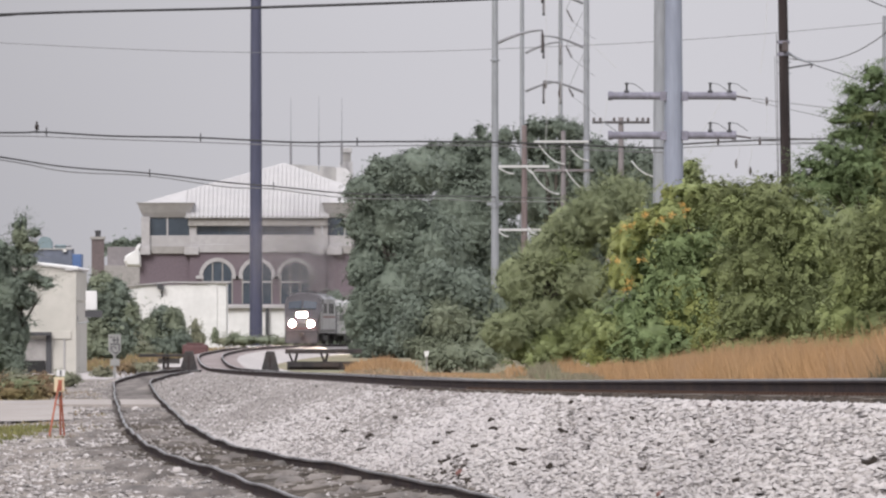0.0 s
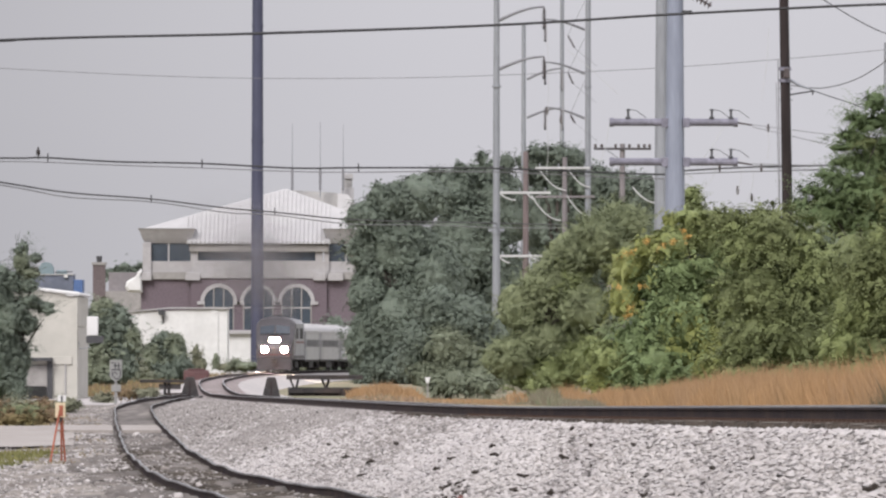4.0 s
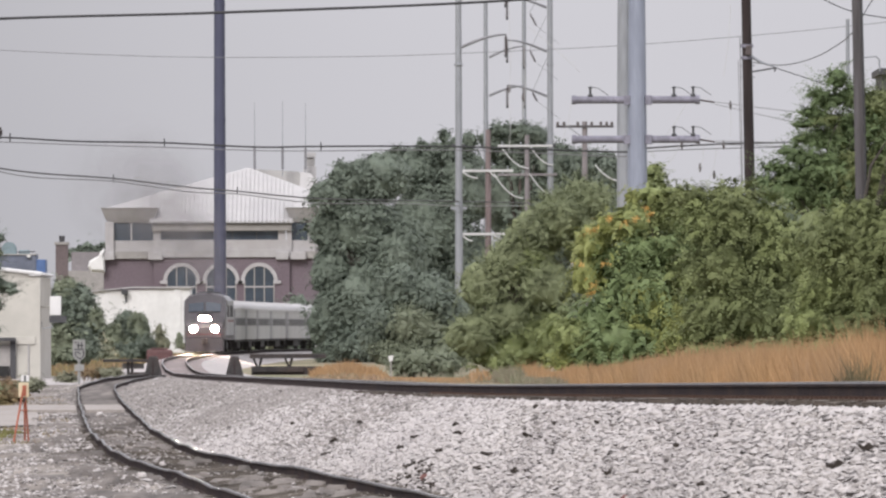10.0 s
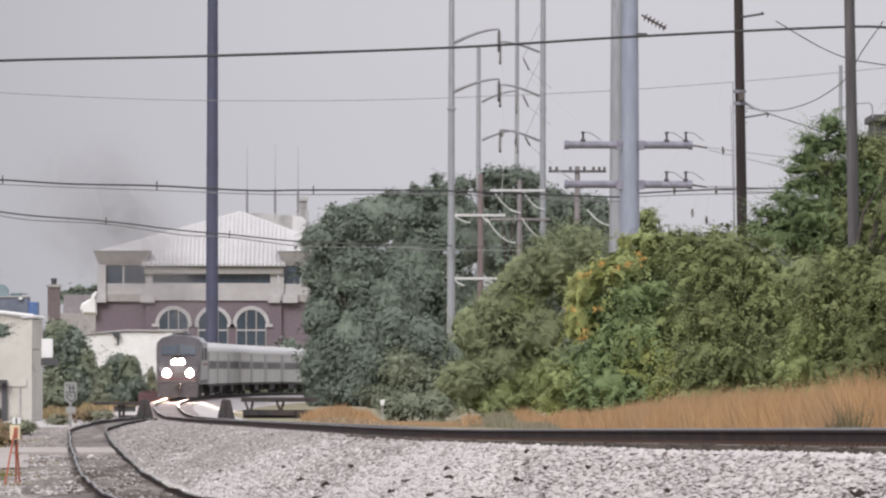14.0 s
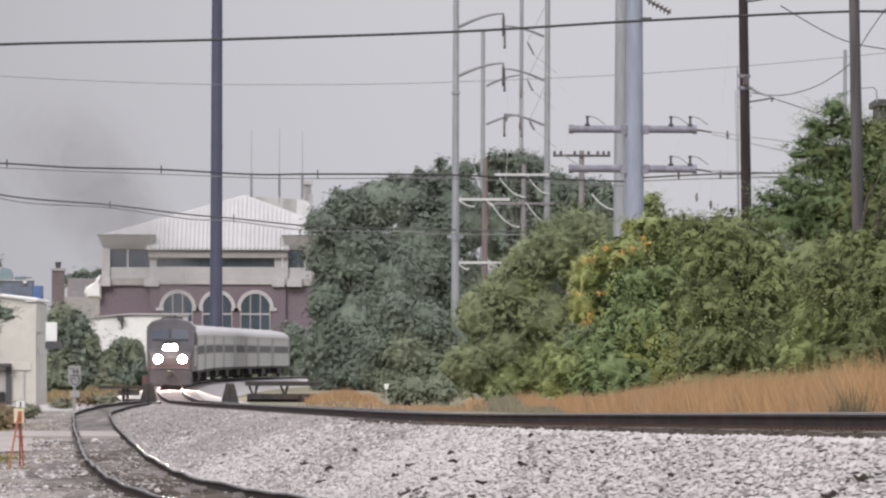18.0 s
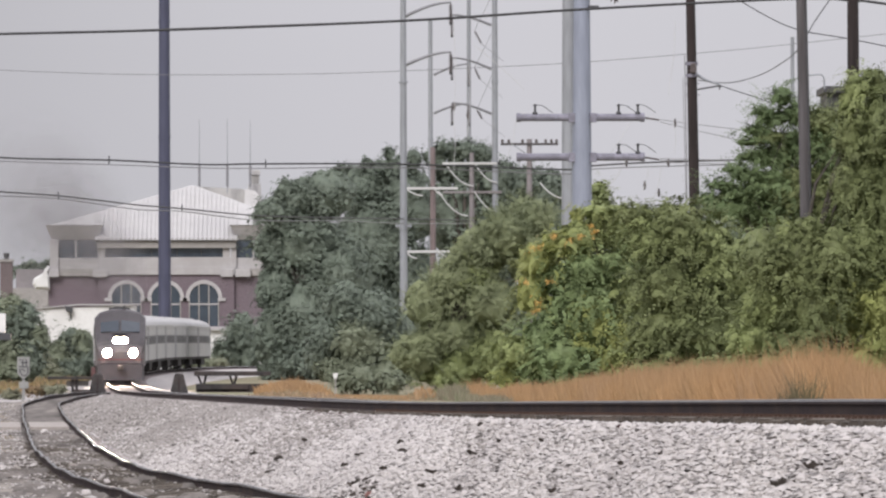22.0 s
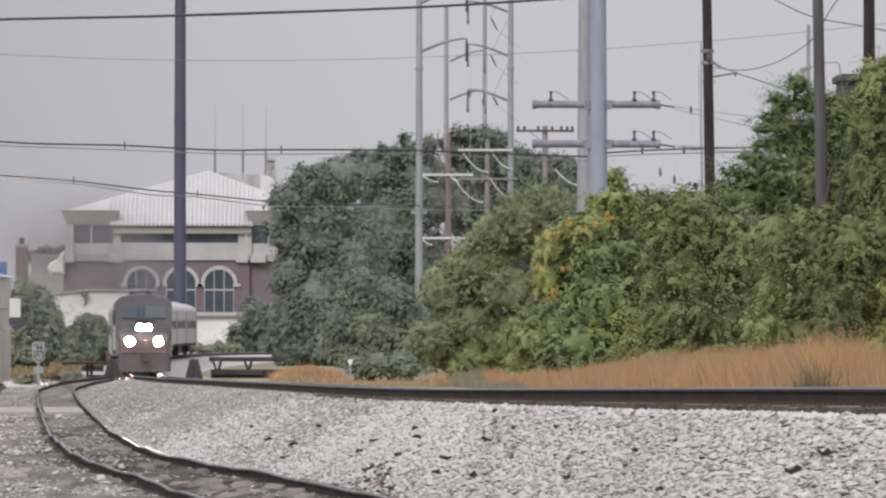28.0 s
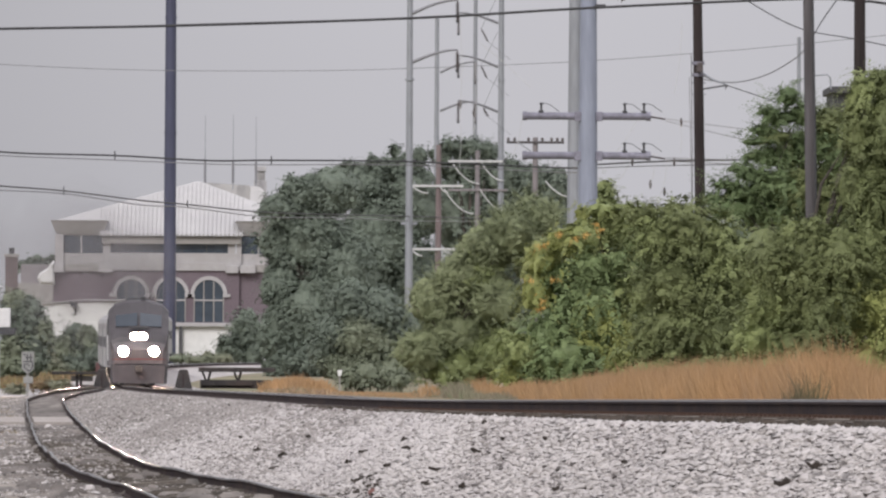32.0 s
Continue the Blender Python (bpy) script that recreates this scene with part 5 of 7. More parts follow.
def build_left_roofs():
    """Roofs and stacks of the town behind the warehouse."""
    k = 20.0
    a = empty("brick_stack", spot(173, 620, k), "square brown brick chimney stack with a pot", "chimney")
    part("shaft", bx(-0.55, 0.55, 0, 1.1, 0, (620 - 424) / k, 0.03), BRICK_OLD, a)
    part("cap", bx(-0.65, 0.65, -0.1, 1.2, (620 - 424) / k, (620 - 419) / k, 0.02), CONCRETE, a)
    part("pot", tube(bmesh.new(), [(0, 0.5, (620 - 419) / k), (0, 0.5, (620 - 408) / k)], [0.22, 0.27], 10), DARKP, a)
    k = 15.0
    g = empty("grey_block", spot(215, 617, k), "plain grey concrete block behind the hall", "building")
    part("wall", bx(-2.4, 3.5, 0, 8, 0, (617 - 470) / k, 0.03), CONCRETE, g)
    part("penthouse", bx(-1.7, 3.5, 1.0, 7, (617 - 470) / k, (617 - 437) / k, 0.03), GREYBRICK, g)
    k = 21.0
    c = empty("blue_shed", spot(105, 617, k), "blue metal shed with teal machines on its roof", "shed")
    part("wall", bx(1.1, 1.85, 0, 5, (617 - 500) / k, (617 - 450) / k, 0.03), BLUEP, c, "bright blue metal wall")
    part("wall", bx(-3.6, 1.08, 0.05, 5, (617 - 500) / k, (617 - 442) / k, 0.03), SLATE, c, "dull slate-blue metal wall")
    part("base", bx(-2.5, 1.0, 0.2, 4.8, 0, (617 - 500) / k), CONCRETE, c)
    part("roof", bx(-3.7, 1.1, -0.05, 5.1, (617 - 442) / k, (617 - 440) / k, 0.01), ROOFG, c)
    dome = [[(x, y, (617 - 440) / k + z) for x, y in ((-1.25 - r, 1), (-1.25 + r, 1), (-1.25 + r, 3), (-1.25 - r, 3))] for r, z in ((0.62, 0.0), (0.6, 0.55), (0.42, 0.88), (0.15, 1.0))]
    part("roof_unit", loft(bmesh.new(), dome), TEALP, c, "domed teal roof machine")
    part("roof_unit", bx(-0.4, 0.5, 1, 2, (617 - 440) / k, (617 - 433) / k, 0.06), TEALP, c, "low teal roof machine")
    part("roof_unit", bx(-3.0, -1.95, 1, 3, (617 - 440) / k, (617 - 428) / k, 0.05), BRICK_OLD, c, "brown brick roof house")
    part("roof_pipe", tube(bmesh.new(), [(-0.5, 0.5, (617 - 437) / k), (1.0, 0.5, (617 - 436) / k)], 0.05, 6), DARKP, c)
    part("roof_lamp", bx(0.3, 0.6, -0.25, 0.05, (617 - 446) / k, (617 - 442) / k), WHITEP, c)


build_left_roofs()


# ---- poles and wires ----
def build_dark_monopole():
    k = 17.0
    ob = empty("steel_monopole", spot(453, 612, k), "tall dark blue-grey tapered steel monopole", "utility pole")
    h = 48.0
    for i in range(4):
        z0, z1 = h * i / 4, h * (i + 1) / 4
        r = lambda q: 0.68 - 0.16 * q / h
        part("shaft_section", tube(bmesh.new(), [(0, 0, z0), (0, 0, z1 + 0.3)], [r(z0), r(z1)], 12), POLE_BLUE, ob)
        if i:
            part("joint", tube(bmesh.new(), [(0, 0, z0 - 0.1), (0, 0, z0 + 0.2)], r(z0) + 0.03, 12), POLE_BLUE, ob)


build_dark_monopole()


def arc(a, b, lift, n=8):
    a, b = Vector(a), Vector(b)
    return [a + (b - a) * (i / n) + Vector((0, 0, lift * math.sin(math.pi * 0.5 * i / n))) for i in range(n + 1)]


def insulator(parent, top, bottom, discs=9, r=0.15):
    """A string of porcelain sheds."""
    top, bottom = Vector(top), Vector(bottom)
    bm = tube(bmesh.new(), [top, bottom], r * 0.25, 6)
    d = bottom - top
    for i in range(discs):
        c = top + d * (0.12 + 0.76 * i / (discs - 1))
        tube(bm, [c, c + d.normalized() * r * 0.45], [r * 0.4, r], 8)
    return part("insulator", bm, PORCELAIN, parent)


def build_transmission():
    """Three slim galvanized line poles with curved davit arms."""
    specs = [(876, 520, 27.0, 0.28, 0.17, [(881, 76, 960, 54), (880, -10, 960, -34)], 60), (924, 520, 21.0, 0.23, 0.17, [(930, 94, 992, 75), (930, 162, 992, 145)], 60), (1038, 520, 22.0, 0.28, 0.2, [(1032, 84, 962, 64), (1032, 163, 962, 144), (1032, 6, 962, -12)], 60), (992, 520, 17.0, 0.26, 0.19, [], 60)]
    for u, v, k, rb, rt, arms, h in specs:
        ob = empty("transmission_pole", spot(u, 625, k), "slim pale galvanized line pole with curved arms", "utility pole", "transmission poles")
        top = (625 + (6 if u == 924 else 160)) / k
        part("shaft", tube(bmesh.new(), [(0, 0, 0), (0, 0, top * 0.5), (0, 0, top)], [rb, (rb + rt) / 2, rt], 12), GALV, ob)
        for q in (0.33, 0.66):
            part("flange", tube(bmesh.new(), [(0, 0, top * q - 0.06), (0, 0, top * q + 0.06)], rb * 1.05, 12), GALV, ob)
        for u0, v0, u1, v1 in arms:
            a = Vector(((u0 - u) / k, 0, (625 - v0) / k))
            b = Vector(((u1 - u) / k, -0.3, (625 - v0) / k))
            arm = part("davit_arm", tube(bmesh.new(), arc(a, b, (v0 - v1) / k), [0.11 - 0.006 * i for i in range(9)], 8), DAVIT, ob)
            tip = b + Vector((0, 0, (v0 - v1) / k))
            insulator(arm, tip, tip + Vector((0, 0, -38 / k)), 10, 0.17)
            part("clamp", bx(tip.x - 0.1, tip.x + 0.1, tip.y - 0.1, tip.y + 0.1, tip.z - 40 / k, tip.z - 36 / k), DARKP, arm)
        if u == 1038:
            for u0, v0, u1, v1 in ((1002, 16, 1014, 39), (1002, 82, 1012, 103), (1006, 156, 1015, 172)):
                end, start = Vector(((u1 - u) / k, -0.4, (625 - v1) / k)), Vector(((u0 - u) / k, -0.4, (625 - v0) / k))
                string = insulator(ob, start, end, 8, 0.14)
                part("lead", tube(bmesh.new(), [start, Vector(((u1 - u) / k * 0.25, -0.2, (625 - v0 + 60) / k))], 0.02, 5), WIREG, string)
                part("lead", tube(bmesh.new(), [end, Vector(((u1 + 40 - u) / k, -0.4, (625 - v1 - 32) / k))], 0.015, 5), WIREG, string)
        part("step_bracket", bx(-rb - 0.25, rb + 0.25, -0.1, 0.1, (625 - 364) / k, (625 - 359) / k, 0.02), GALV, ob)
        part("step_bracket", bx(-rb - 0.15, rb + 0.15, -0.1, 0.1, (625 - 253) / k, (625 - 248) / k, 0.02), DARKP, ob)


build_transmission()


def build_grey_poles():
    k = 40.0
    rear = empty("grey_steel_pole", spot(1168, 640, 34.0), "thick pale grey tapered steel pole", "utility pole", "grey steel poles")
    part("shaft", tube(bmesh.new(), [(0, 0, 0), (0, 0, 13), (0, 0, 24)], [0.42, 0.34, 0.27], 14), GALV, rear)
    ob = empty("grey_steel_pole", spot(1192, 640, k), "thick blue-grey steel pole with tubular cross-arms and insulators", "utility pole", "grey steel poles")
    part("shaft", tube(bmesh.new(), [(0, 0, 0), (0, 0, 9), (0, 0, 20)], [0.49, 0.43, 0.34], 16), GALV_BLUE, ob)
    for v in (170, 240):
        z = (640 - v) / k
        for u0, u1, pins in ((1080, 1172, (1109,)), (1210, 1299, (1257, 1291))):
            a, b = (u0 - 1192) / k, (u1 - 1192) / k
            arm = part("cross_arm", tube(bmesh.new(), [(a, -0.1, z), (b, -0.1, z)], 0.165, 12), ARM, ob, "mottled grey tubular cross-arm")
            e = a if u0 == 1080 else b
            part("end_cap", tube(bmesh.new(), [(e - 0.1, -0.1, z), (e + 0.1, -0.1, z)], 0.2, 12), ARM, arm)
            m = b if u0 == 1080 else a
            part("mount", bx(m - 0.1, m + 0.2, -0.3, 0.1, z - 0.22, z + 0.2, 0.03), ARM, arm)
            if v == 240 and u0 == 1080:
                pins = ()
            for p in pins:
                x = (p - 1192) / k
                part("pin_insulator", tube(bmesh.new(), [(x, -0.1, z + 0.13), (x, -0.1, z + 0.22), (x, -0.1, z + 0.27), (x, -0.1, z + 0.5), (x, -0.1, z + 0.54), (x, -0.1, z + 0.6)], [0.12, 0.12, 0.05, 0.05, 0.11, 0.03], 8), DARKP, arm)
                part("tie_wire", tube(bmesh.new(), [(x, -0.1, z + 0.58), (x + 0.35, -0.1, z + 0.52), (x + 0.8, -0.1, z + 0.2)], 0.02, 5), WIREG, arm)
            if u0 == 1210:
                part("strain_insulator", tube(bmesh.new(), [(b, -0.1, z), (b + 0.75, -0.1, z - 0.12)], [0.05, 0.045], 6), PORCELAIN, arm)
    # dead-end string near the head of the pole
    x0, x1, z0, z1 = (1212 - 1192) / k, (1256 - 1192) / k, (640 + 60) / k, (640 + 36) / k
    insulator(ob, (x0, -0.2, z0), (x1, -0.2, z1), 6, 0.2)
    part("drop_bracket", bx(0.3, 0.75, -0.35, -0.2, (640 + 22) / k, (640 + 28) / k, 0.02), DARKP, ob)
    return ob


GREY_POLE = build_grey_poles()


def wood_pole(u, k, d, mat, name_label, lean=0.0, top_v=-140, foot_v=650):
    base = spot(u, foot_v, k)
    ob = empty("wooden_pole", base, name_label, "utility pole", "wooden poles")
    h = (foot_v - top_v) / k
    bm = tube(bmesh.new(), [(0, 0, 0), (lean * h * 0.4, 0, h * 0.4), (lean * h, 0, h)], [d * 0.55, d * 0.5, d * 0.42], 12)
    part("shaft", bm, mat, ob)
    return ob, h


def build_wood_poles():
    k = 47.0
    ob, h = wood_pole(1397, k, 0.40, WOODPOLE, "dark creosoted wooden pole with a small bracket arm", -0.018)
    Z = lambda v: (650 - v) / k
    x = lambda v: -0.018 * Z(v)
    for v in (75, 96):
        part("band", tube(bmesh.new(), [(x(v), 0, Z(v) - 0.06), (x(v), 0, Z(v) + 0.06)], 0.235, 12), ARM, ob)
    part("fuse_box", bx(x(80) - 0.06, x(80) + 0.16, -0.42, -0.2, Z(92), Z(74), 0.04), PORCELAIN, ob)
    br = part("bracket", tube(bmesh.new(), [(x(120) + 0.15, -0.1, Z(121)), (0.86, -0.15, Z(114))], 0.035, 6), DARKP, ob)
    part("bracket_hook", tube(bmesh.new(), [(0.86, -0.15, Z(114)), (0.80, -0.15, Z(121))], [0.05, 0.02], 6), DARKP, br)
    part("brace", tube(bmesh.new(), [(x(92) + 0.12, -0.1, Z(93)), (0.3, -0.12, Z(104)), (0.86, -0.15, Z(113))], [0.07, 0.06, 0.03], 6), GALV, br)
    part("upper_bracket", tube(bmesh.new(), [(x(-60), -0.1, Z(-56)), (0.55, -0.15, Z(-62)), (0.66, -0.15, Z(-64))], [0.05, 0.05, 0.08], 6), DARKP, ob)
    part("conduit", tube(bmesh.new(), [(x(60) - 0.26, -0.05, Z(60)), (x(300) - 0.27, -0.05, Z(340))], 0.018, 5), WIREG, ob)
    part("conduit", tube(bmesh.new(), [(x(60) - 0.33, -0.05, Z(100)), (x(300) - 0.3, -0.05, Z(340))], 0.012, 5), WIREG, ob)
    for v in (110, 130):
        part("bolt", tube(bmesh.new(), [(x(v) - 0.27, 0, Z(v)), (x(v) + 0.27, 0, Z(v))], 0.025, 6), GALV, ob)
    ob, h = wood_pole(1595, 59.9, 0.36, WOODGREY, "weathered grey wooden pole among the bushes", -0.02)
    part("cable_riser", tube(bmesh.new(), [(0.12, -0.16, 0.5), (-0.02 * h + 0.12, -0.14, h)], 0.03, 6), DARKP, ob)
    ob, h = wood_pole(1675, 54.0, 0.42, WOODPOLE, "dark reddish-brown wooden pole", -0.004)
    # far wooden poles in front of the big trees
    for u, v0, k, mat, arms in ((928, 222, 24.0, WOODRED, [(295, 878, 972), (407, 880, 968)]), (997, 232, 22.0, WOODPALE, [(251, 945, 1042), (302, 945, 1050)]), (1099, 208, 24.0, WOODPALE, [(217, 1048, 1150)])):
        base = spot(u, 620, k)
        ob = empty("wooden_pole", base, "weathered wooden distribution pole with cross-arms", "utility pole", "wooden poles")
        h = (620 - v0) / k
        part("shaft", tube(bmesh.new(), [(0, 0, 0), (0, 0, h)], [0.26, 0.19], 10), mat, ob)
        for v, a, b in arms:
            z = (620 - v) / k
            arm = part("cross_arm", bx((a - u) / k, (b - u) / k, -0.3, -0.18, z - 0.09, z + 0.09, 0.02), (WOODPALE if v == 302 else JUMPER) if u < 1050 else WOODGREY, ob)
            for q in ((0.08, 0.42, 0.9) if u < 1050 else (0.03, 0.14, 0.38, 0.62, 0.78, 0.88, 0.97)):
                x = ((a - u) + (b - a) * q) / k
                part("pin_insulator", tube(bmesh.new(), [(x, -0.24, z + 0.08), (x, -0.24, z + 0.2), (x, -0.24, z + 0.36)], [0.05, 0.13, 0.07] if u > 1050 else [0.04, 0.06, 0.03], 8), PORCELAIN if u > 1050 else GALV, arm)
            if u > 1050:
                part("brace", tube(bmesh.new(), [((a - u) * 0.6 / k, -0.3, z), (0, -0.2, z - 0.9)], 0.04, 5), GALV, arm)
        for v, a, b, s in ((251, 950, 1000, 40), (251, 1002, 1042, 34), (300, 938, 990, 44), (300, 1001, 1045, 38)) if 990 < u < 1000 else ((295, 880, 910, 13), (407, 880, 900, 12), (407, 935, 955, 9), (295, 930, 945, 12)) if u < 950 else ((285, 1117, 1160, 28),):
            z0 = (620 - v) / k
            pts = [((a - u + (b - a) * i / 6) / k, -0.35, z0 - s / k * (1 - (1 - i / 6) ** 2)) for i in range(7)]
            part("jumper", tube(bmesh.new(), pts, 0.055, 5), JUMPER, ob, "pale drooping jumper cable")


build_wood_poles()


def cable(label, pts, r, mat, group="overhead wires", parent=None):
    """One sagging wire through survey marks (u, v, k)."""
    P = [spot(*p) for p in pts]
    fine = []
    for i in range(len(P) - 1):
        p0, p1, p2, p3 = P[max(i - 1, 0)], P[i], P[i + 1], P[min(i + 2, len(P) - 1)]
        for j in range(8):
            t = j / 8
            fine.append(0.5 * ((2 * p1) + (p2 - p0) * t + (2 * p0 - 5 * p1 + 4 * p2 - p3) * t * t + (3 * p1 - p0 - 3 * p2 + p3) * t ** 3))
    fine.append(P[-1])
    if parent is not None:
        return part("strand", tube(bmesh.new(), fine, r, 5), mat, parent)
    ob = link("overhead_wire", tube(bmesh.new(), fine, r, 5), mat)
    return tagged(ob, label, "wire", group)


def build_wires():
    thick, thin = "thick black overhead cable crossing the sky", "thin sagging overhead wire against the sky"
    # the heavy cable is carried by the reddish-brown pole
    heavy = cable(thick, [(u, v, 54) for u, v in ((-500, 57), (0, 26), (450, 14), (880, -2), (1200, -22), (1570, -40), (1675, -36), (1720, -32), (2000, 10))], 0.044, WIREM)
    cable(thick, [(u, v, 53.5) for u, v in ((-300, 44), (0, 29), (100, 24), (800, 0.5))], 0.015, WIREM, parent=heavy)
    # paired cables with spacers
    a = [(-400, 231, 38), (0, 235, 38), (75, 234, 38), (200, 241, 38), (355, 244, 38), (520, 252, 38), (632, 251, 38), (865, 252, 38), (1160, 262, 39), (1200, 256, 39.7), (1400, 247, 38), (1900, 240, 38)]
    pair = cable(thin, a, 0.042, WIREM)
    cable(thin, [(u, v + (6 if i % 2 else 8), k) for i, (u, v, k) in enumerate(a)], 0.025, WIREG, parent=pair)
    for u, v in ((82, 234), (355, 244), (632, 251)):
        sp = spot(u, v, 37.9)
        part("spacer", bx(sp.x - 0.03, sp.x + 0.03, sp.y - 0.04, sp.y + 0.04, sp.z - 0.2, sp.z + 0.2), DARKP, pair)
    b = [(-400, 215, 36), (0, 278, 36), (120, 296, 35), (265, 307, 33.5), (400, 323, 32), (484, 330, 31), (620, 343, 29.5), (765, 347, 28.2), (877, 349, 27), (1000, 352, 25.5)]
    pair = cable(thin, b, 0.042, WIREM)
    cable(thin, [(u, v + (5 if i % 2 else 8), k) for i, (u, v, k) in enumerate(b)], 0.03, WIREG, parent=pair)
    for u, v, k in ((265, 307, 33.4), (484, 329, 30.9), (765, 346, 28.1)):
        sp = spot(u, v, k)
        part("spacer", bx(sp.x - 0.03, sp.x + 0.03, sp.y - 0.04, sp.y + 0.04, sp.z - 0.22, sp.z + 0.22), WIREG if u > 700 else DARKP, pair)
    cable("faint thin high wire across the sky", [(u, v, 27) for u, v in ((-300, 60), (0, 76), (250, 88), (450, 93), (700, 92), (876, 87), (1160, 74), (1400, 56), (1570, 40), (1800, 15))], 0.022, WIREG)
    # lines between the grey pole, the wooden poles and beyond
    for v, w in ((174, 205), (178, 240), (243, 243), (246, 240), (249, 252)):
        cable("thin pale line running off the grey pole's arm", [(1330, v, 42), (1480, (v + w) / 2 + 3, 46), (1640, w, 50), (1900, w - 15, 60)], 0.014, WIREG)
    for u0, v0, u1, v1 in ((1358, 0, 1345, 130), (1355, 180, 1356, 235), (1310, 250, 1300, 300), (1332, 255, 1320, 310), (1270, 245, 1235, 300), (1075, 175, 1060, 240), (1280, 175, 1230, 250), (1090, 120, 1000, 40), (965, 0, 966, 170), (992, 75, 990, 200), (965, 170, 965, 260)):
        own = GREY_POLE.matrix_world.inverted()
        part("lead", tube(bmesh.new(), [own @ spot(u0, v0, 39), own @ spot((u0 + u1) / 2 + 3, (v0 + v1) / 2, 39), own @ spot(u1, v1, 39)], 0.011, 5), JUMPER, GREY_POLE)
    for u, v in ((1303, 290), (1328, 303), (1357, 180), (1271, 250), (1345, 250), (966, 150), (990, 165)):
        sp = spot(u, v, 38.8)
        sp = GREY_POLE.matrix_world.inverted() @ sp
        part("lead_insulator", tube(bmesh.new(), [sp + Vector((0, 0, 0.2)), sp, sp + Vector((0, 0, -0.2))], [0.03, 0.07, 0.03], 6), PORCELAIN, GREY_POLE)
    cable("dark service cable sagging from the wooden pole", [(1392, 92, 46), (1436, 113, 46), (1520, 142, 47), (1620, 185, 49)], 0.02, WIREM)
    cable("dark service cable sagging between wooden poles", [(1397, 104, 46), (1450, 109, 47), (1500, 98, 48), (1540, 78, 50), (1575, 50, 54), (1605, 0, 54), (1640, -50, 54)], 0.018, WIREM)
    cable("dark service cable sagging between wooden poles", [(1450, -50, 53), (1560, 10, 53), (1680, 34, 53), (1900, 80, 53)], 0.018, WIREM)


build_wires()


def build_behind_trees():
    """What shows over the bank on the far side: a flat-roofed block and a slim lamp pole."""
    k = 34.0
    b = empty("flat_roofed_block", spot(1660, 640, k), "dark grey block with an overhanging flat roof", "building")
    part("wall", bx(-1.0, 4.5, 0, 8, 0, (640 - 126) / k, 0.03), DARKP, b)
    part("roof", bx(-1.2, 4.7, -0.4, 8.3, (640 - 127) / k, (640 - 115) / k, 0.04), DARKP, b, "dark grey overhanging roof")
    k = 36.0
    p = empty("lamp_pole", spot(1565, 640, k), "slim pale steel lamp pole with a bent arm", "lamp post")
    part("shaft", tube(bmesh.new(), [(0, 0, 0), (0, 0, (640 - 28) / k)], [0.12, 0.09], 8), GALV, p)
    part("arm", tube(bmesh.new(), [(0, 0, (640 - 104) / k), (0.7, 0, (640 - 96) / k), (1.4, 0, (640 - 94) / k), (1.55, 0, (640 - 100) / k), (1.58, 0, (640 - 120) / k)], 0.04, 6), GALV, p)


build_behind_trees()


def build_bird():
    c = spot(65, 231, 38.0)
    b = empty("bird", c, "small dark bird perched on the overhead cable", "bird")
    part("body", loft(bmesh.new(), [[(0.07 * r * math.cos(a), 0.08 * r * math.sin(a), z) for a in [6.283 * i / 8 for i in range(8)]] for r, z in ((0.3, 0.0), (0.9, 0.1), (1.1, 0.2), (0.7, 0.32))]), BIRDM, b, smooth=True)
    part("head", loft(bmesh.new(), [[(0.05 * r * math.cos(a), -0.03 + 0.055 * r * math.sin(a), z) for a in [6.283 * i / 8 for i in range(8)]] for r, z in ((0.7, 0.31), (1.0, 0.36), (0.5, 0.42))]), BIRDM, b, smooth=True)
    part("tail", bx(-0.03, 0.03, 0.02, 0.1, -0.14, 0.08), BIRDM, b)
    part("wing", bx(-0.09, -0.065, -0.05, 0.06, 0.0, 0.25, 0.01), BIRDM, b)
    part("wing", bx(0.065, 0.09, -0.05, 0.06, 0.0, 0.25, 0.01), BIRDM, b)


build_bird()

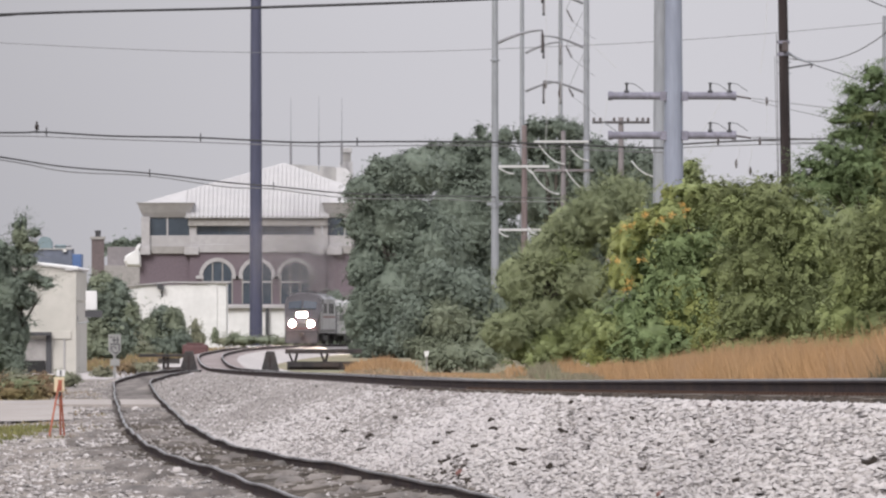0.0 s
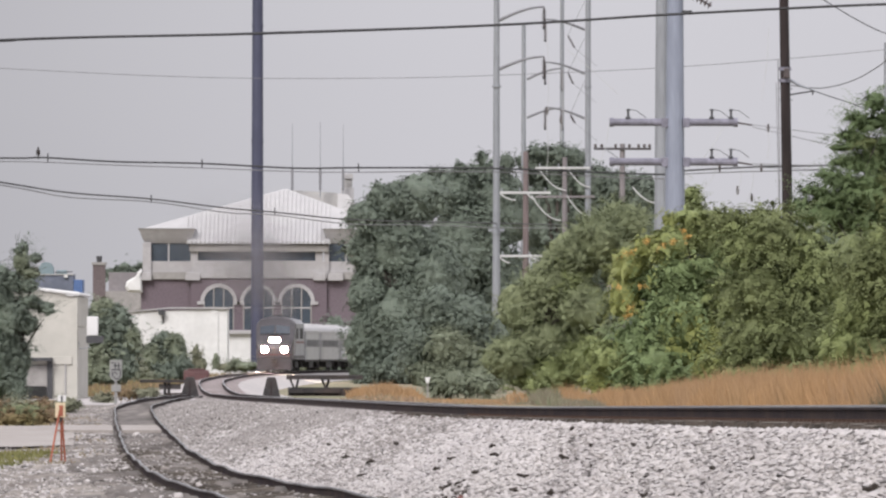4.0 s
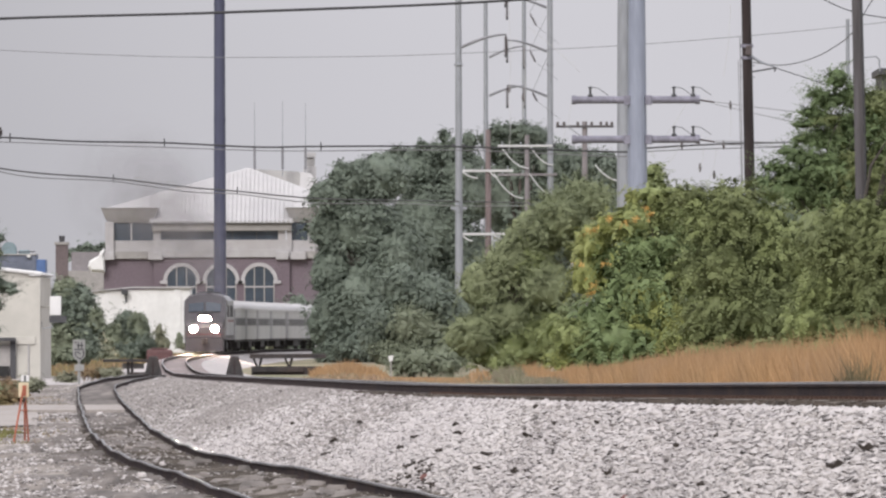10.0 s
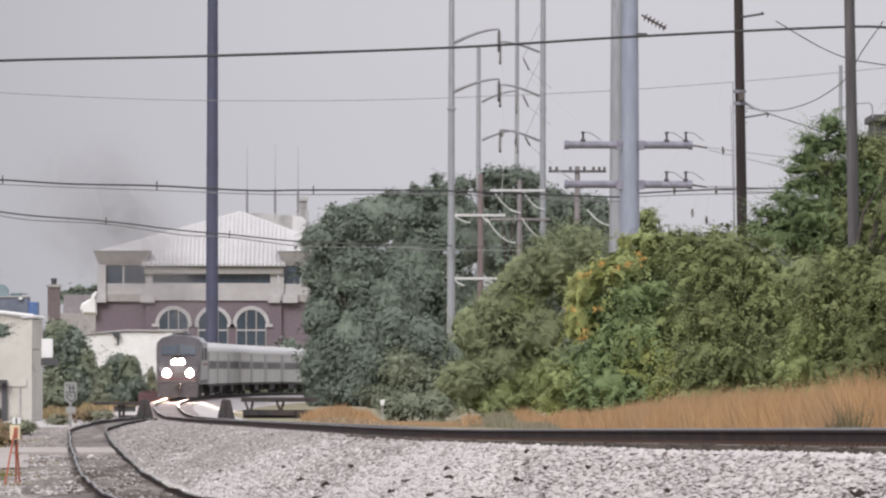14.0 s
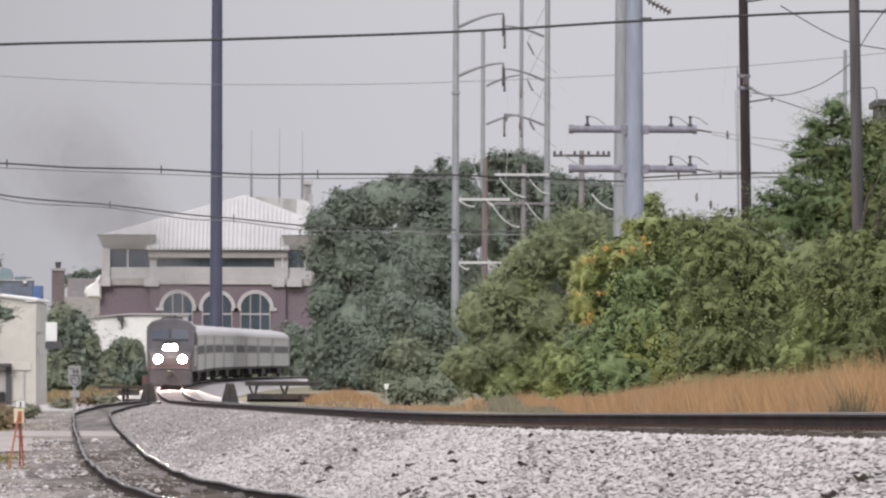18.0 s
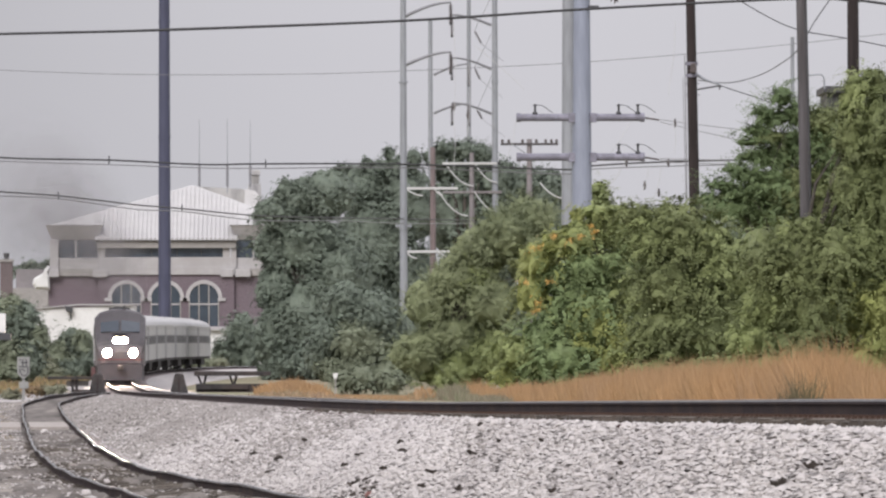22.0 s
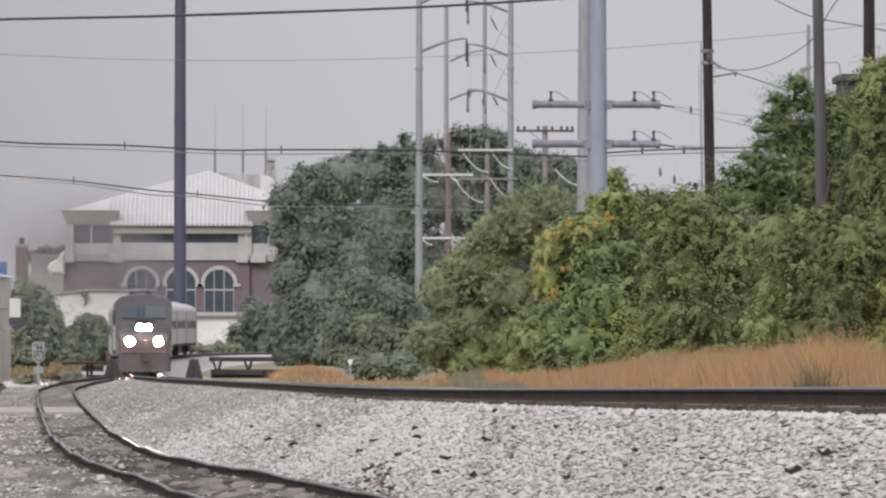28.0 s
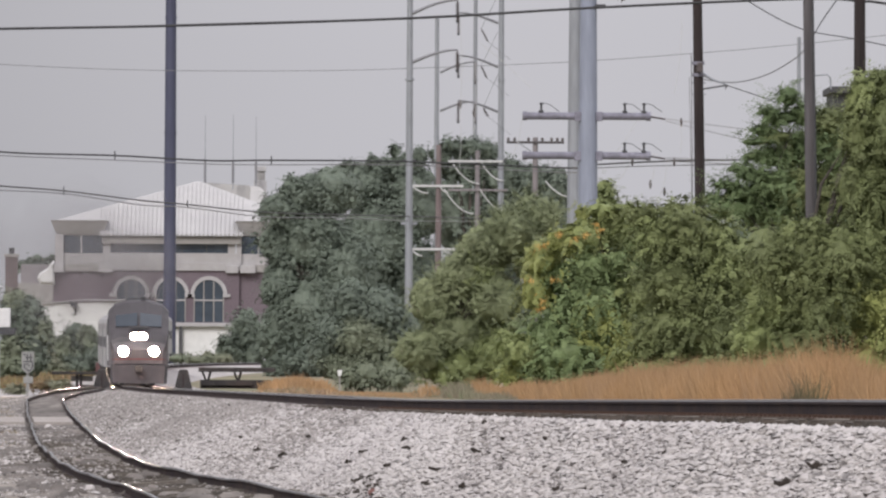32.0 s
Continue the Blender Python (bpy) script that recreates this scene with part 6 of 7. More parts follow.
# ---- plants ----
def lobes_to_leaves(lobes, count, size, rng, droop=0.25, per=7, reach=2.6, slim=0.24):
    """Leafy sprays on the shells of overlapping lobes (x, y, z, rx, ry, rz): each twig carries a row of paired blades."""
    core = np.array(lobes, float)
    subs = []
    for l in core:
        subs.append(np.concatenate([l[:3], l[3:] * 0.88]))
        # boughs stand out of the mass
        r = math.sqrt(l[3] * l[5])
        for _ in range(10):
            d = rng.normal(size=3)
            d[1] -= 0.4
            d /= np.linalg.norm(d)
            subs.append(np.concatenate([l[:3] + d * l[3:] * rng.uniform(0.45, 0.85), r * rng.uniform(0.22, 0.48) * np.array([1.15, 1.1, 0.8]) * rng.uniform(0.75, 1.3, 3)]))
    L = np.array(subs)
    area = (L[:, 3] * (L[:, 4] + L[:, 5])) ** 0.85
    area[::11] *= 0.8
    twigs = max(4, count // per)
    pick = rng.choice(len(L), twigs, p=area / area.sum())
    d = rng.normal(size=(twigs, 3))
    d[:, 2] += 0.25
    d /= np.linalg.norm(d, axis=1)[:, None]
    c = L[pick, :3] + d * L[pick, 3:6]
    # the surface billows unevenly, in tufts about ten leaves across and smaller
    swell, lean = np.zeros(twigs), np.zeros((twigs, 3))
    for wave, tall in ((11.0, 1.0), (11.0, 1.0), (7.0, 0.7), (7.0, 0.7), (4.5, 0.45), (4.5, 0.45), (16.0, 1.2)):
        for _ in range(2):
            w = rng.normal(size=3) * np.array([1.0, 1.0, 1.35])
            w *= 6.28319 / (wave * size * np.linalg.norm(w))
            turn = c @ w + rng.uniform(0, 6.28)
            swell += tall * np.sin(turn)
            lean += (tall * np.cos(turn))[:, None] * w
    c = c + d * (swell * size * 0.32 - size * 1.7 * rng.random(twigs) ** 1.5 + size * 5 * rng.random(twigs) * (rng.random(twigs) < 0.12))[:, None]
    d = d - lean * size * 0.26
    d /= np.linalg.norm(d, axis=1)[:, None]
    out = d + rng.normal(scale=0.5, size=(twigs, 3))
    out[:, 2] += 0.25
    out /= np.linalg.norm(out, axis=1)[:, None]
    step = np.arange(per) / (per - 1)
    length = size * reach * rng.uniform(0.6, 1.4, twigs) * np.where(rng.random(twigs) < 0.4, 1.0, 0.45)
    pos = c[:, None] + out[:, None] * (length[:, None] * step[None])[..., None]
    pos[..., 2] -= droop * 1.6 * length[:, None] * step[None] ** 2
    pos = pos.reshape(-1, 3)
    n = len(pos)
    o = np.repeat(out, per, 0)
    # the blades of one frond lie nearly in one plane, turned outwards and to the light
    nrm = d * 0.9 + rng.normal(scale=0.16, size=(twigs, 3))
    nrm[:, 2] += 0.6
    nrm = np.repeat(nrm, per, 0) + rng.normal(scale=0.1, size=(n, 3))
    nrm /= np.linalg.norm(nrm, axis=1)[:, None]
    side = np.cross(o, nrm)
    side /= np.linalg.norm(side, axis=1)[:, None] + 1e-6
    lead = o * 0.55 + side * np.tile(np.where(np.arange(per) % 2, 1.0, -1.0), twigs)[:, None] + rng.normal(scale=0.12, size=(n, 3))
    lead[:, 2] -= droop * 0.6
    lead /= np.linalg.norm(lead, axis=1)[:, None]
    wide = np.cross(lead, nrm)
    wide /= np.linalg.norm(wide, axis=1)[:, None] + 1e-6
    # leaflets shorten towards the frond's tip
    s = (size * rng.uniform(0.75, 1.2, n) * np.tile(1.15 - 0.6 * step ** 2, twigs))[:, None]
    v = np.stack([pos, pos + lead * s * 0.45 + wide * s * slim, pos + lead * s - nrm * s * 0.12, pos + lead * s * 0.45 - wide * s * slim], 1)
    # a frond is softly domed: its blades share the clump's normal
    soft = d * 0.75 + rng.normal(scale=0.12, size=(twigs, 3))
    soft[:, 2] += 0.6
    soft /= np.linalg.norm(soft, axis=1)[:, None]
    return v.reshape(-1, 3), np.arange(n * 4).reshape(-1, 4), np.repeat(soft, per * 4, 0)


def limbs(bm, base, lobes, r, rng):
    """Trunk and boughs that reach into the lobes."""
    base = Vector(base)
    mid = sum((Vector(l[:3]) for l in lobes), Vector()) / len(lobes)
    fork = base + Vector((0, 0, max(0.4, (mid.z - base.z) * 0.45)))
    tube(bm, [base, base + (fork - base) * 0.5 + Vector((0.1 * r, 0, 0)), fork], [r, r * 0.8, r * 0.7], 8)
    for l in lobes:
        p = Vector(l[:3])
        m = fork + (p - fork) * 0.5 + Vector((rng.normal() * 0.2, 0, 0.15 * (p - fork).length))
        p = fork + (p - fork) * 0.8
        tube(bm, [fork, m, p], [r * 0.5, r * 0.32, r * 0.1], 6)


def plant(name, u, foot, k, marks, leaf, size, count, label, category, trunk=0.2, seed=1, group="", depth=0.8, mats=None, droop=0.25, per=7, reach=2.6, slim=0.24):
    """A tree or shrub. marks: lobes as (u, v, half width, half height[, depth offset]) in survey marks."""
    rng = np.random.default_rng(seed)
    size, reach, count, slim = size * 0.6, reach * 1.5, int(count * 1.9), slim * 1.5
    base = spot(u, foot, k)
    base.z = ground_z(base.x, base.y) - 0.05
    ob = empty(name, base, label, category, group)
    lobes, kinds = [], []
    sets = mats or [(leaf, 1.0)]
    share = np.array([q for _, q in sets], float)
    top = min(m[1] - m[3] for m in marks)
    for m in marks:
        p = spot(m[0], m[1], k)
        rx, rz = m[2] / k, m[3] / k
        # the mass leans back: higher boughs stand farther from the track
        rise = (foot - m[1]) / max(1.0, foot - top)
        off = rng.uniform(-0.5, 0.5) * rx + (rise - 0.5) * 1.6 * rx
        lobes.append((p.x - base.x, off, p.z - base.z, rx, rx * depth, rz))
        kinds.append(m[4] if len(m) > 4 else sets[int(rng.choice(len(sets), p=share / share.sum()))][0])
    bm = bmesh.new()
    limbs(bm, (0, 0, 0), lobes, trunk, rng)
    part("trunk", bm, BARK, ob)
    whole = sum((l[3] * l[5]) ** 0.9 for l in lobes)
    for mt in dict.fromkeys(kinds):
        own = [l for l, q in zip(lobes, kinds) if q is mt]
        n = int(count * sum((l[3] * l[5]) ** 0.9 for l in own) / whole)
        co, q, nm = lobes_to_leaves(own, n, size, rng, droop, per, reach, slim)
        array_mesh("crown", co, q, mt, ob, nm)
        # a second rank of boughs behind closes the gaps
        co, q = inner_mass(own + [(l[0], l[1] + l[3] * 1.5, l[2], l[3] * 1.3, l[4] * 0.8, l[5] * 1.2) for l in own], rng, 0.67)
        array_mesh("inner_foliage", co, q, mt, ob)
    return ob


def inner_mass(lobes, rng, core=0.67):
    """Dense inner foliage of each bough: a crumpled closed shell well inside the leaves."""
    n, rows = 30, 17
    a, c = np.meshgrid(np.pi * np.arange(rows) / (rows - 1), 2 * np.pi * np.arange(n) / n, indexing="ij")
    way = np.stack([np.sin(a) * np.cos(c), np.sin(a) * np.sin(c), np.cos(a)], -1).reshape(-1, 3)
    i, j = np.meshgrid(np.arange(rows - 1), np.arange(n), indexing="ij")
    e = (j + 1) % n
    quad = np.stack([i * n + j, i * n + e, (i + 1) * n + e, (i + 1) * n + j], -1).reshape(-1, 4)
    co, faces = [], []
    for x, y, z, rx, ry, rz in lobes:
        seed = float(rng.uniform(0, 50))
        w = np.array([core + 0.16 * noise.noise(Vector(d) * 1.7 + Vector((seed, 0, 0))) + 0.1 * noise.noise(Vector(d) * 6 + Vector((0, seed, 0))) for d in way])
        w += rng.uniform(-0.07, 0.07, len(w))
        co.append(np.array([x, y, z]) + way * w[:, None] * np.array([rx, ry, rz]))
        faces.append(quad + len(way) * (len(co) - 1))
    return np.concatenate(co), np.concatenate(faces)


def build_plants():
    big = "large dark green broadleaf tree with a dense uneven crown"
    # crowns in LEAF_FAR and LEAF_HAZE carry distance haze in their leaf colour
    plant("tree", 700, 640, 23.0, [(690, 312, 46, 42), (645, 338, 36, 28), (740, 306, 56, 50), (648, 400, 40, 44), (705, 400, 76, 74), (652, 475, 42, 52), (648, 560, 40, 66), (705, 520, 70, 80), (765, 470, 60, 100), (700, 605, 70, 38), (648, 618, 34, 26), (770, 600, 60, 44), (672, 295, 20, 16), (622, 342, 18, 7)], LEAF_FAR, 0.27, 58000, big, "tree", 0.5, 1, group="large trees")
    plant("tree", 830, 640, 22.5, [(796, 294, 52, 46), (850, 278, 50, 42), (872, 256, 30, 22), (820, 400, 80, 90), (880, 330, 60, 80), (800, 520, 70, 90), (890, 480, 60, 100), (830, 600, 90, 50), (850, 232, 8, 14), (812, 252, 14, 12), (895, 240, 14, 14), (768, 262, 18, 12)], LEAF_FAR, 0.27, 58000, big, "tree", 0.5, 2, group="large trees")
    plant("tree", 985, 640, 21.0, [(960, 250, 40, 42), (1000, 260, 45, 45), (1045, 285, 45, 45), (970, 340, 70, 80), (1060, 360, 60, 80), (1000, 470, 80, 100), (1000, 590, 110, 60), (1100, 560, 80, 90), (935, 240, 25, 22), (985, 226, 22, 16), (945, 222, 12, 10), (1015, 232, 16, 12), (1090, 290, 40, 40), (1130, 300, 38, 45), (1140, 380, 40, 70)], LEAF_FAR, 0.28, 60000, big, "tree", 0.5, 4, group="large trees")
    plant("tree", 1220, 640, 30.0, [(1222, 300, 18, 20), (1215, 335, 20, 30), (1232, 330, 14, 20)], LEAF_MID, 0.3, 2600, "slender green sapling behind the grey pole", "tree", 0.12, 5)
    plant("far_shrub", 430, 617, 19.0, [(430, 603, 30, 9), (470, 603, 26, 8), (400, 604, 24, 8), (380, 594, 7, 16), (415, 598, 12, 10), (505, 606, 26, 9), (542, 604, 26, 10), (520, 598, 10, 9)], LEAF_DULL, 0.24, 4000, "low dusty shrubs, partly haze-greyed, in front of the hall", "shrub", 0.1, 6, mats=[(LEAF_HAZE, 0.5), (LEAF_DULL, 0.5)])
    plant("far_shrub", 575, 620, 17.5, [(560, 590, 26, 28), (590, 560, 28, 50), (600, 600, 20, 26)], LEAF_FAR, 0.35, 6000, "dark round shrub beside the large trees", "shrub", 0.15, 7)
    # two mostly hidden belts, added so that no sky shows through the bushes
    plant("tree", 1300, 640, 20.0, [(1200, 420, 40, 60), (1250, 385, 42, 46), (1300, 376, 44, 36), (1350, 380, 44, 36), (1400, 378, 44, 40), (1240, 500, 60, 80), (1330, 490, 70, 80), (1220, 600, 70, 60), (1320, 600, 80, 60), (1410, 480, 60, 90), (1420, 600, 70, 60)], LEAF_FAR, 0.4, 10000, "added backing belt of trees, haze-paled, behind the bank", "tree", 0.4, 50, group="large trees")
    plant("tree", 1580, 640, 20.0, [(1480, 400, 60, 60), (1560, 390, 60, 60), (1640, 380, 60, 60), (1720, 360, 60, 70), (1500, 520, 80, 90), (1600, 510, 80, 90), (1700, 500, 80, 90), (1540, 610, 100, 60), (1660, 610, 100, 60)], LEAF_FAR, 0.4, 6000, "added backing belt of trees, haze-paled, behind the bank", "tree", 0.4, 51, group="large trees")
    # left side
    plant("tree", 30, 675, 36.0, [(34, 420, 16, 22), (50, 438, 18, 12), (20, 452, 24, 20), (40, 462, 26, 14), (14, 520, 34, 40), (-14, 480, 34, 70), (50, 490, 24, 14), (72, 496, 22, 8), (84, 506, 14, 6), (36, 530, 30, 24), (22, 590, 28, 55), (-8, 600, 36, 70), (24, 640, 24, 36), (42, 393, 6, 12), (60, 412, 12, 8), (30, 398, 8, 8)], LEAF_MID, 0.17, 17000, "dark green tree leaning over the cream warehouse", "tree", 0.16, 8, mats=[(LEAF_FAR, 0.75), (LEAF_HAZE, 0.25)], per=11, reach=5.0, slim=0.2, droop=0.15)
    plant("shrub", 190, 662, 27.0, [(178, 505, 26, 24), (202, 518, 26, 28), (185, 545, 30, 40), (200, 560, 34, 50), (232, 560, 16, 30), (175, 600, 40, 50), (215, 600, 22, 45), (160, 530, 12, 30)], LEAF_FAR, 0.3, 9000, "dark green shrubs beside the warehouse", "shrub", 0.15, 9, mats=[(LEAF_HAZE, 0.6), (LEAF_FAR, 0.4)])
    plant("shrub", 290, 640, 24.0, [(285, 570, 26, 32), (305, 575, 26, 36), (265, 590, 25, 30), (320, 605, 22, 25), (290, 615, 40, 22)], LEAF_FAR, 0.28, 8000, "rounded blue-green shrub before the white shed", "shrub", 0.12, 10, mats=[(LEAF_HAZE, 0.2), (LEAF_FAR, 0.8)])
    plant("shrub", 235, 640, 24.5, [(235, 600, 16, 38), (225, 615, 18, 26), (250, 620, 18, 22)], LEAF_DULL, 0.28, 2500, "dusty greyish shrub beside the white shed", "shrub", 0.12, 11)
    plant("shrub", 345, 625, 22.0, [(345, 590, 8, 30), (352, 600, 14, 16), (335, 605, 10, 14)], LEAF_DULL, 0.2, 1300, "thin spiky dry bush", "shrub", 0.06, 12)
    plant("weeds", 30, 700, 42.0, [(25, 678, 40, 18), (70, 676, 40, 16), (115, 672, 28, 15), (-10, 680, 30, 18)], TANWEED, 0.12, 5000, "brownish weeds at the foot of the warehouse", "weeds", 0.04, 13, mats=[(TANWEED, 0.5), (LEAF_DULL, 0.5)])
    plant("weeds", 40, 712, 49.0, [(-20, 696, 40, 18), (20, 697, 36, 17), (58, 695, 30, 16), (92, 690, 22, 14), (40, 684, 40, 14)], TANWEED, 0.12, 7000, "brown and green weeds along the lane's edge", "weeds", 0.04, 15, mats=[(TANWEED, 0.4), (LEAF_DULL, 0.4), (LEAF_OLIVE, 0.2)])
    plant("far_trees", 215, 600, 11.0, [(204, 432, 10, 6), (218, 428, 12, 9), (236, 431, 12, 7), (250, 426, 10, 8), (190, 438, 12, 8), (225, 445, 44, 14)], LEAF_FAR, 0.6, 1500, "hazy far treetops behind the hall", "tree", 0.3, 16)
    plant("weeds", 240, 660, 34.0, [(225, 651, 24, 8), (255, 650, 26, 8), (180, 660, 20, 8)], LEAF_DULL, 0.14, 4000, "dry weeds beside the siding", "weeds", 0.04, 14, mats=[(TANWEED, 0.5), (LEAF_DULL, 0.5)])
    # the overgrown bank beyond the main line, from far to near
    thick = "dense overgrown green bushes on the railway bank"
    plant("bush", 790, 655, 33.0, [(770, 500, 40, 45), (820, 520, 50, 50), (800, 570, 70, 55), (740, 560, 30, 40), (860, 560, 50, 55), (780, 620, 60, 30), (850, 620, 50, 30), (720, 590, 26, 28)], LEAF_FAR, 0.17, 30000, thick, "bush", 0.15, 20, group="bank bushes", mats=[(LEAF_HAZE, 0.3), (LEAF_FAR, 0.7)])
    H, M = LEAF_OLIVE, LEAF_MID
    plant("bush", 940, 660, 37.0, [(920, 500, 45, 50, H), (970, 460, 50, 55, H), (1010, 410, 50, 55, H), (1060, 380, 60, 55, H), (1100, 350, 50, 45, H), (960, 560, 60, 55, H), (1030, 500, 60, 60, H), (900, 590, 50, 45, H), (960, 620, 70, 35, M), (1040, 590, 60, 50, M), (1110, 420, 50, 60, H), (1000, 450, 30, 44, M)], LEAF_MID, 0.15, 50000, thick, "bush", 0.15, 21, group="bank bushes", per=13, reach=6.0, slim=0.22, droop=0.1)
    Y, B, G = LEAF_LIT, LEAF_BLUE, LEAF_MID
    lob = [(1112, 425, 34, 36, Y), (1150, 395, 34, 30, Y), (1190, 385, 40, 36, G), (1235, 370, 46, 36, G), (1262, 345, 38, 24, G), (1296, 395, 46, 50, B), (1105, 480, 32, 44, Y), (1150, 455, 40, 34, B), (1200, 440, 44, 36, B), (1250, 440, 40, 40, B)]
    lob += [(1160, 520, 44, 40, B), (1290, 480, 44, 44, G), (1120, 560, 40, 40, B), (1215, 520, 46, 40, Y), (1265, 560, 46, 44, Y), (1190, 585, 46, 38, Y), (1240, 615, 50, 34, Y), (1075, 590, 40, 36, G), (1060, 630, 26, 22, Y), (1130, 620, 46, 32, B), (1200, 640, 46, 24, G), (1280, 625, 46, 32, G), (1220, 336, 34, 14, G), (1185, 342, 16, 14, Y), (1195, 530, 70, 100, B), (1150, 600, 60, 50, B)]
    vine = plant("bush", 1190, 662, 45.0, lob, LEAF_LIT, 0.23, 29000, "vine-covered bush with yellow-green leaves and orange flower heads", "bush", 0.15, 22, group="bank bushes", per=15, reach=5.4, slim=0.2, droop=0.5, mats=[(LEAF_LIT, 0.30), (LEAF_BLUE, 0.40), (LEAF_MID, 0.30)])
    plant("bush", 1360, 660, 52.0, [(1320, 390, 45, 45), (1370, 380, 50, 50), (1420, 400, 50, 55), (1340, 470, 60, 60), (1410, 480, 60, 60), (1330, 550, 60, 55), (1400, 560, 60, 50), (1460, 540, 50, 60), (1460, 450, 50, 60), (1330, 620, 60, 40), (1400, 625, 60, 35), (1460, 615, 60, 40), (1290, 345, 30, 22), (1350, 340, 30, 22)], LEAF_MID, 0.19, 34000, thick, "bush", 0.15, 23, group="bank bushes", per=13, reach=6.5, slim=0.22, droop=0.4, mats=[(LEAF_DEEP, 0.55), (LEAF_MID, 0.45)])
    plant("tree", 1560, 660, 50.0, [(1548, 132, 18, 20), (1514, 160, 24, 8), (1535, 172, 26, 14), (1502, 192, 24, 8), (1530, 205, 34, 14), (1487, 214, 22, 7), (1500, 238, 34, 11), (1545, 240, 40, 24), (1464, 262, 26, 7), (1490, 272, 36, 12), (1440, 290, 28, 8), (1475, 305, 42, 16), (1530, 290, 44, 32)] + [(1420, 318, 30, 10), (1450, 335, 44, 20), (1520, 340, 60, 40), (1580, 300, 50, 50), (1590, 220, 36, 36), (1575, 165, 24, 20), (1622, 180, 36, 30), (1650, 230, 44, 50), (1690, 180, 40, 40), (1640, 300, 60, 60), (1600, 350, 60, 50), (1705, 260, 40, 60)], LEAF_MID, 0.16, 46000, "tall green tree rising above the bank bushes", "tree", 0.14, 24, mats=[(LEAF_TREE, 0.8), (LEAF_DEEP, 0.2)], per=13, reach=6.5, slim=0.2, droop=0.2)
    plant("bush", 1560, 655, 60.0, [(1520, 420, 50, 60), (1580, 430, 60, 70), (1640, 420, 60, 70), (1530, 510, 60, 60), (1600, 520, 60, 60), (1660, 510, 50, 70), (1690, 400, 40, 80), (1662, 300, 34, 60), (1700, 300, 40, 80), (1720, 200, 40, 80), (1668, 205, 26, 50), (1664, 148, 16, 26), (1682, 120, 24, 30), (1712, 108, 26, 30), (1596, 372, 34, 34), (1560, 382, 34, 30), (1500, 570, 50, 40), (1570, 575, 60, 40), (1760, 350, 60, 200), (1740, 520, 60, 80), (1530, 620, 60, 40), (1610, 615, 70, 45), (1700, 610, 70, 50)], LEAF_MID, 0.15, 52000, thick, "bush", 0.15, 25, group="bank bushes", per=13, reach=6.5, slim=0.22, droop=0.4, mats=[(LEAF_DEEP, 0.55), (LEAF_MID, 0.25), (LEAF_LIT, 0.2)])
    for i, (u, v, w) in enumerate(((938, 640, 8), (1092, 646, 9), (1150, 648, 8), (1345, 640, 10))):
        plant("weeds", u, 668, 50.0, [(u, v, w, 16), (u + 5, v + 8, w, 10)], LEAF_MID, 0.1, 500, "green weeds growing up through the dry grass", "weeds", 0.03, 40 + i, group="weed tufts")
    plant("bush", 795, 656, 38.5, [(772, 634, 22, 20), (800, 632, 26, 22), (830, 636, 24, 18), (858, 640, 22, 14)], LEAF_HAZE, 0.16, 5000, "low blue-green bush at the foot of the bank", "bush", 0.08, 27, group="bank bushes")
    # flower heads on the vine
    for u, v in ((1142, 381), (1105, 401), (1118, 398), (1190, 382), (1208, 362), (1215, 372), (1093, 462), (1134, 460), (1116, 498), (1108, 512), (1170, 388), (1280, 358)):
        rng = np.random.default_rng(int(u))
        c = spot(u, v, 46.5)
        co, q, nm = lobes_to_leaves([(0, 0, 0, 0.10, 0.1, 0.09), (0.09, 0, 0.04, 0.06, 0.06, 0.05), (-0.08, 0, -0.04, 0.06, 0.06, 0.05)], 110, 0.07, rng)
        ob = array_mesh("flower_head", co, q, FLOWER, vine, nm)
        ob.location = c - vine.location
        tagged(ob, "orange trumpet-vine flower cluster", kind="stuff")


build_plants()


def blades(name, label, category, mat, n, place, h0, h1, w, seed, lean=0.25):
    """Upright grass blades: place(rng, n) gives x, y; roots on the ground."""
    rng = np.random.default_rng(seed)
    x, y, scale = place(rng, n)
    z = np.array([ground_z(float(a), float(b)) for a, b in zip(x, y)])
    h = (h0 + (h1 - h0) * rng.random(n) ** 2.3) * scale
    root = np.stack([x, y, z - 0.03], 1)
    tip = root + np.stack([rng.normal(0, lean, n) * h, rng.normal(0, lean, n) * h, h], 1)
    wv = np.stack([np.full(n, w) * rng.uniform(0.5, 1.5, n), np.zeros(n), np.zeros(n)], 1)
    mid = root * 0.45 + tip * 0.55 + np.stack([rng.normal(0, 0.03, n), np.zeros(n), np.zeros(n)], 1)
    co = np.stack([root - wv, root + wv, mid + wv * 0.8, tip, mid - wv * 0.8], 1).reshape(-1, 3)
    ob = array_mesh(name, co, np.arange(n * 5).reshape(-1, 5), mat)
    return tagged(ob, label, category, kind="stuff")


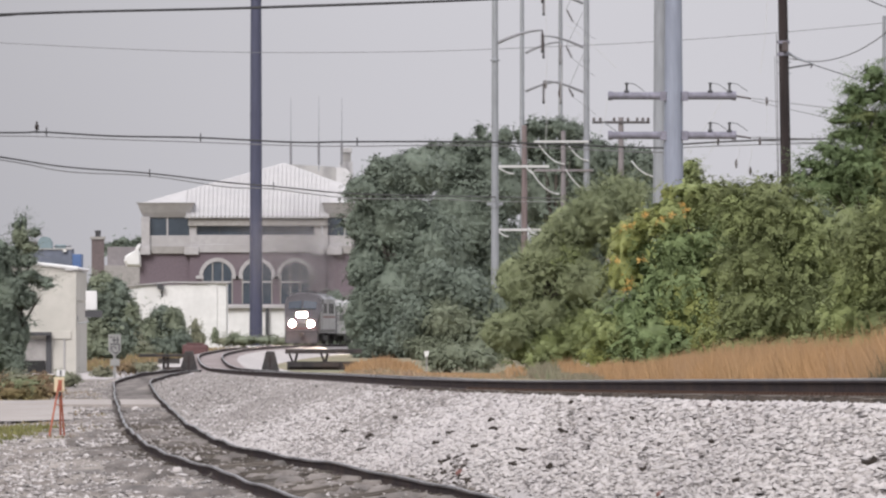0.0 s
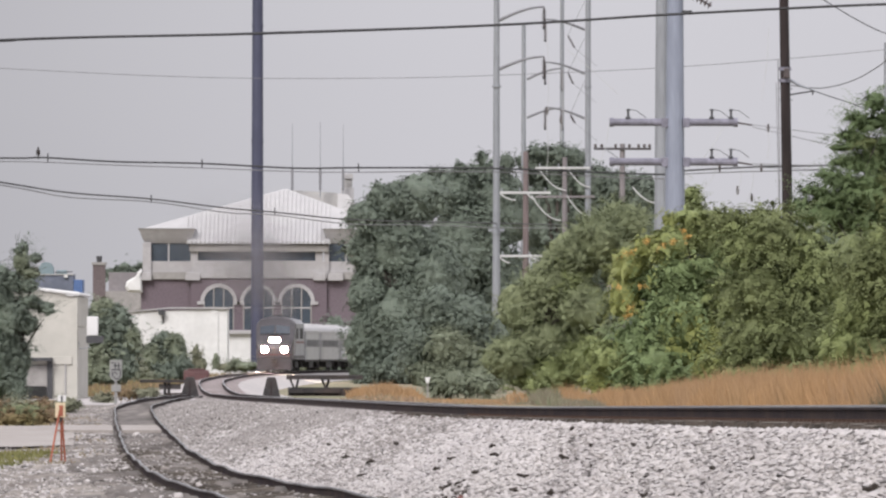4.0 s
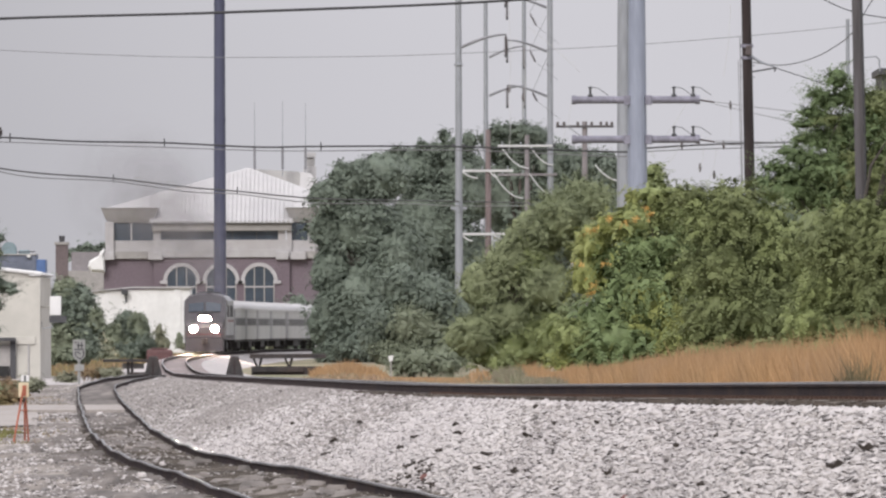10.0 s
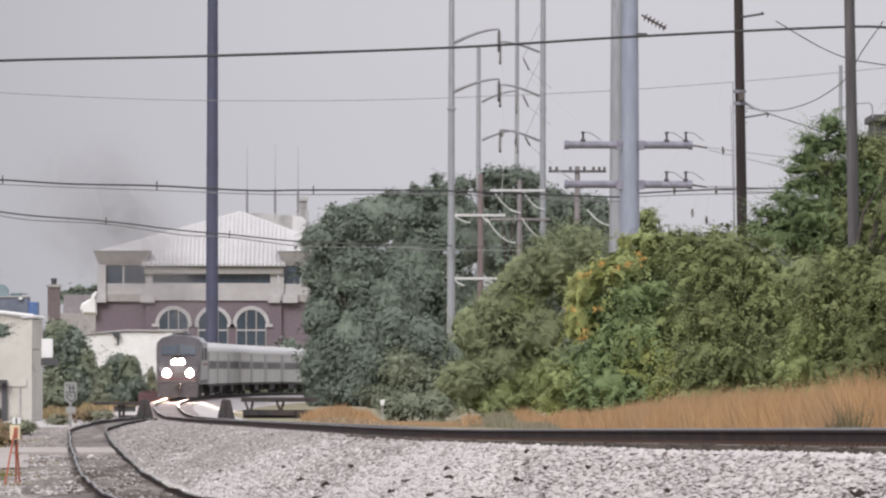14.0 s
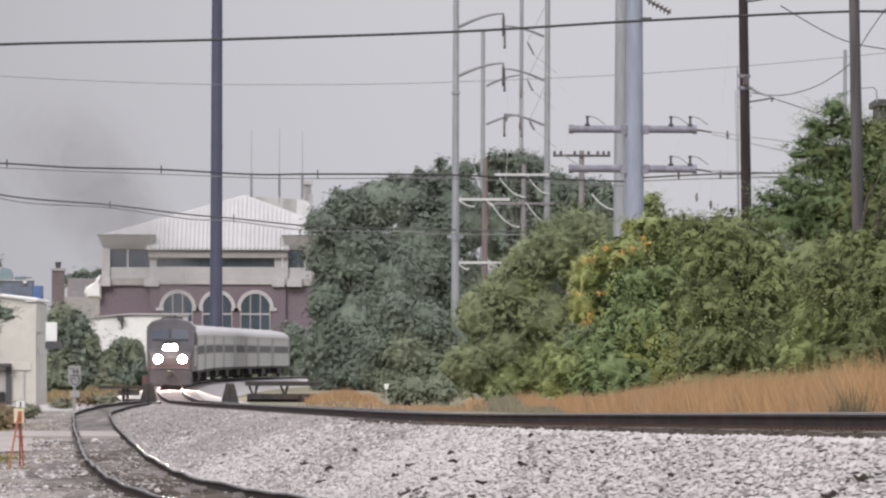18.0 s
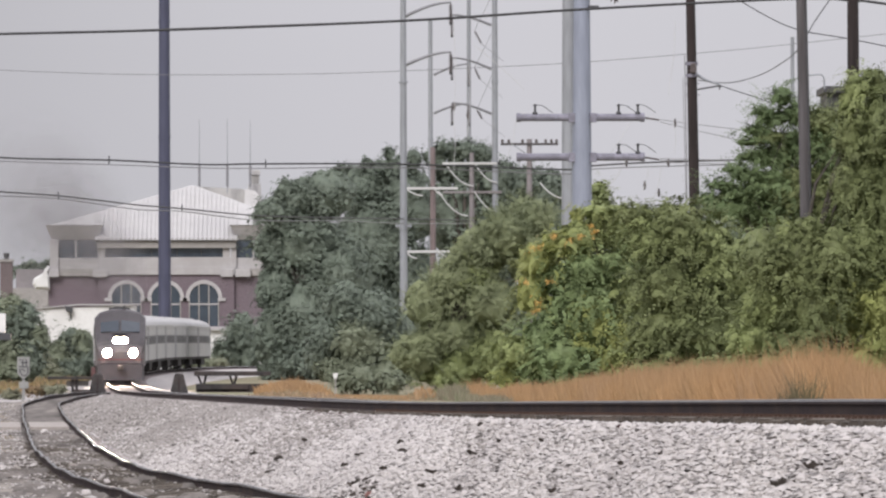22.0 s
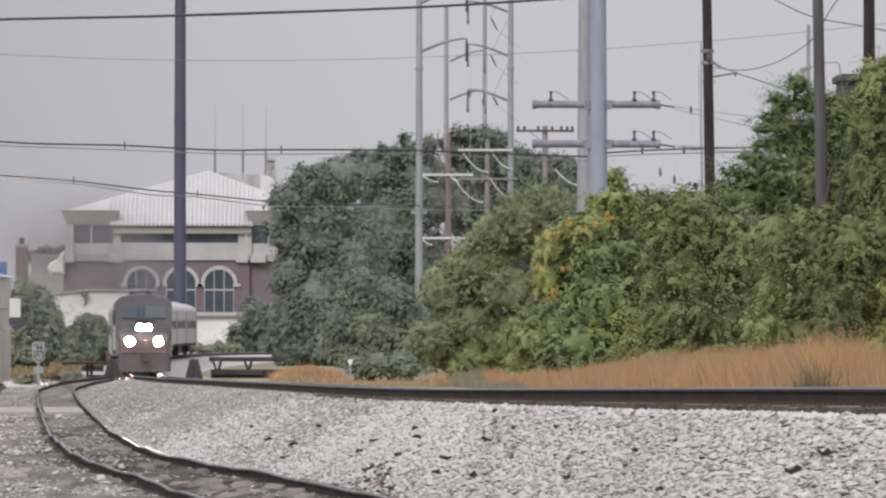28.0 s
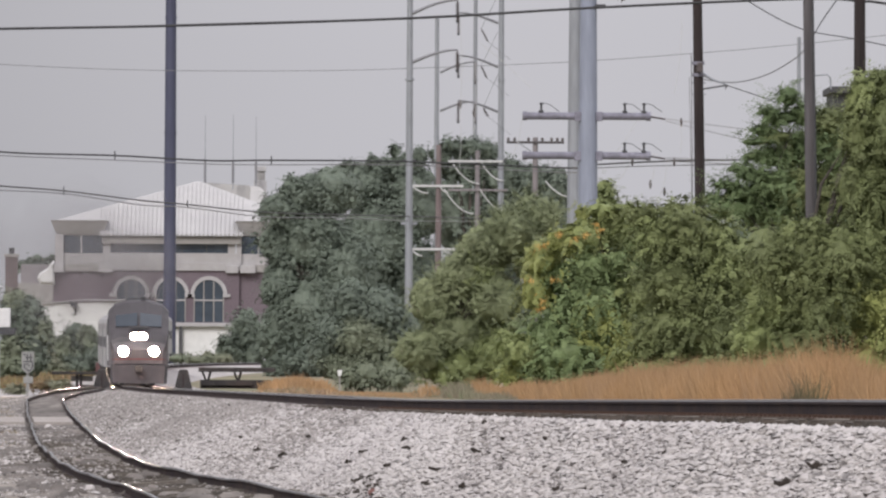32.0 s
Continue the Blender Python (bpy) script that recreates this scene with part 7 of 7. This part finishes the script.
def strip(a, b, ya, yb):
    """A belt at a to b metres beyond the main line."""
    def place(rng, n):
        y = ya + (yb - ya) * rng.random(n)
        xm = np.interp(y, MY, MX)
        x = xm + a + (b - a) * rng.random(n)
        # it stands tallest on the near knoll and dwindles along the bank
        bear = 784 + FAR * x / y
        s = np.where(y > 376, np.interp(bear, (610, 635, 680, 728, 760, 880, 900, 935, 960, 1000), (0.5, 0.75, 0.95, 0.7, 0.35, 0.3, 0.9, 0.9, 0.3, 0.8)), np.interp(bear, (975, 990, 1012, 1045, 1075, 1110, 1185, 1345, 1465, 1564, 1600, 1645, 1670, 1735, 1900), (0.2, 0.5, 0.5, 0.28, 0.4, 0.46, 0.6, 0.82, 0.88, 0.98, 1.08, 1.08, 0.95, 0.72, 0.7)))
        s = s * np.array([0.9 + 0.45 * noise.noise(Vector((float(p) * 0.5, float(q) * 0.1, 1))) for p, q in zip(x, y)])
        return x, y, s
    return place


blades("dry_grass", "tall rust-orange dry grass along the railway bank", "grass", DRYGRASS, 110000, strip(9.0, 13.5, 195, 375), 0.4, 1.6, 0.0075, 31, 0.26)
blades("dry_grass", "patches of rust-orange dry grass beside the far track", "grass", DRYGRASS, 12000, strip(6.9, 9.4, 515, 590), 0.25, 1.05, 0.02, 32)
blades("weed_strip", "low weeds paled by painted-in haze among the dry grass", "weeds", PALEWEED, 14000, strip(6.0, 12.0, 354, 560), 0.12, 0.45, 0.03, 33)


def knoll_tuft(rng, n):
    """Clumps of one thin weed among the tall grass."""
    c = rng.integers(0, 3, n)
    x = np.array([8.75, 9.0, 8.55])[c] + rng.normal(0, 0.08, n)
    return x, 212 + rng.normal(0, 0.3, n), np.array([0.85, 1.0, 0.6])[c]


def grey_strip(rng, n):
    """Low greyish weeds where the dry grass gives out."""
    y = 330 + 60 * rng.random(n)
    x = np.interp(y, MY, MX) + 8.2 + 4.5 * rng.random(n)
    bear = 784 + FAR * x / y
    return x, y, np.interp(bear, (860, 888, 898, 935, 945, 982, 995, 1060, 1115, 1150), (0.8, 0.8, 0.25, 0.25, 1.0, 1.0, 0.45, 0.55, 0.4, 0.0)) * np.array([0.8 + 0.6 * noise.noise(Vector((float(p) * 0.6, float(q) * 0.12, 4))) for p, q in zip(x, y)])


blades("weed_tuft", "thin dark grey-green weed standing in the dry grass", "weeds", WEEDDARK, 420, knoll_tuft, 0.4, 1.1, 0.008, 37, 0.28)
blades("weed_strip", "low mauve-grey weeds at the end of the dry grass", "weeds", GREYWEED, 26000, grey_strip, 0.25, 0.8, 0.012, 38, 0.3)
blades("dry_grass", "thin rust-orange dry grass below the bushes", "grass", DRYGRASS, 3500, strip(6.5, 10.0, 376, 470), 0.2, 0.62, 0.02, 36)


def left_belt(rng, n):
    y = 206 + 62 * rng.random(n)
    x = -16 + (6.4 + 0.35 * np.sin(y * 0.7)) * rng.random(n)
    return x, y, np.ones(n)


blades("grass_patch", "short yellowish green grass beside the lane", "grass", GREENGRASS, 16000, left_belt, 0.05, 0.16, 0.02, 34)


def siding_tufts(rng, n):
    """Thin yellowish tufts in patches between the lane and the siding."""
    y = 235 + 190 * rng.random(n)
    x = np.interp(y, SY, SX) - 1.2 - 4.2 * rng.random(n)
    patch = np.array([noise.noise(Vector((float(p) * 0.9, float(q) * 0.12, 21))) for p, q in zip(x, y)])
    return x, y, np.where(off_lane(x, y), np.clip((patch - 0.12) * 5, 0.02, 1.0), 0.01)


blades("dry_weeds", "thin yellowish weeds in the gravel beside the siding", "weeds", TANWEED, 9000, siding_tufts, 0.03, 0.13, 0.01, 39, 0.6)


def far_belt(rng, n):
    y = 617 + 394 * rng.random(n)
    xm = np.interp(y, MY, MX)
    x = xm - 4 - 14 * rng.random(n)
    return x, y, np.ones(n)


blades("dry_weeds", "tan and green weeds along the far curve", "weeds", TANWEED, 14000, far_belt, 0.2, 0.6, 0.04, 35)


# ---- small things ----
def build_bridge_ends():
    """Tapered dark girder ends either side of the main line, with low steel walkways running out from them."""
    k = 36.0
    for u in (334, 478):
        c = spot(u, 656, k)
        ob = empty("girder_end", c, "dark tapered steel girder end beside the track", "bridge part", "girder ends")
        part("web", loft(bmesh.new(), [[(-0.47, 0, -0.5), (0.47, 0, -0.5), (0.47, 1.2, -0.5), (-0.47, 1.2, -0.5)], [(-0.43, 0, 0.02), (0.43, 0, 0.02), (0.43, 1.2, 0.02), (-0.43, 1.2, 0.02)], [(-0.22, 0.1, 0.88), (0.22, 0.1, 0.88), (0.22, 1.2, 0.88), (-0.22, 1.2, 0.88)], [(-0.17, 0.15, 0.95), (0.17, 0.15, 0.95), (0.17, 1.2, 0.95), (-0.17, 1.2, 0.95)]]), STEEL_DARK, ob)
        part("edge_plate", loft(bmesh.new(), [[(-0.03, -0.02, 0.0), (0.03, -0.02, 0.0), (0.03, 0.02, 0.0), (-0.03, 0.02, 0.0)], [(-0.03, 0.08, 0.72), (0.03, 0.08, 0.72), (0.03, 0.14, 0.72), (-0.03, 0.14, 0.72)]]), RAILM, ob)
    k = 31.0
    c = spot(572, 655, k)
    w = empty("steel_walkway", c, "low dark steel walkway with trestle legs beside the track", "walkway")
    X = lambda u: (u - 572) / k
    Z = lambda v: (655 - v) / k
    part("deck", bx(X(505), X(640), -0.2, 1.0, Z(626), Z(618), 0.02), STEEL_DARK, w)
    part("lower_beam", bx(X(508), X(632), -0.2, 0.6, Z(656), Z(640), 0.02), STEEL_DARK, w)
    part("lower_plank", bx(X(510), X(600), -0.45, -0.22, Z(650), Z(641), 0.02), STEEL_DARK, w)
    for a, b in ((512, 518), (526, 522), (568, 574), (580, 576)):
        part("strut", tube(bmesh.new(), [(X(a), 0.1, Z(626)), (X(b), 0.1, Z(641))], 0.07, 6), STEEL_DARK, w)
    k = 31.5
    c = spot(300, 655, k)
    w = empty("steel_walkway", c, "low dark steel walkway with trestle legs beside the track", "walkway")
    part("deck", bx((245 - 300) / k, (338 - 300) / k, -0.2, 1.0, (655 - 632) / k, (655 - 627) / k, 0.02), STEEL_DARK, w)
    part("pale_panel", bx((279 - 300) / k, (318 - 300) / k, 0.3, 0.4, (655 - 644) / k, (655 - 634) / k, 0.01), CONCRETE, w)
    part("lower_beam", bx((290 - 300) / k, (330 - 300) / k, -0.2, 0.4, (655 - 658) / k, (655 - 650) / k, 0.02), STEEL_DARK, w)
    for u in (290, 297):
        part("leg", bx((u - 300) / k - 0.08, (u - 300) / k + 0.08, 0, 0.16, -0.2, (655 - 631) / k), STEEL_DARK, w)
    red = empty("red_cabinet", spot(345, 625, 25.0), "dull red painted trackside cabinet", "cabinet")
    part("body", bx(-0.9, 0.95, 0, 0.8, -0.8, 0.62, 0.2), REDP, red)
    part("lid", bx(-0.6, 0.6, 0.05, 0.75, 0.6, 0.72, 0.05), REDP, red)


build_bridge_ends()


def build_marker_board():
    k = 36.0
    c = spot(203, 665, k)
    ob = empty("marker_board", c, "weathered grey trackside board with dark markings on a post", "sign")
    ob.location.z = ground_z(c.x, c.y)
    dz = c.z - ob.location.z
    Z = lambda v: (665 - v) / k + dz
    X = lambda u: (u - 203) / k
    part("post", bx(-0.07, 0.07, 0.02, 0.14, 0, Z(592), 0.01), SIGNG, ob)
    bd = part("board", loft(bmesh.new(), [[(X(192), -0.03, Z(592)), (X(214), -0.03, Z(592)), (X(214), -0.03, Z(622)), (X(203), -0.03, Z(632)), (X(192), -0.03, Z(622))], [(X(192), 0.02, Z(592)), (X(214), 0.02, Z(592)), (X(214), 0.02, Z(622)), (X(203), 0.02, Z(632)), (X(192), 0.02, Z(622))]]), SIGNG, ob)
    for u0, u1, v0, v1 in ((195, 199, 596, 598), (201, 203, 596, 608), (207, 209, 596, 608), (199, 211, 601, 603), (195, 212, 608.5, 610.5), (196, 198, 613, 621), (210, 212, 611, 621), (199, 204, 613, 615), (204, 206, 615, 618), (199, 201, 621, 624), (201, 208, 624, 626), (208, 210, 621, 624)):
        part("mark", bx(X(u0), X(u1), -0.04, -0.032, Z(v1), Z(v0)), DARKP, bd)
    part("lower_plate", bx(X(195), X(212), -0.02, 0.02, Z(648), Z(636), 0.01), SIGNG, ob)


build_marker_board()


def build_stand():
    """Folding orange tripod with a pale board."""
    k = 79.0
    c = spot(104, 770, k)
    ob = empty("tripod_stand", c, "faded orange folding tripod sign stand with a pale board", "sign stand")
    ob.location.z = ground_z(c.x, c.y)
    Z = lambda v: (770 - v) / k
    X = lambda u: (u - 104) / k
    top = (X(106), 0, Z(668))
    for u, v, y in ((88, 772, -0.3), (113, 752, 0.25), (106, 742, 0.5)):
        part("leg", tube(bmesh.new(), [top, (X(u), y, Z(v) if v > 765 else 0.0)], 0.022, 6), ORANGEP, ob)
    part("mast", tube(bmesh.new(), [(X(106), 0, Z(700)), (X(107), 0, Z(655))], 0.02, 6), DARKP, ob)
    b = part("board", bx(X(96), X(114), -0.03, -0.005, Z(692), Z(666), 0.01), PAPER, ob, "pale board")
    part("mark", bx(X(103), X(110), -0.04, -0.031, Z(690), Z(671)), ORANGEP, b)
    part("top_card", bx(X(100), X(115), -0.02, 0.0, Z(664), Z(653), 0.005), WHITEP, ob, "white card")
    part("card_mark", bx(X(106), X(109), -0.03, -0.021, Z(663), Z(654)), DARKP, ob)
    part("spreader", tube(bmesh.new(), [(X(99), -0.12, Z(715)), (X(112), 0.1, Z(715))], 0.012, 5), ORANGEP, ob)


build_stand()


def build_white_marker():
    k = 39.0
    c = spot(755, 640, k)
    ob = empty("white_marker", c, "small white marker plate on a stake in the grass", "marker")
    ob.location.z = ground_z(c.x, c.y)
    dz = c.z - ob.location.z
    part("stake", bx(-0.03, 0.03, 0, 0.06, 0, dz + 0.4, 0.005), CONCRETE, ob)
    part("plate", loft(bmesh.new(), [[(-0.12, -0.02, dz + 0.46), (0.12, -0.02, dz + 0.48), (0.07, -0.02, dz + 0.24), (-0.07, -0.02, dz + 0.2)], [(-0.12, 0.01, dz + 0.46), (0.12, 0.01, dz + 0.48), (0.07, 0.01, dz + 0.24), (-0.07, 0.01, dz + 0.2)]]), WHITEP, ob)


build_white_marker()


def ground_hit(u, v):
    """Where the bearing meets the ground sheet."""
    for i in range(9000):
        k = 420.0 - i * 0.04
        p = spot(u, v, k)
        if p.z <= ground_z(p.x, p.y):
            return p
    return spot(u, v, 100)


def build_debris():
    rnd = random.Random(8)
    for u, v, w in ((931, 802, 0.27), (798, 771, 0.14), (880, 765, 0.24), (655, 776, 0.16), (772, 790, 0.13), (1606, 797, 0.22), (1546, 827, 0.2), (1305, 860, 0.1), (1000, 770, 0.2), (610, 768, 0.15), (1012, 720, 0.08), (1045, 748, 0.07), (1120, 748, 0.08), (870, 750, 0.1), (700, 745, 0.1), (580, 745, 0.08), (1260, 790, 0.06), (913, 827, 0.2), (640, 800, 0.18), (840, 796, 0.12), (1140, 838, 0.09), (1330, 775, 0.06), (975, 832, 0.12)):
        p = ground_hit(u, v)
        bm = bmesh.new()
        n = 7
        secs = []
        for i in range(n):
            x = (i / (n - 1) - 0.5) * w
            r = 0.03 * (1 - abs(i / (n - 1) - 0.5) * 1.3) * rnd.uniform(0.7, 1.4) + 0.006
            dz = rnd.uniform(-0.01, 0.02)
            secs.append([(x, r * math.cos(a) + rnd.uniform(-0.005, 0.005), dz + 0.02 + r * math.sin(a)) for a in (0, 1.26, 2.5, 3.77, 5.0)])
        loft(bm, secs)
        ob = link("wood_scrap", bm, DEBRIS)
        ob.matrix_world = Matrix.Translation((p.x, p.y, p.z + 0.02)) @ pose(0, 0, 0, 0, rnd.uniform(-8, 8), rnd.uniform(-25, 25))
        tagged(ob, "dark rotten scrap of wood lying on the ballast", "debris", "wood scraps")
    for u, v, r in ((815, 842, 0.07), (1170, 880, 0.05), (740, 852, 0.05), (240, 728, 0.07), (315, 838, 0.09), (350, 815, 0.06)):
        p = ground_hit(u, v)
        bm = bmesh.new()
        loft(bm, [[(r * s * math.cos(a) * rnd.uniform(0.75, 1.25), r * s * math.sin(a) * rnd.uniform(0.75, 1.25), z * r) for a in [6.283 * i / 7 for i in range(7)]] for s, z in ((0.6, -0.4), (1.0, 0.1), (0.9, 0.6), (0.45, 1.0))])
        ob = link("stone", bm, REDSTONE if u in (815, 1170) else STONE)
        ob.location = (p.x, p.y, p.z + r * 0.2)
        tagged(ob, "single larger reddish stone on the ballast" if u in (815, 1170) else "single larger pale stone beside the siding", "stone", "larger stones")


build_debris()


def build_shoulder_litter():
    """Rusty clods and splinters lying along the shoulder below the near rail."""
    rnd = random.Random(12)
    verts, faces = [], []
    for i in range(600):
        y = rnd.uniform(88, 240)
        x, zr = main_at(y)
        if noise.noise(Vector((y * 0.12, 3, 1))) < -0.15:
            continue
        x -= rnd.uniform(0.9, 1.45)
        z = ground_z(x, y) + 0.012
        w, d, h = rnd.uniform(0.03, 0.12), rnd.uniform(0.02, 0.06), rnd.uniform(0.008, 0.022)
        b = len(verts)
        for sx, sy in ((-1, -1), (1, -1), (1, 1), (-1, 1)):
            verts.append((x + sx * w * rnd.uniform(0.7, 1.0), y + sy * d, z - 0.03))
        for sx, sy in ((-1, -1), (1, -1), (1, 1), (-1, 1)):
            verts.append((x + sx * w * rnd.uniform(0.3, 0.8), y + sy * d * 0.6, z + h * rnd.uniform(0.5, 1.0)))
        for q in ((4, 5, 6, 7), (0, 1, 5, 4), (1, 2, 6, 5), (2, 3, 7, 6), (3, 0, 4, 7)):
            faces.append(tuple(b + c for c in q))
    ob = raw("track_litter", verts, faces, BED)
    tagged(ob, "rusty dark clods and wood splinters along the ballast shoulder", "debris", kind="stuff")


build_shoulder_litter()


def build_ballast_chips():
    """Dark chips and splinters strewn in drifts over the pale bank."""
    rnd = random.Random(21)
    verts, faces = [], []
    while len(faces) < 5 * 340:
        y = 62 + 95 * rnd.random() ** 1.2
        xm, xs = main_at(y)[0], side_at(y)[0]
        f = rnd.random()
        x = xs + 1.2 + (xm - 2.2 - xs - 1.2) * f
        if noise.noise(Vector((x * 0.5, y * 0.045, 7))) < 0.12 + 0.3 * f:
            continue
        z = ground_z(x, y) + 0.02
        w, d, h = rnd.uniform(0.02, 0.055) * (2.2 if rnd.random() < 0.12 else 1), rnd.uniform(0.015, 0.04), rnd.uniform(0.008, 0.022)
        t = rnd.uniform(-0.3, 0.3)
        b = len(verts)
        for sx, sy in ((-1, -1), (1, -1), (1, 1), (-1, 1)):
            verts.append((x + sx * w * rnd.uniform(0.7, 1.0), y + sy * d, z - 0.02 + sx * t * w))
        for sx, sy in ((-1, -1), (1, -1), (1, 1), (-1, 1)):
            verts.append((x + sx * w * rnd.uniform(0.4, 0.9), y + sy * d * 0.6, z + h * rnd.uniform(0.5, 1.0) + sx * t * w))
        for q in ((4, 5, 6, 7), (0, 1, 5, 4), (1, 2, 6, 5), (2, 3, 7, 6), (3, 0, 4, 7)):
            faces.append(tuple(b + c for c in q))
    ob = raw("ballast_chips", verts, faces, DEBRIS)
    tagged(ob, "small dark chips and splinters strewn over the pale ballast", "debris", kind="stuff")


build_ballast_chips()
motions()
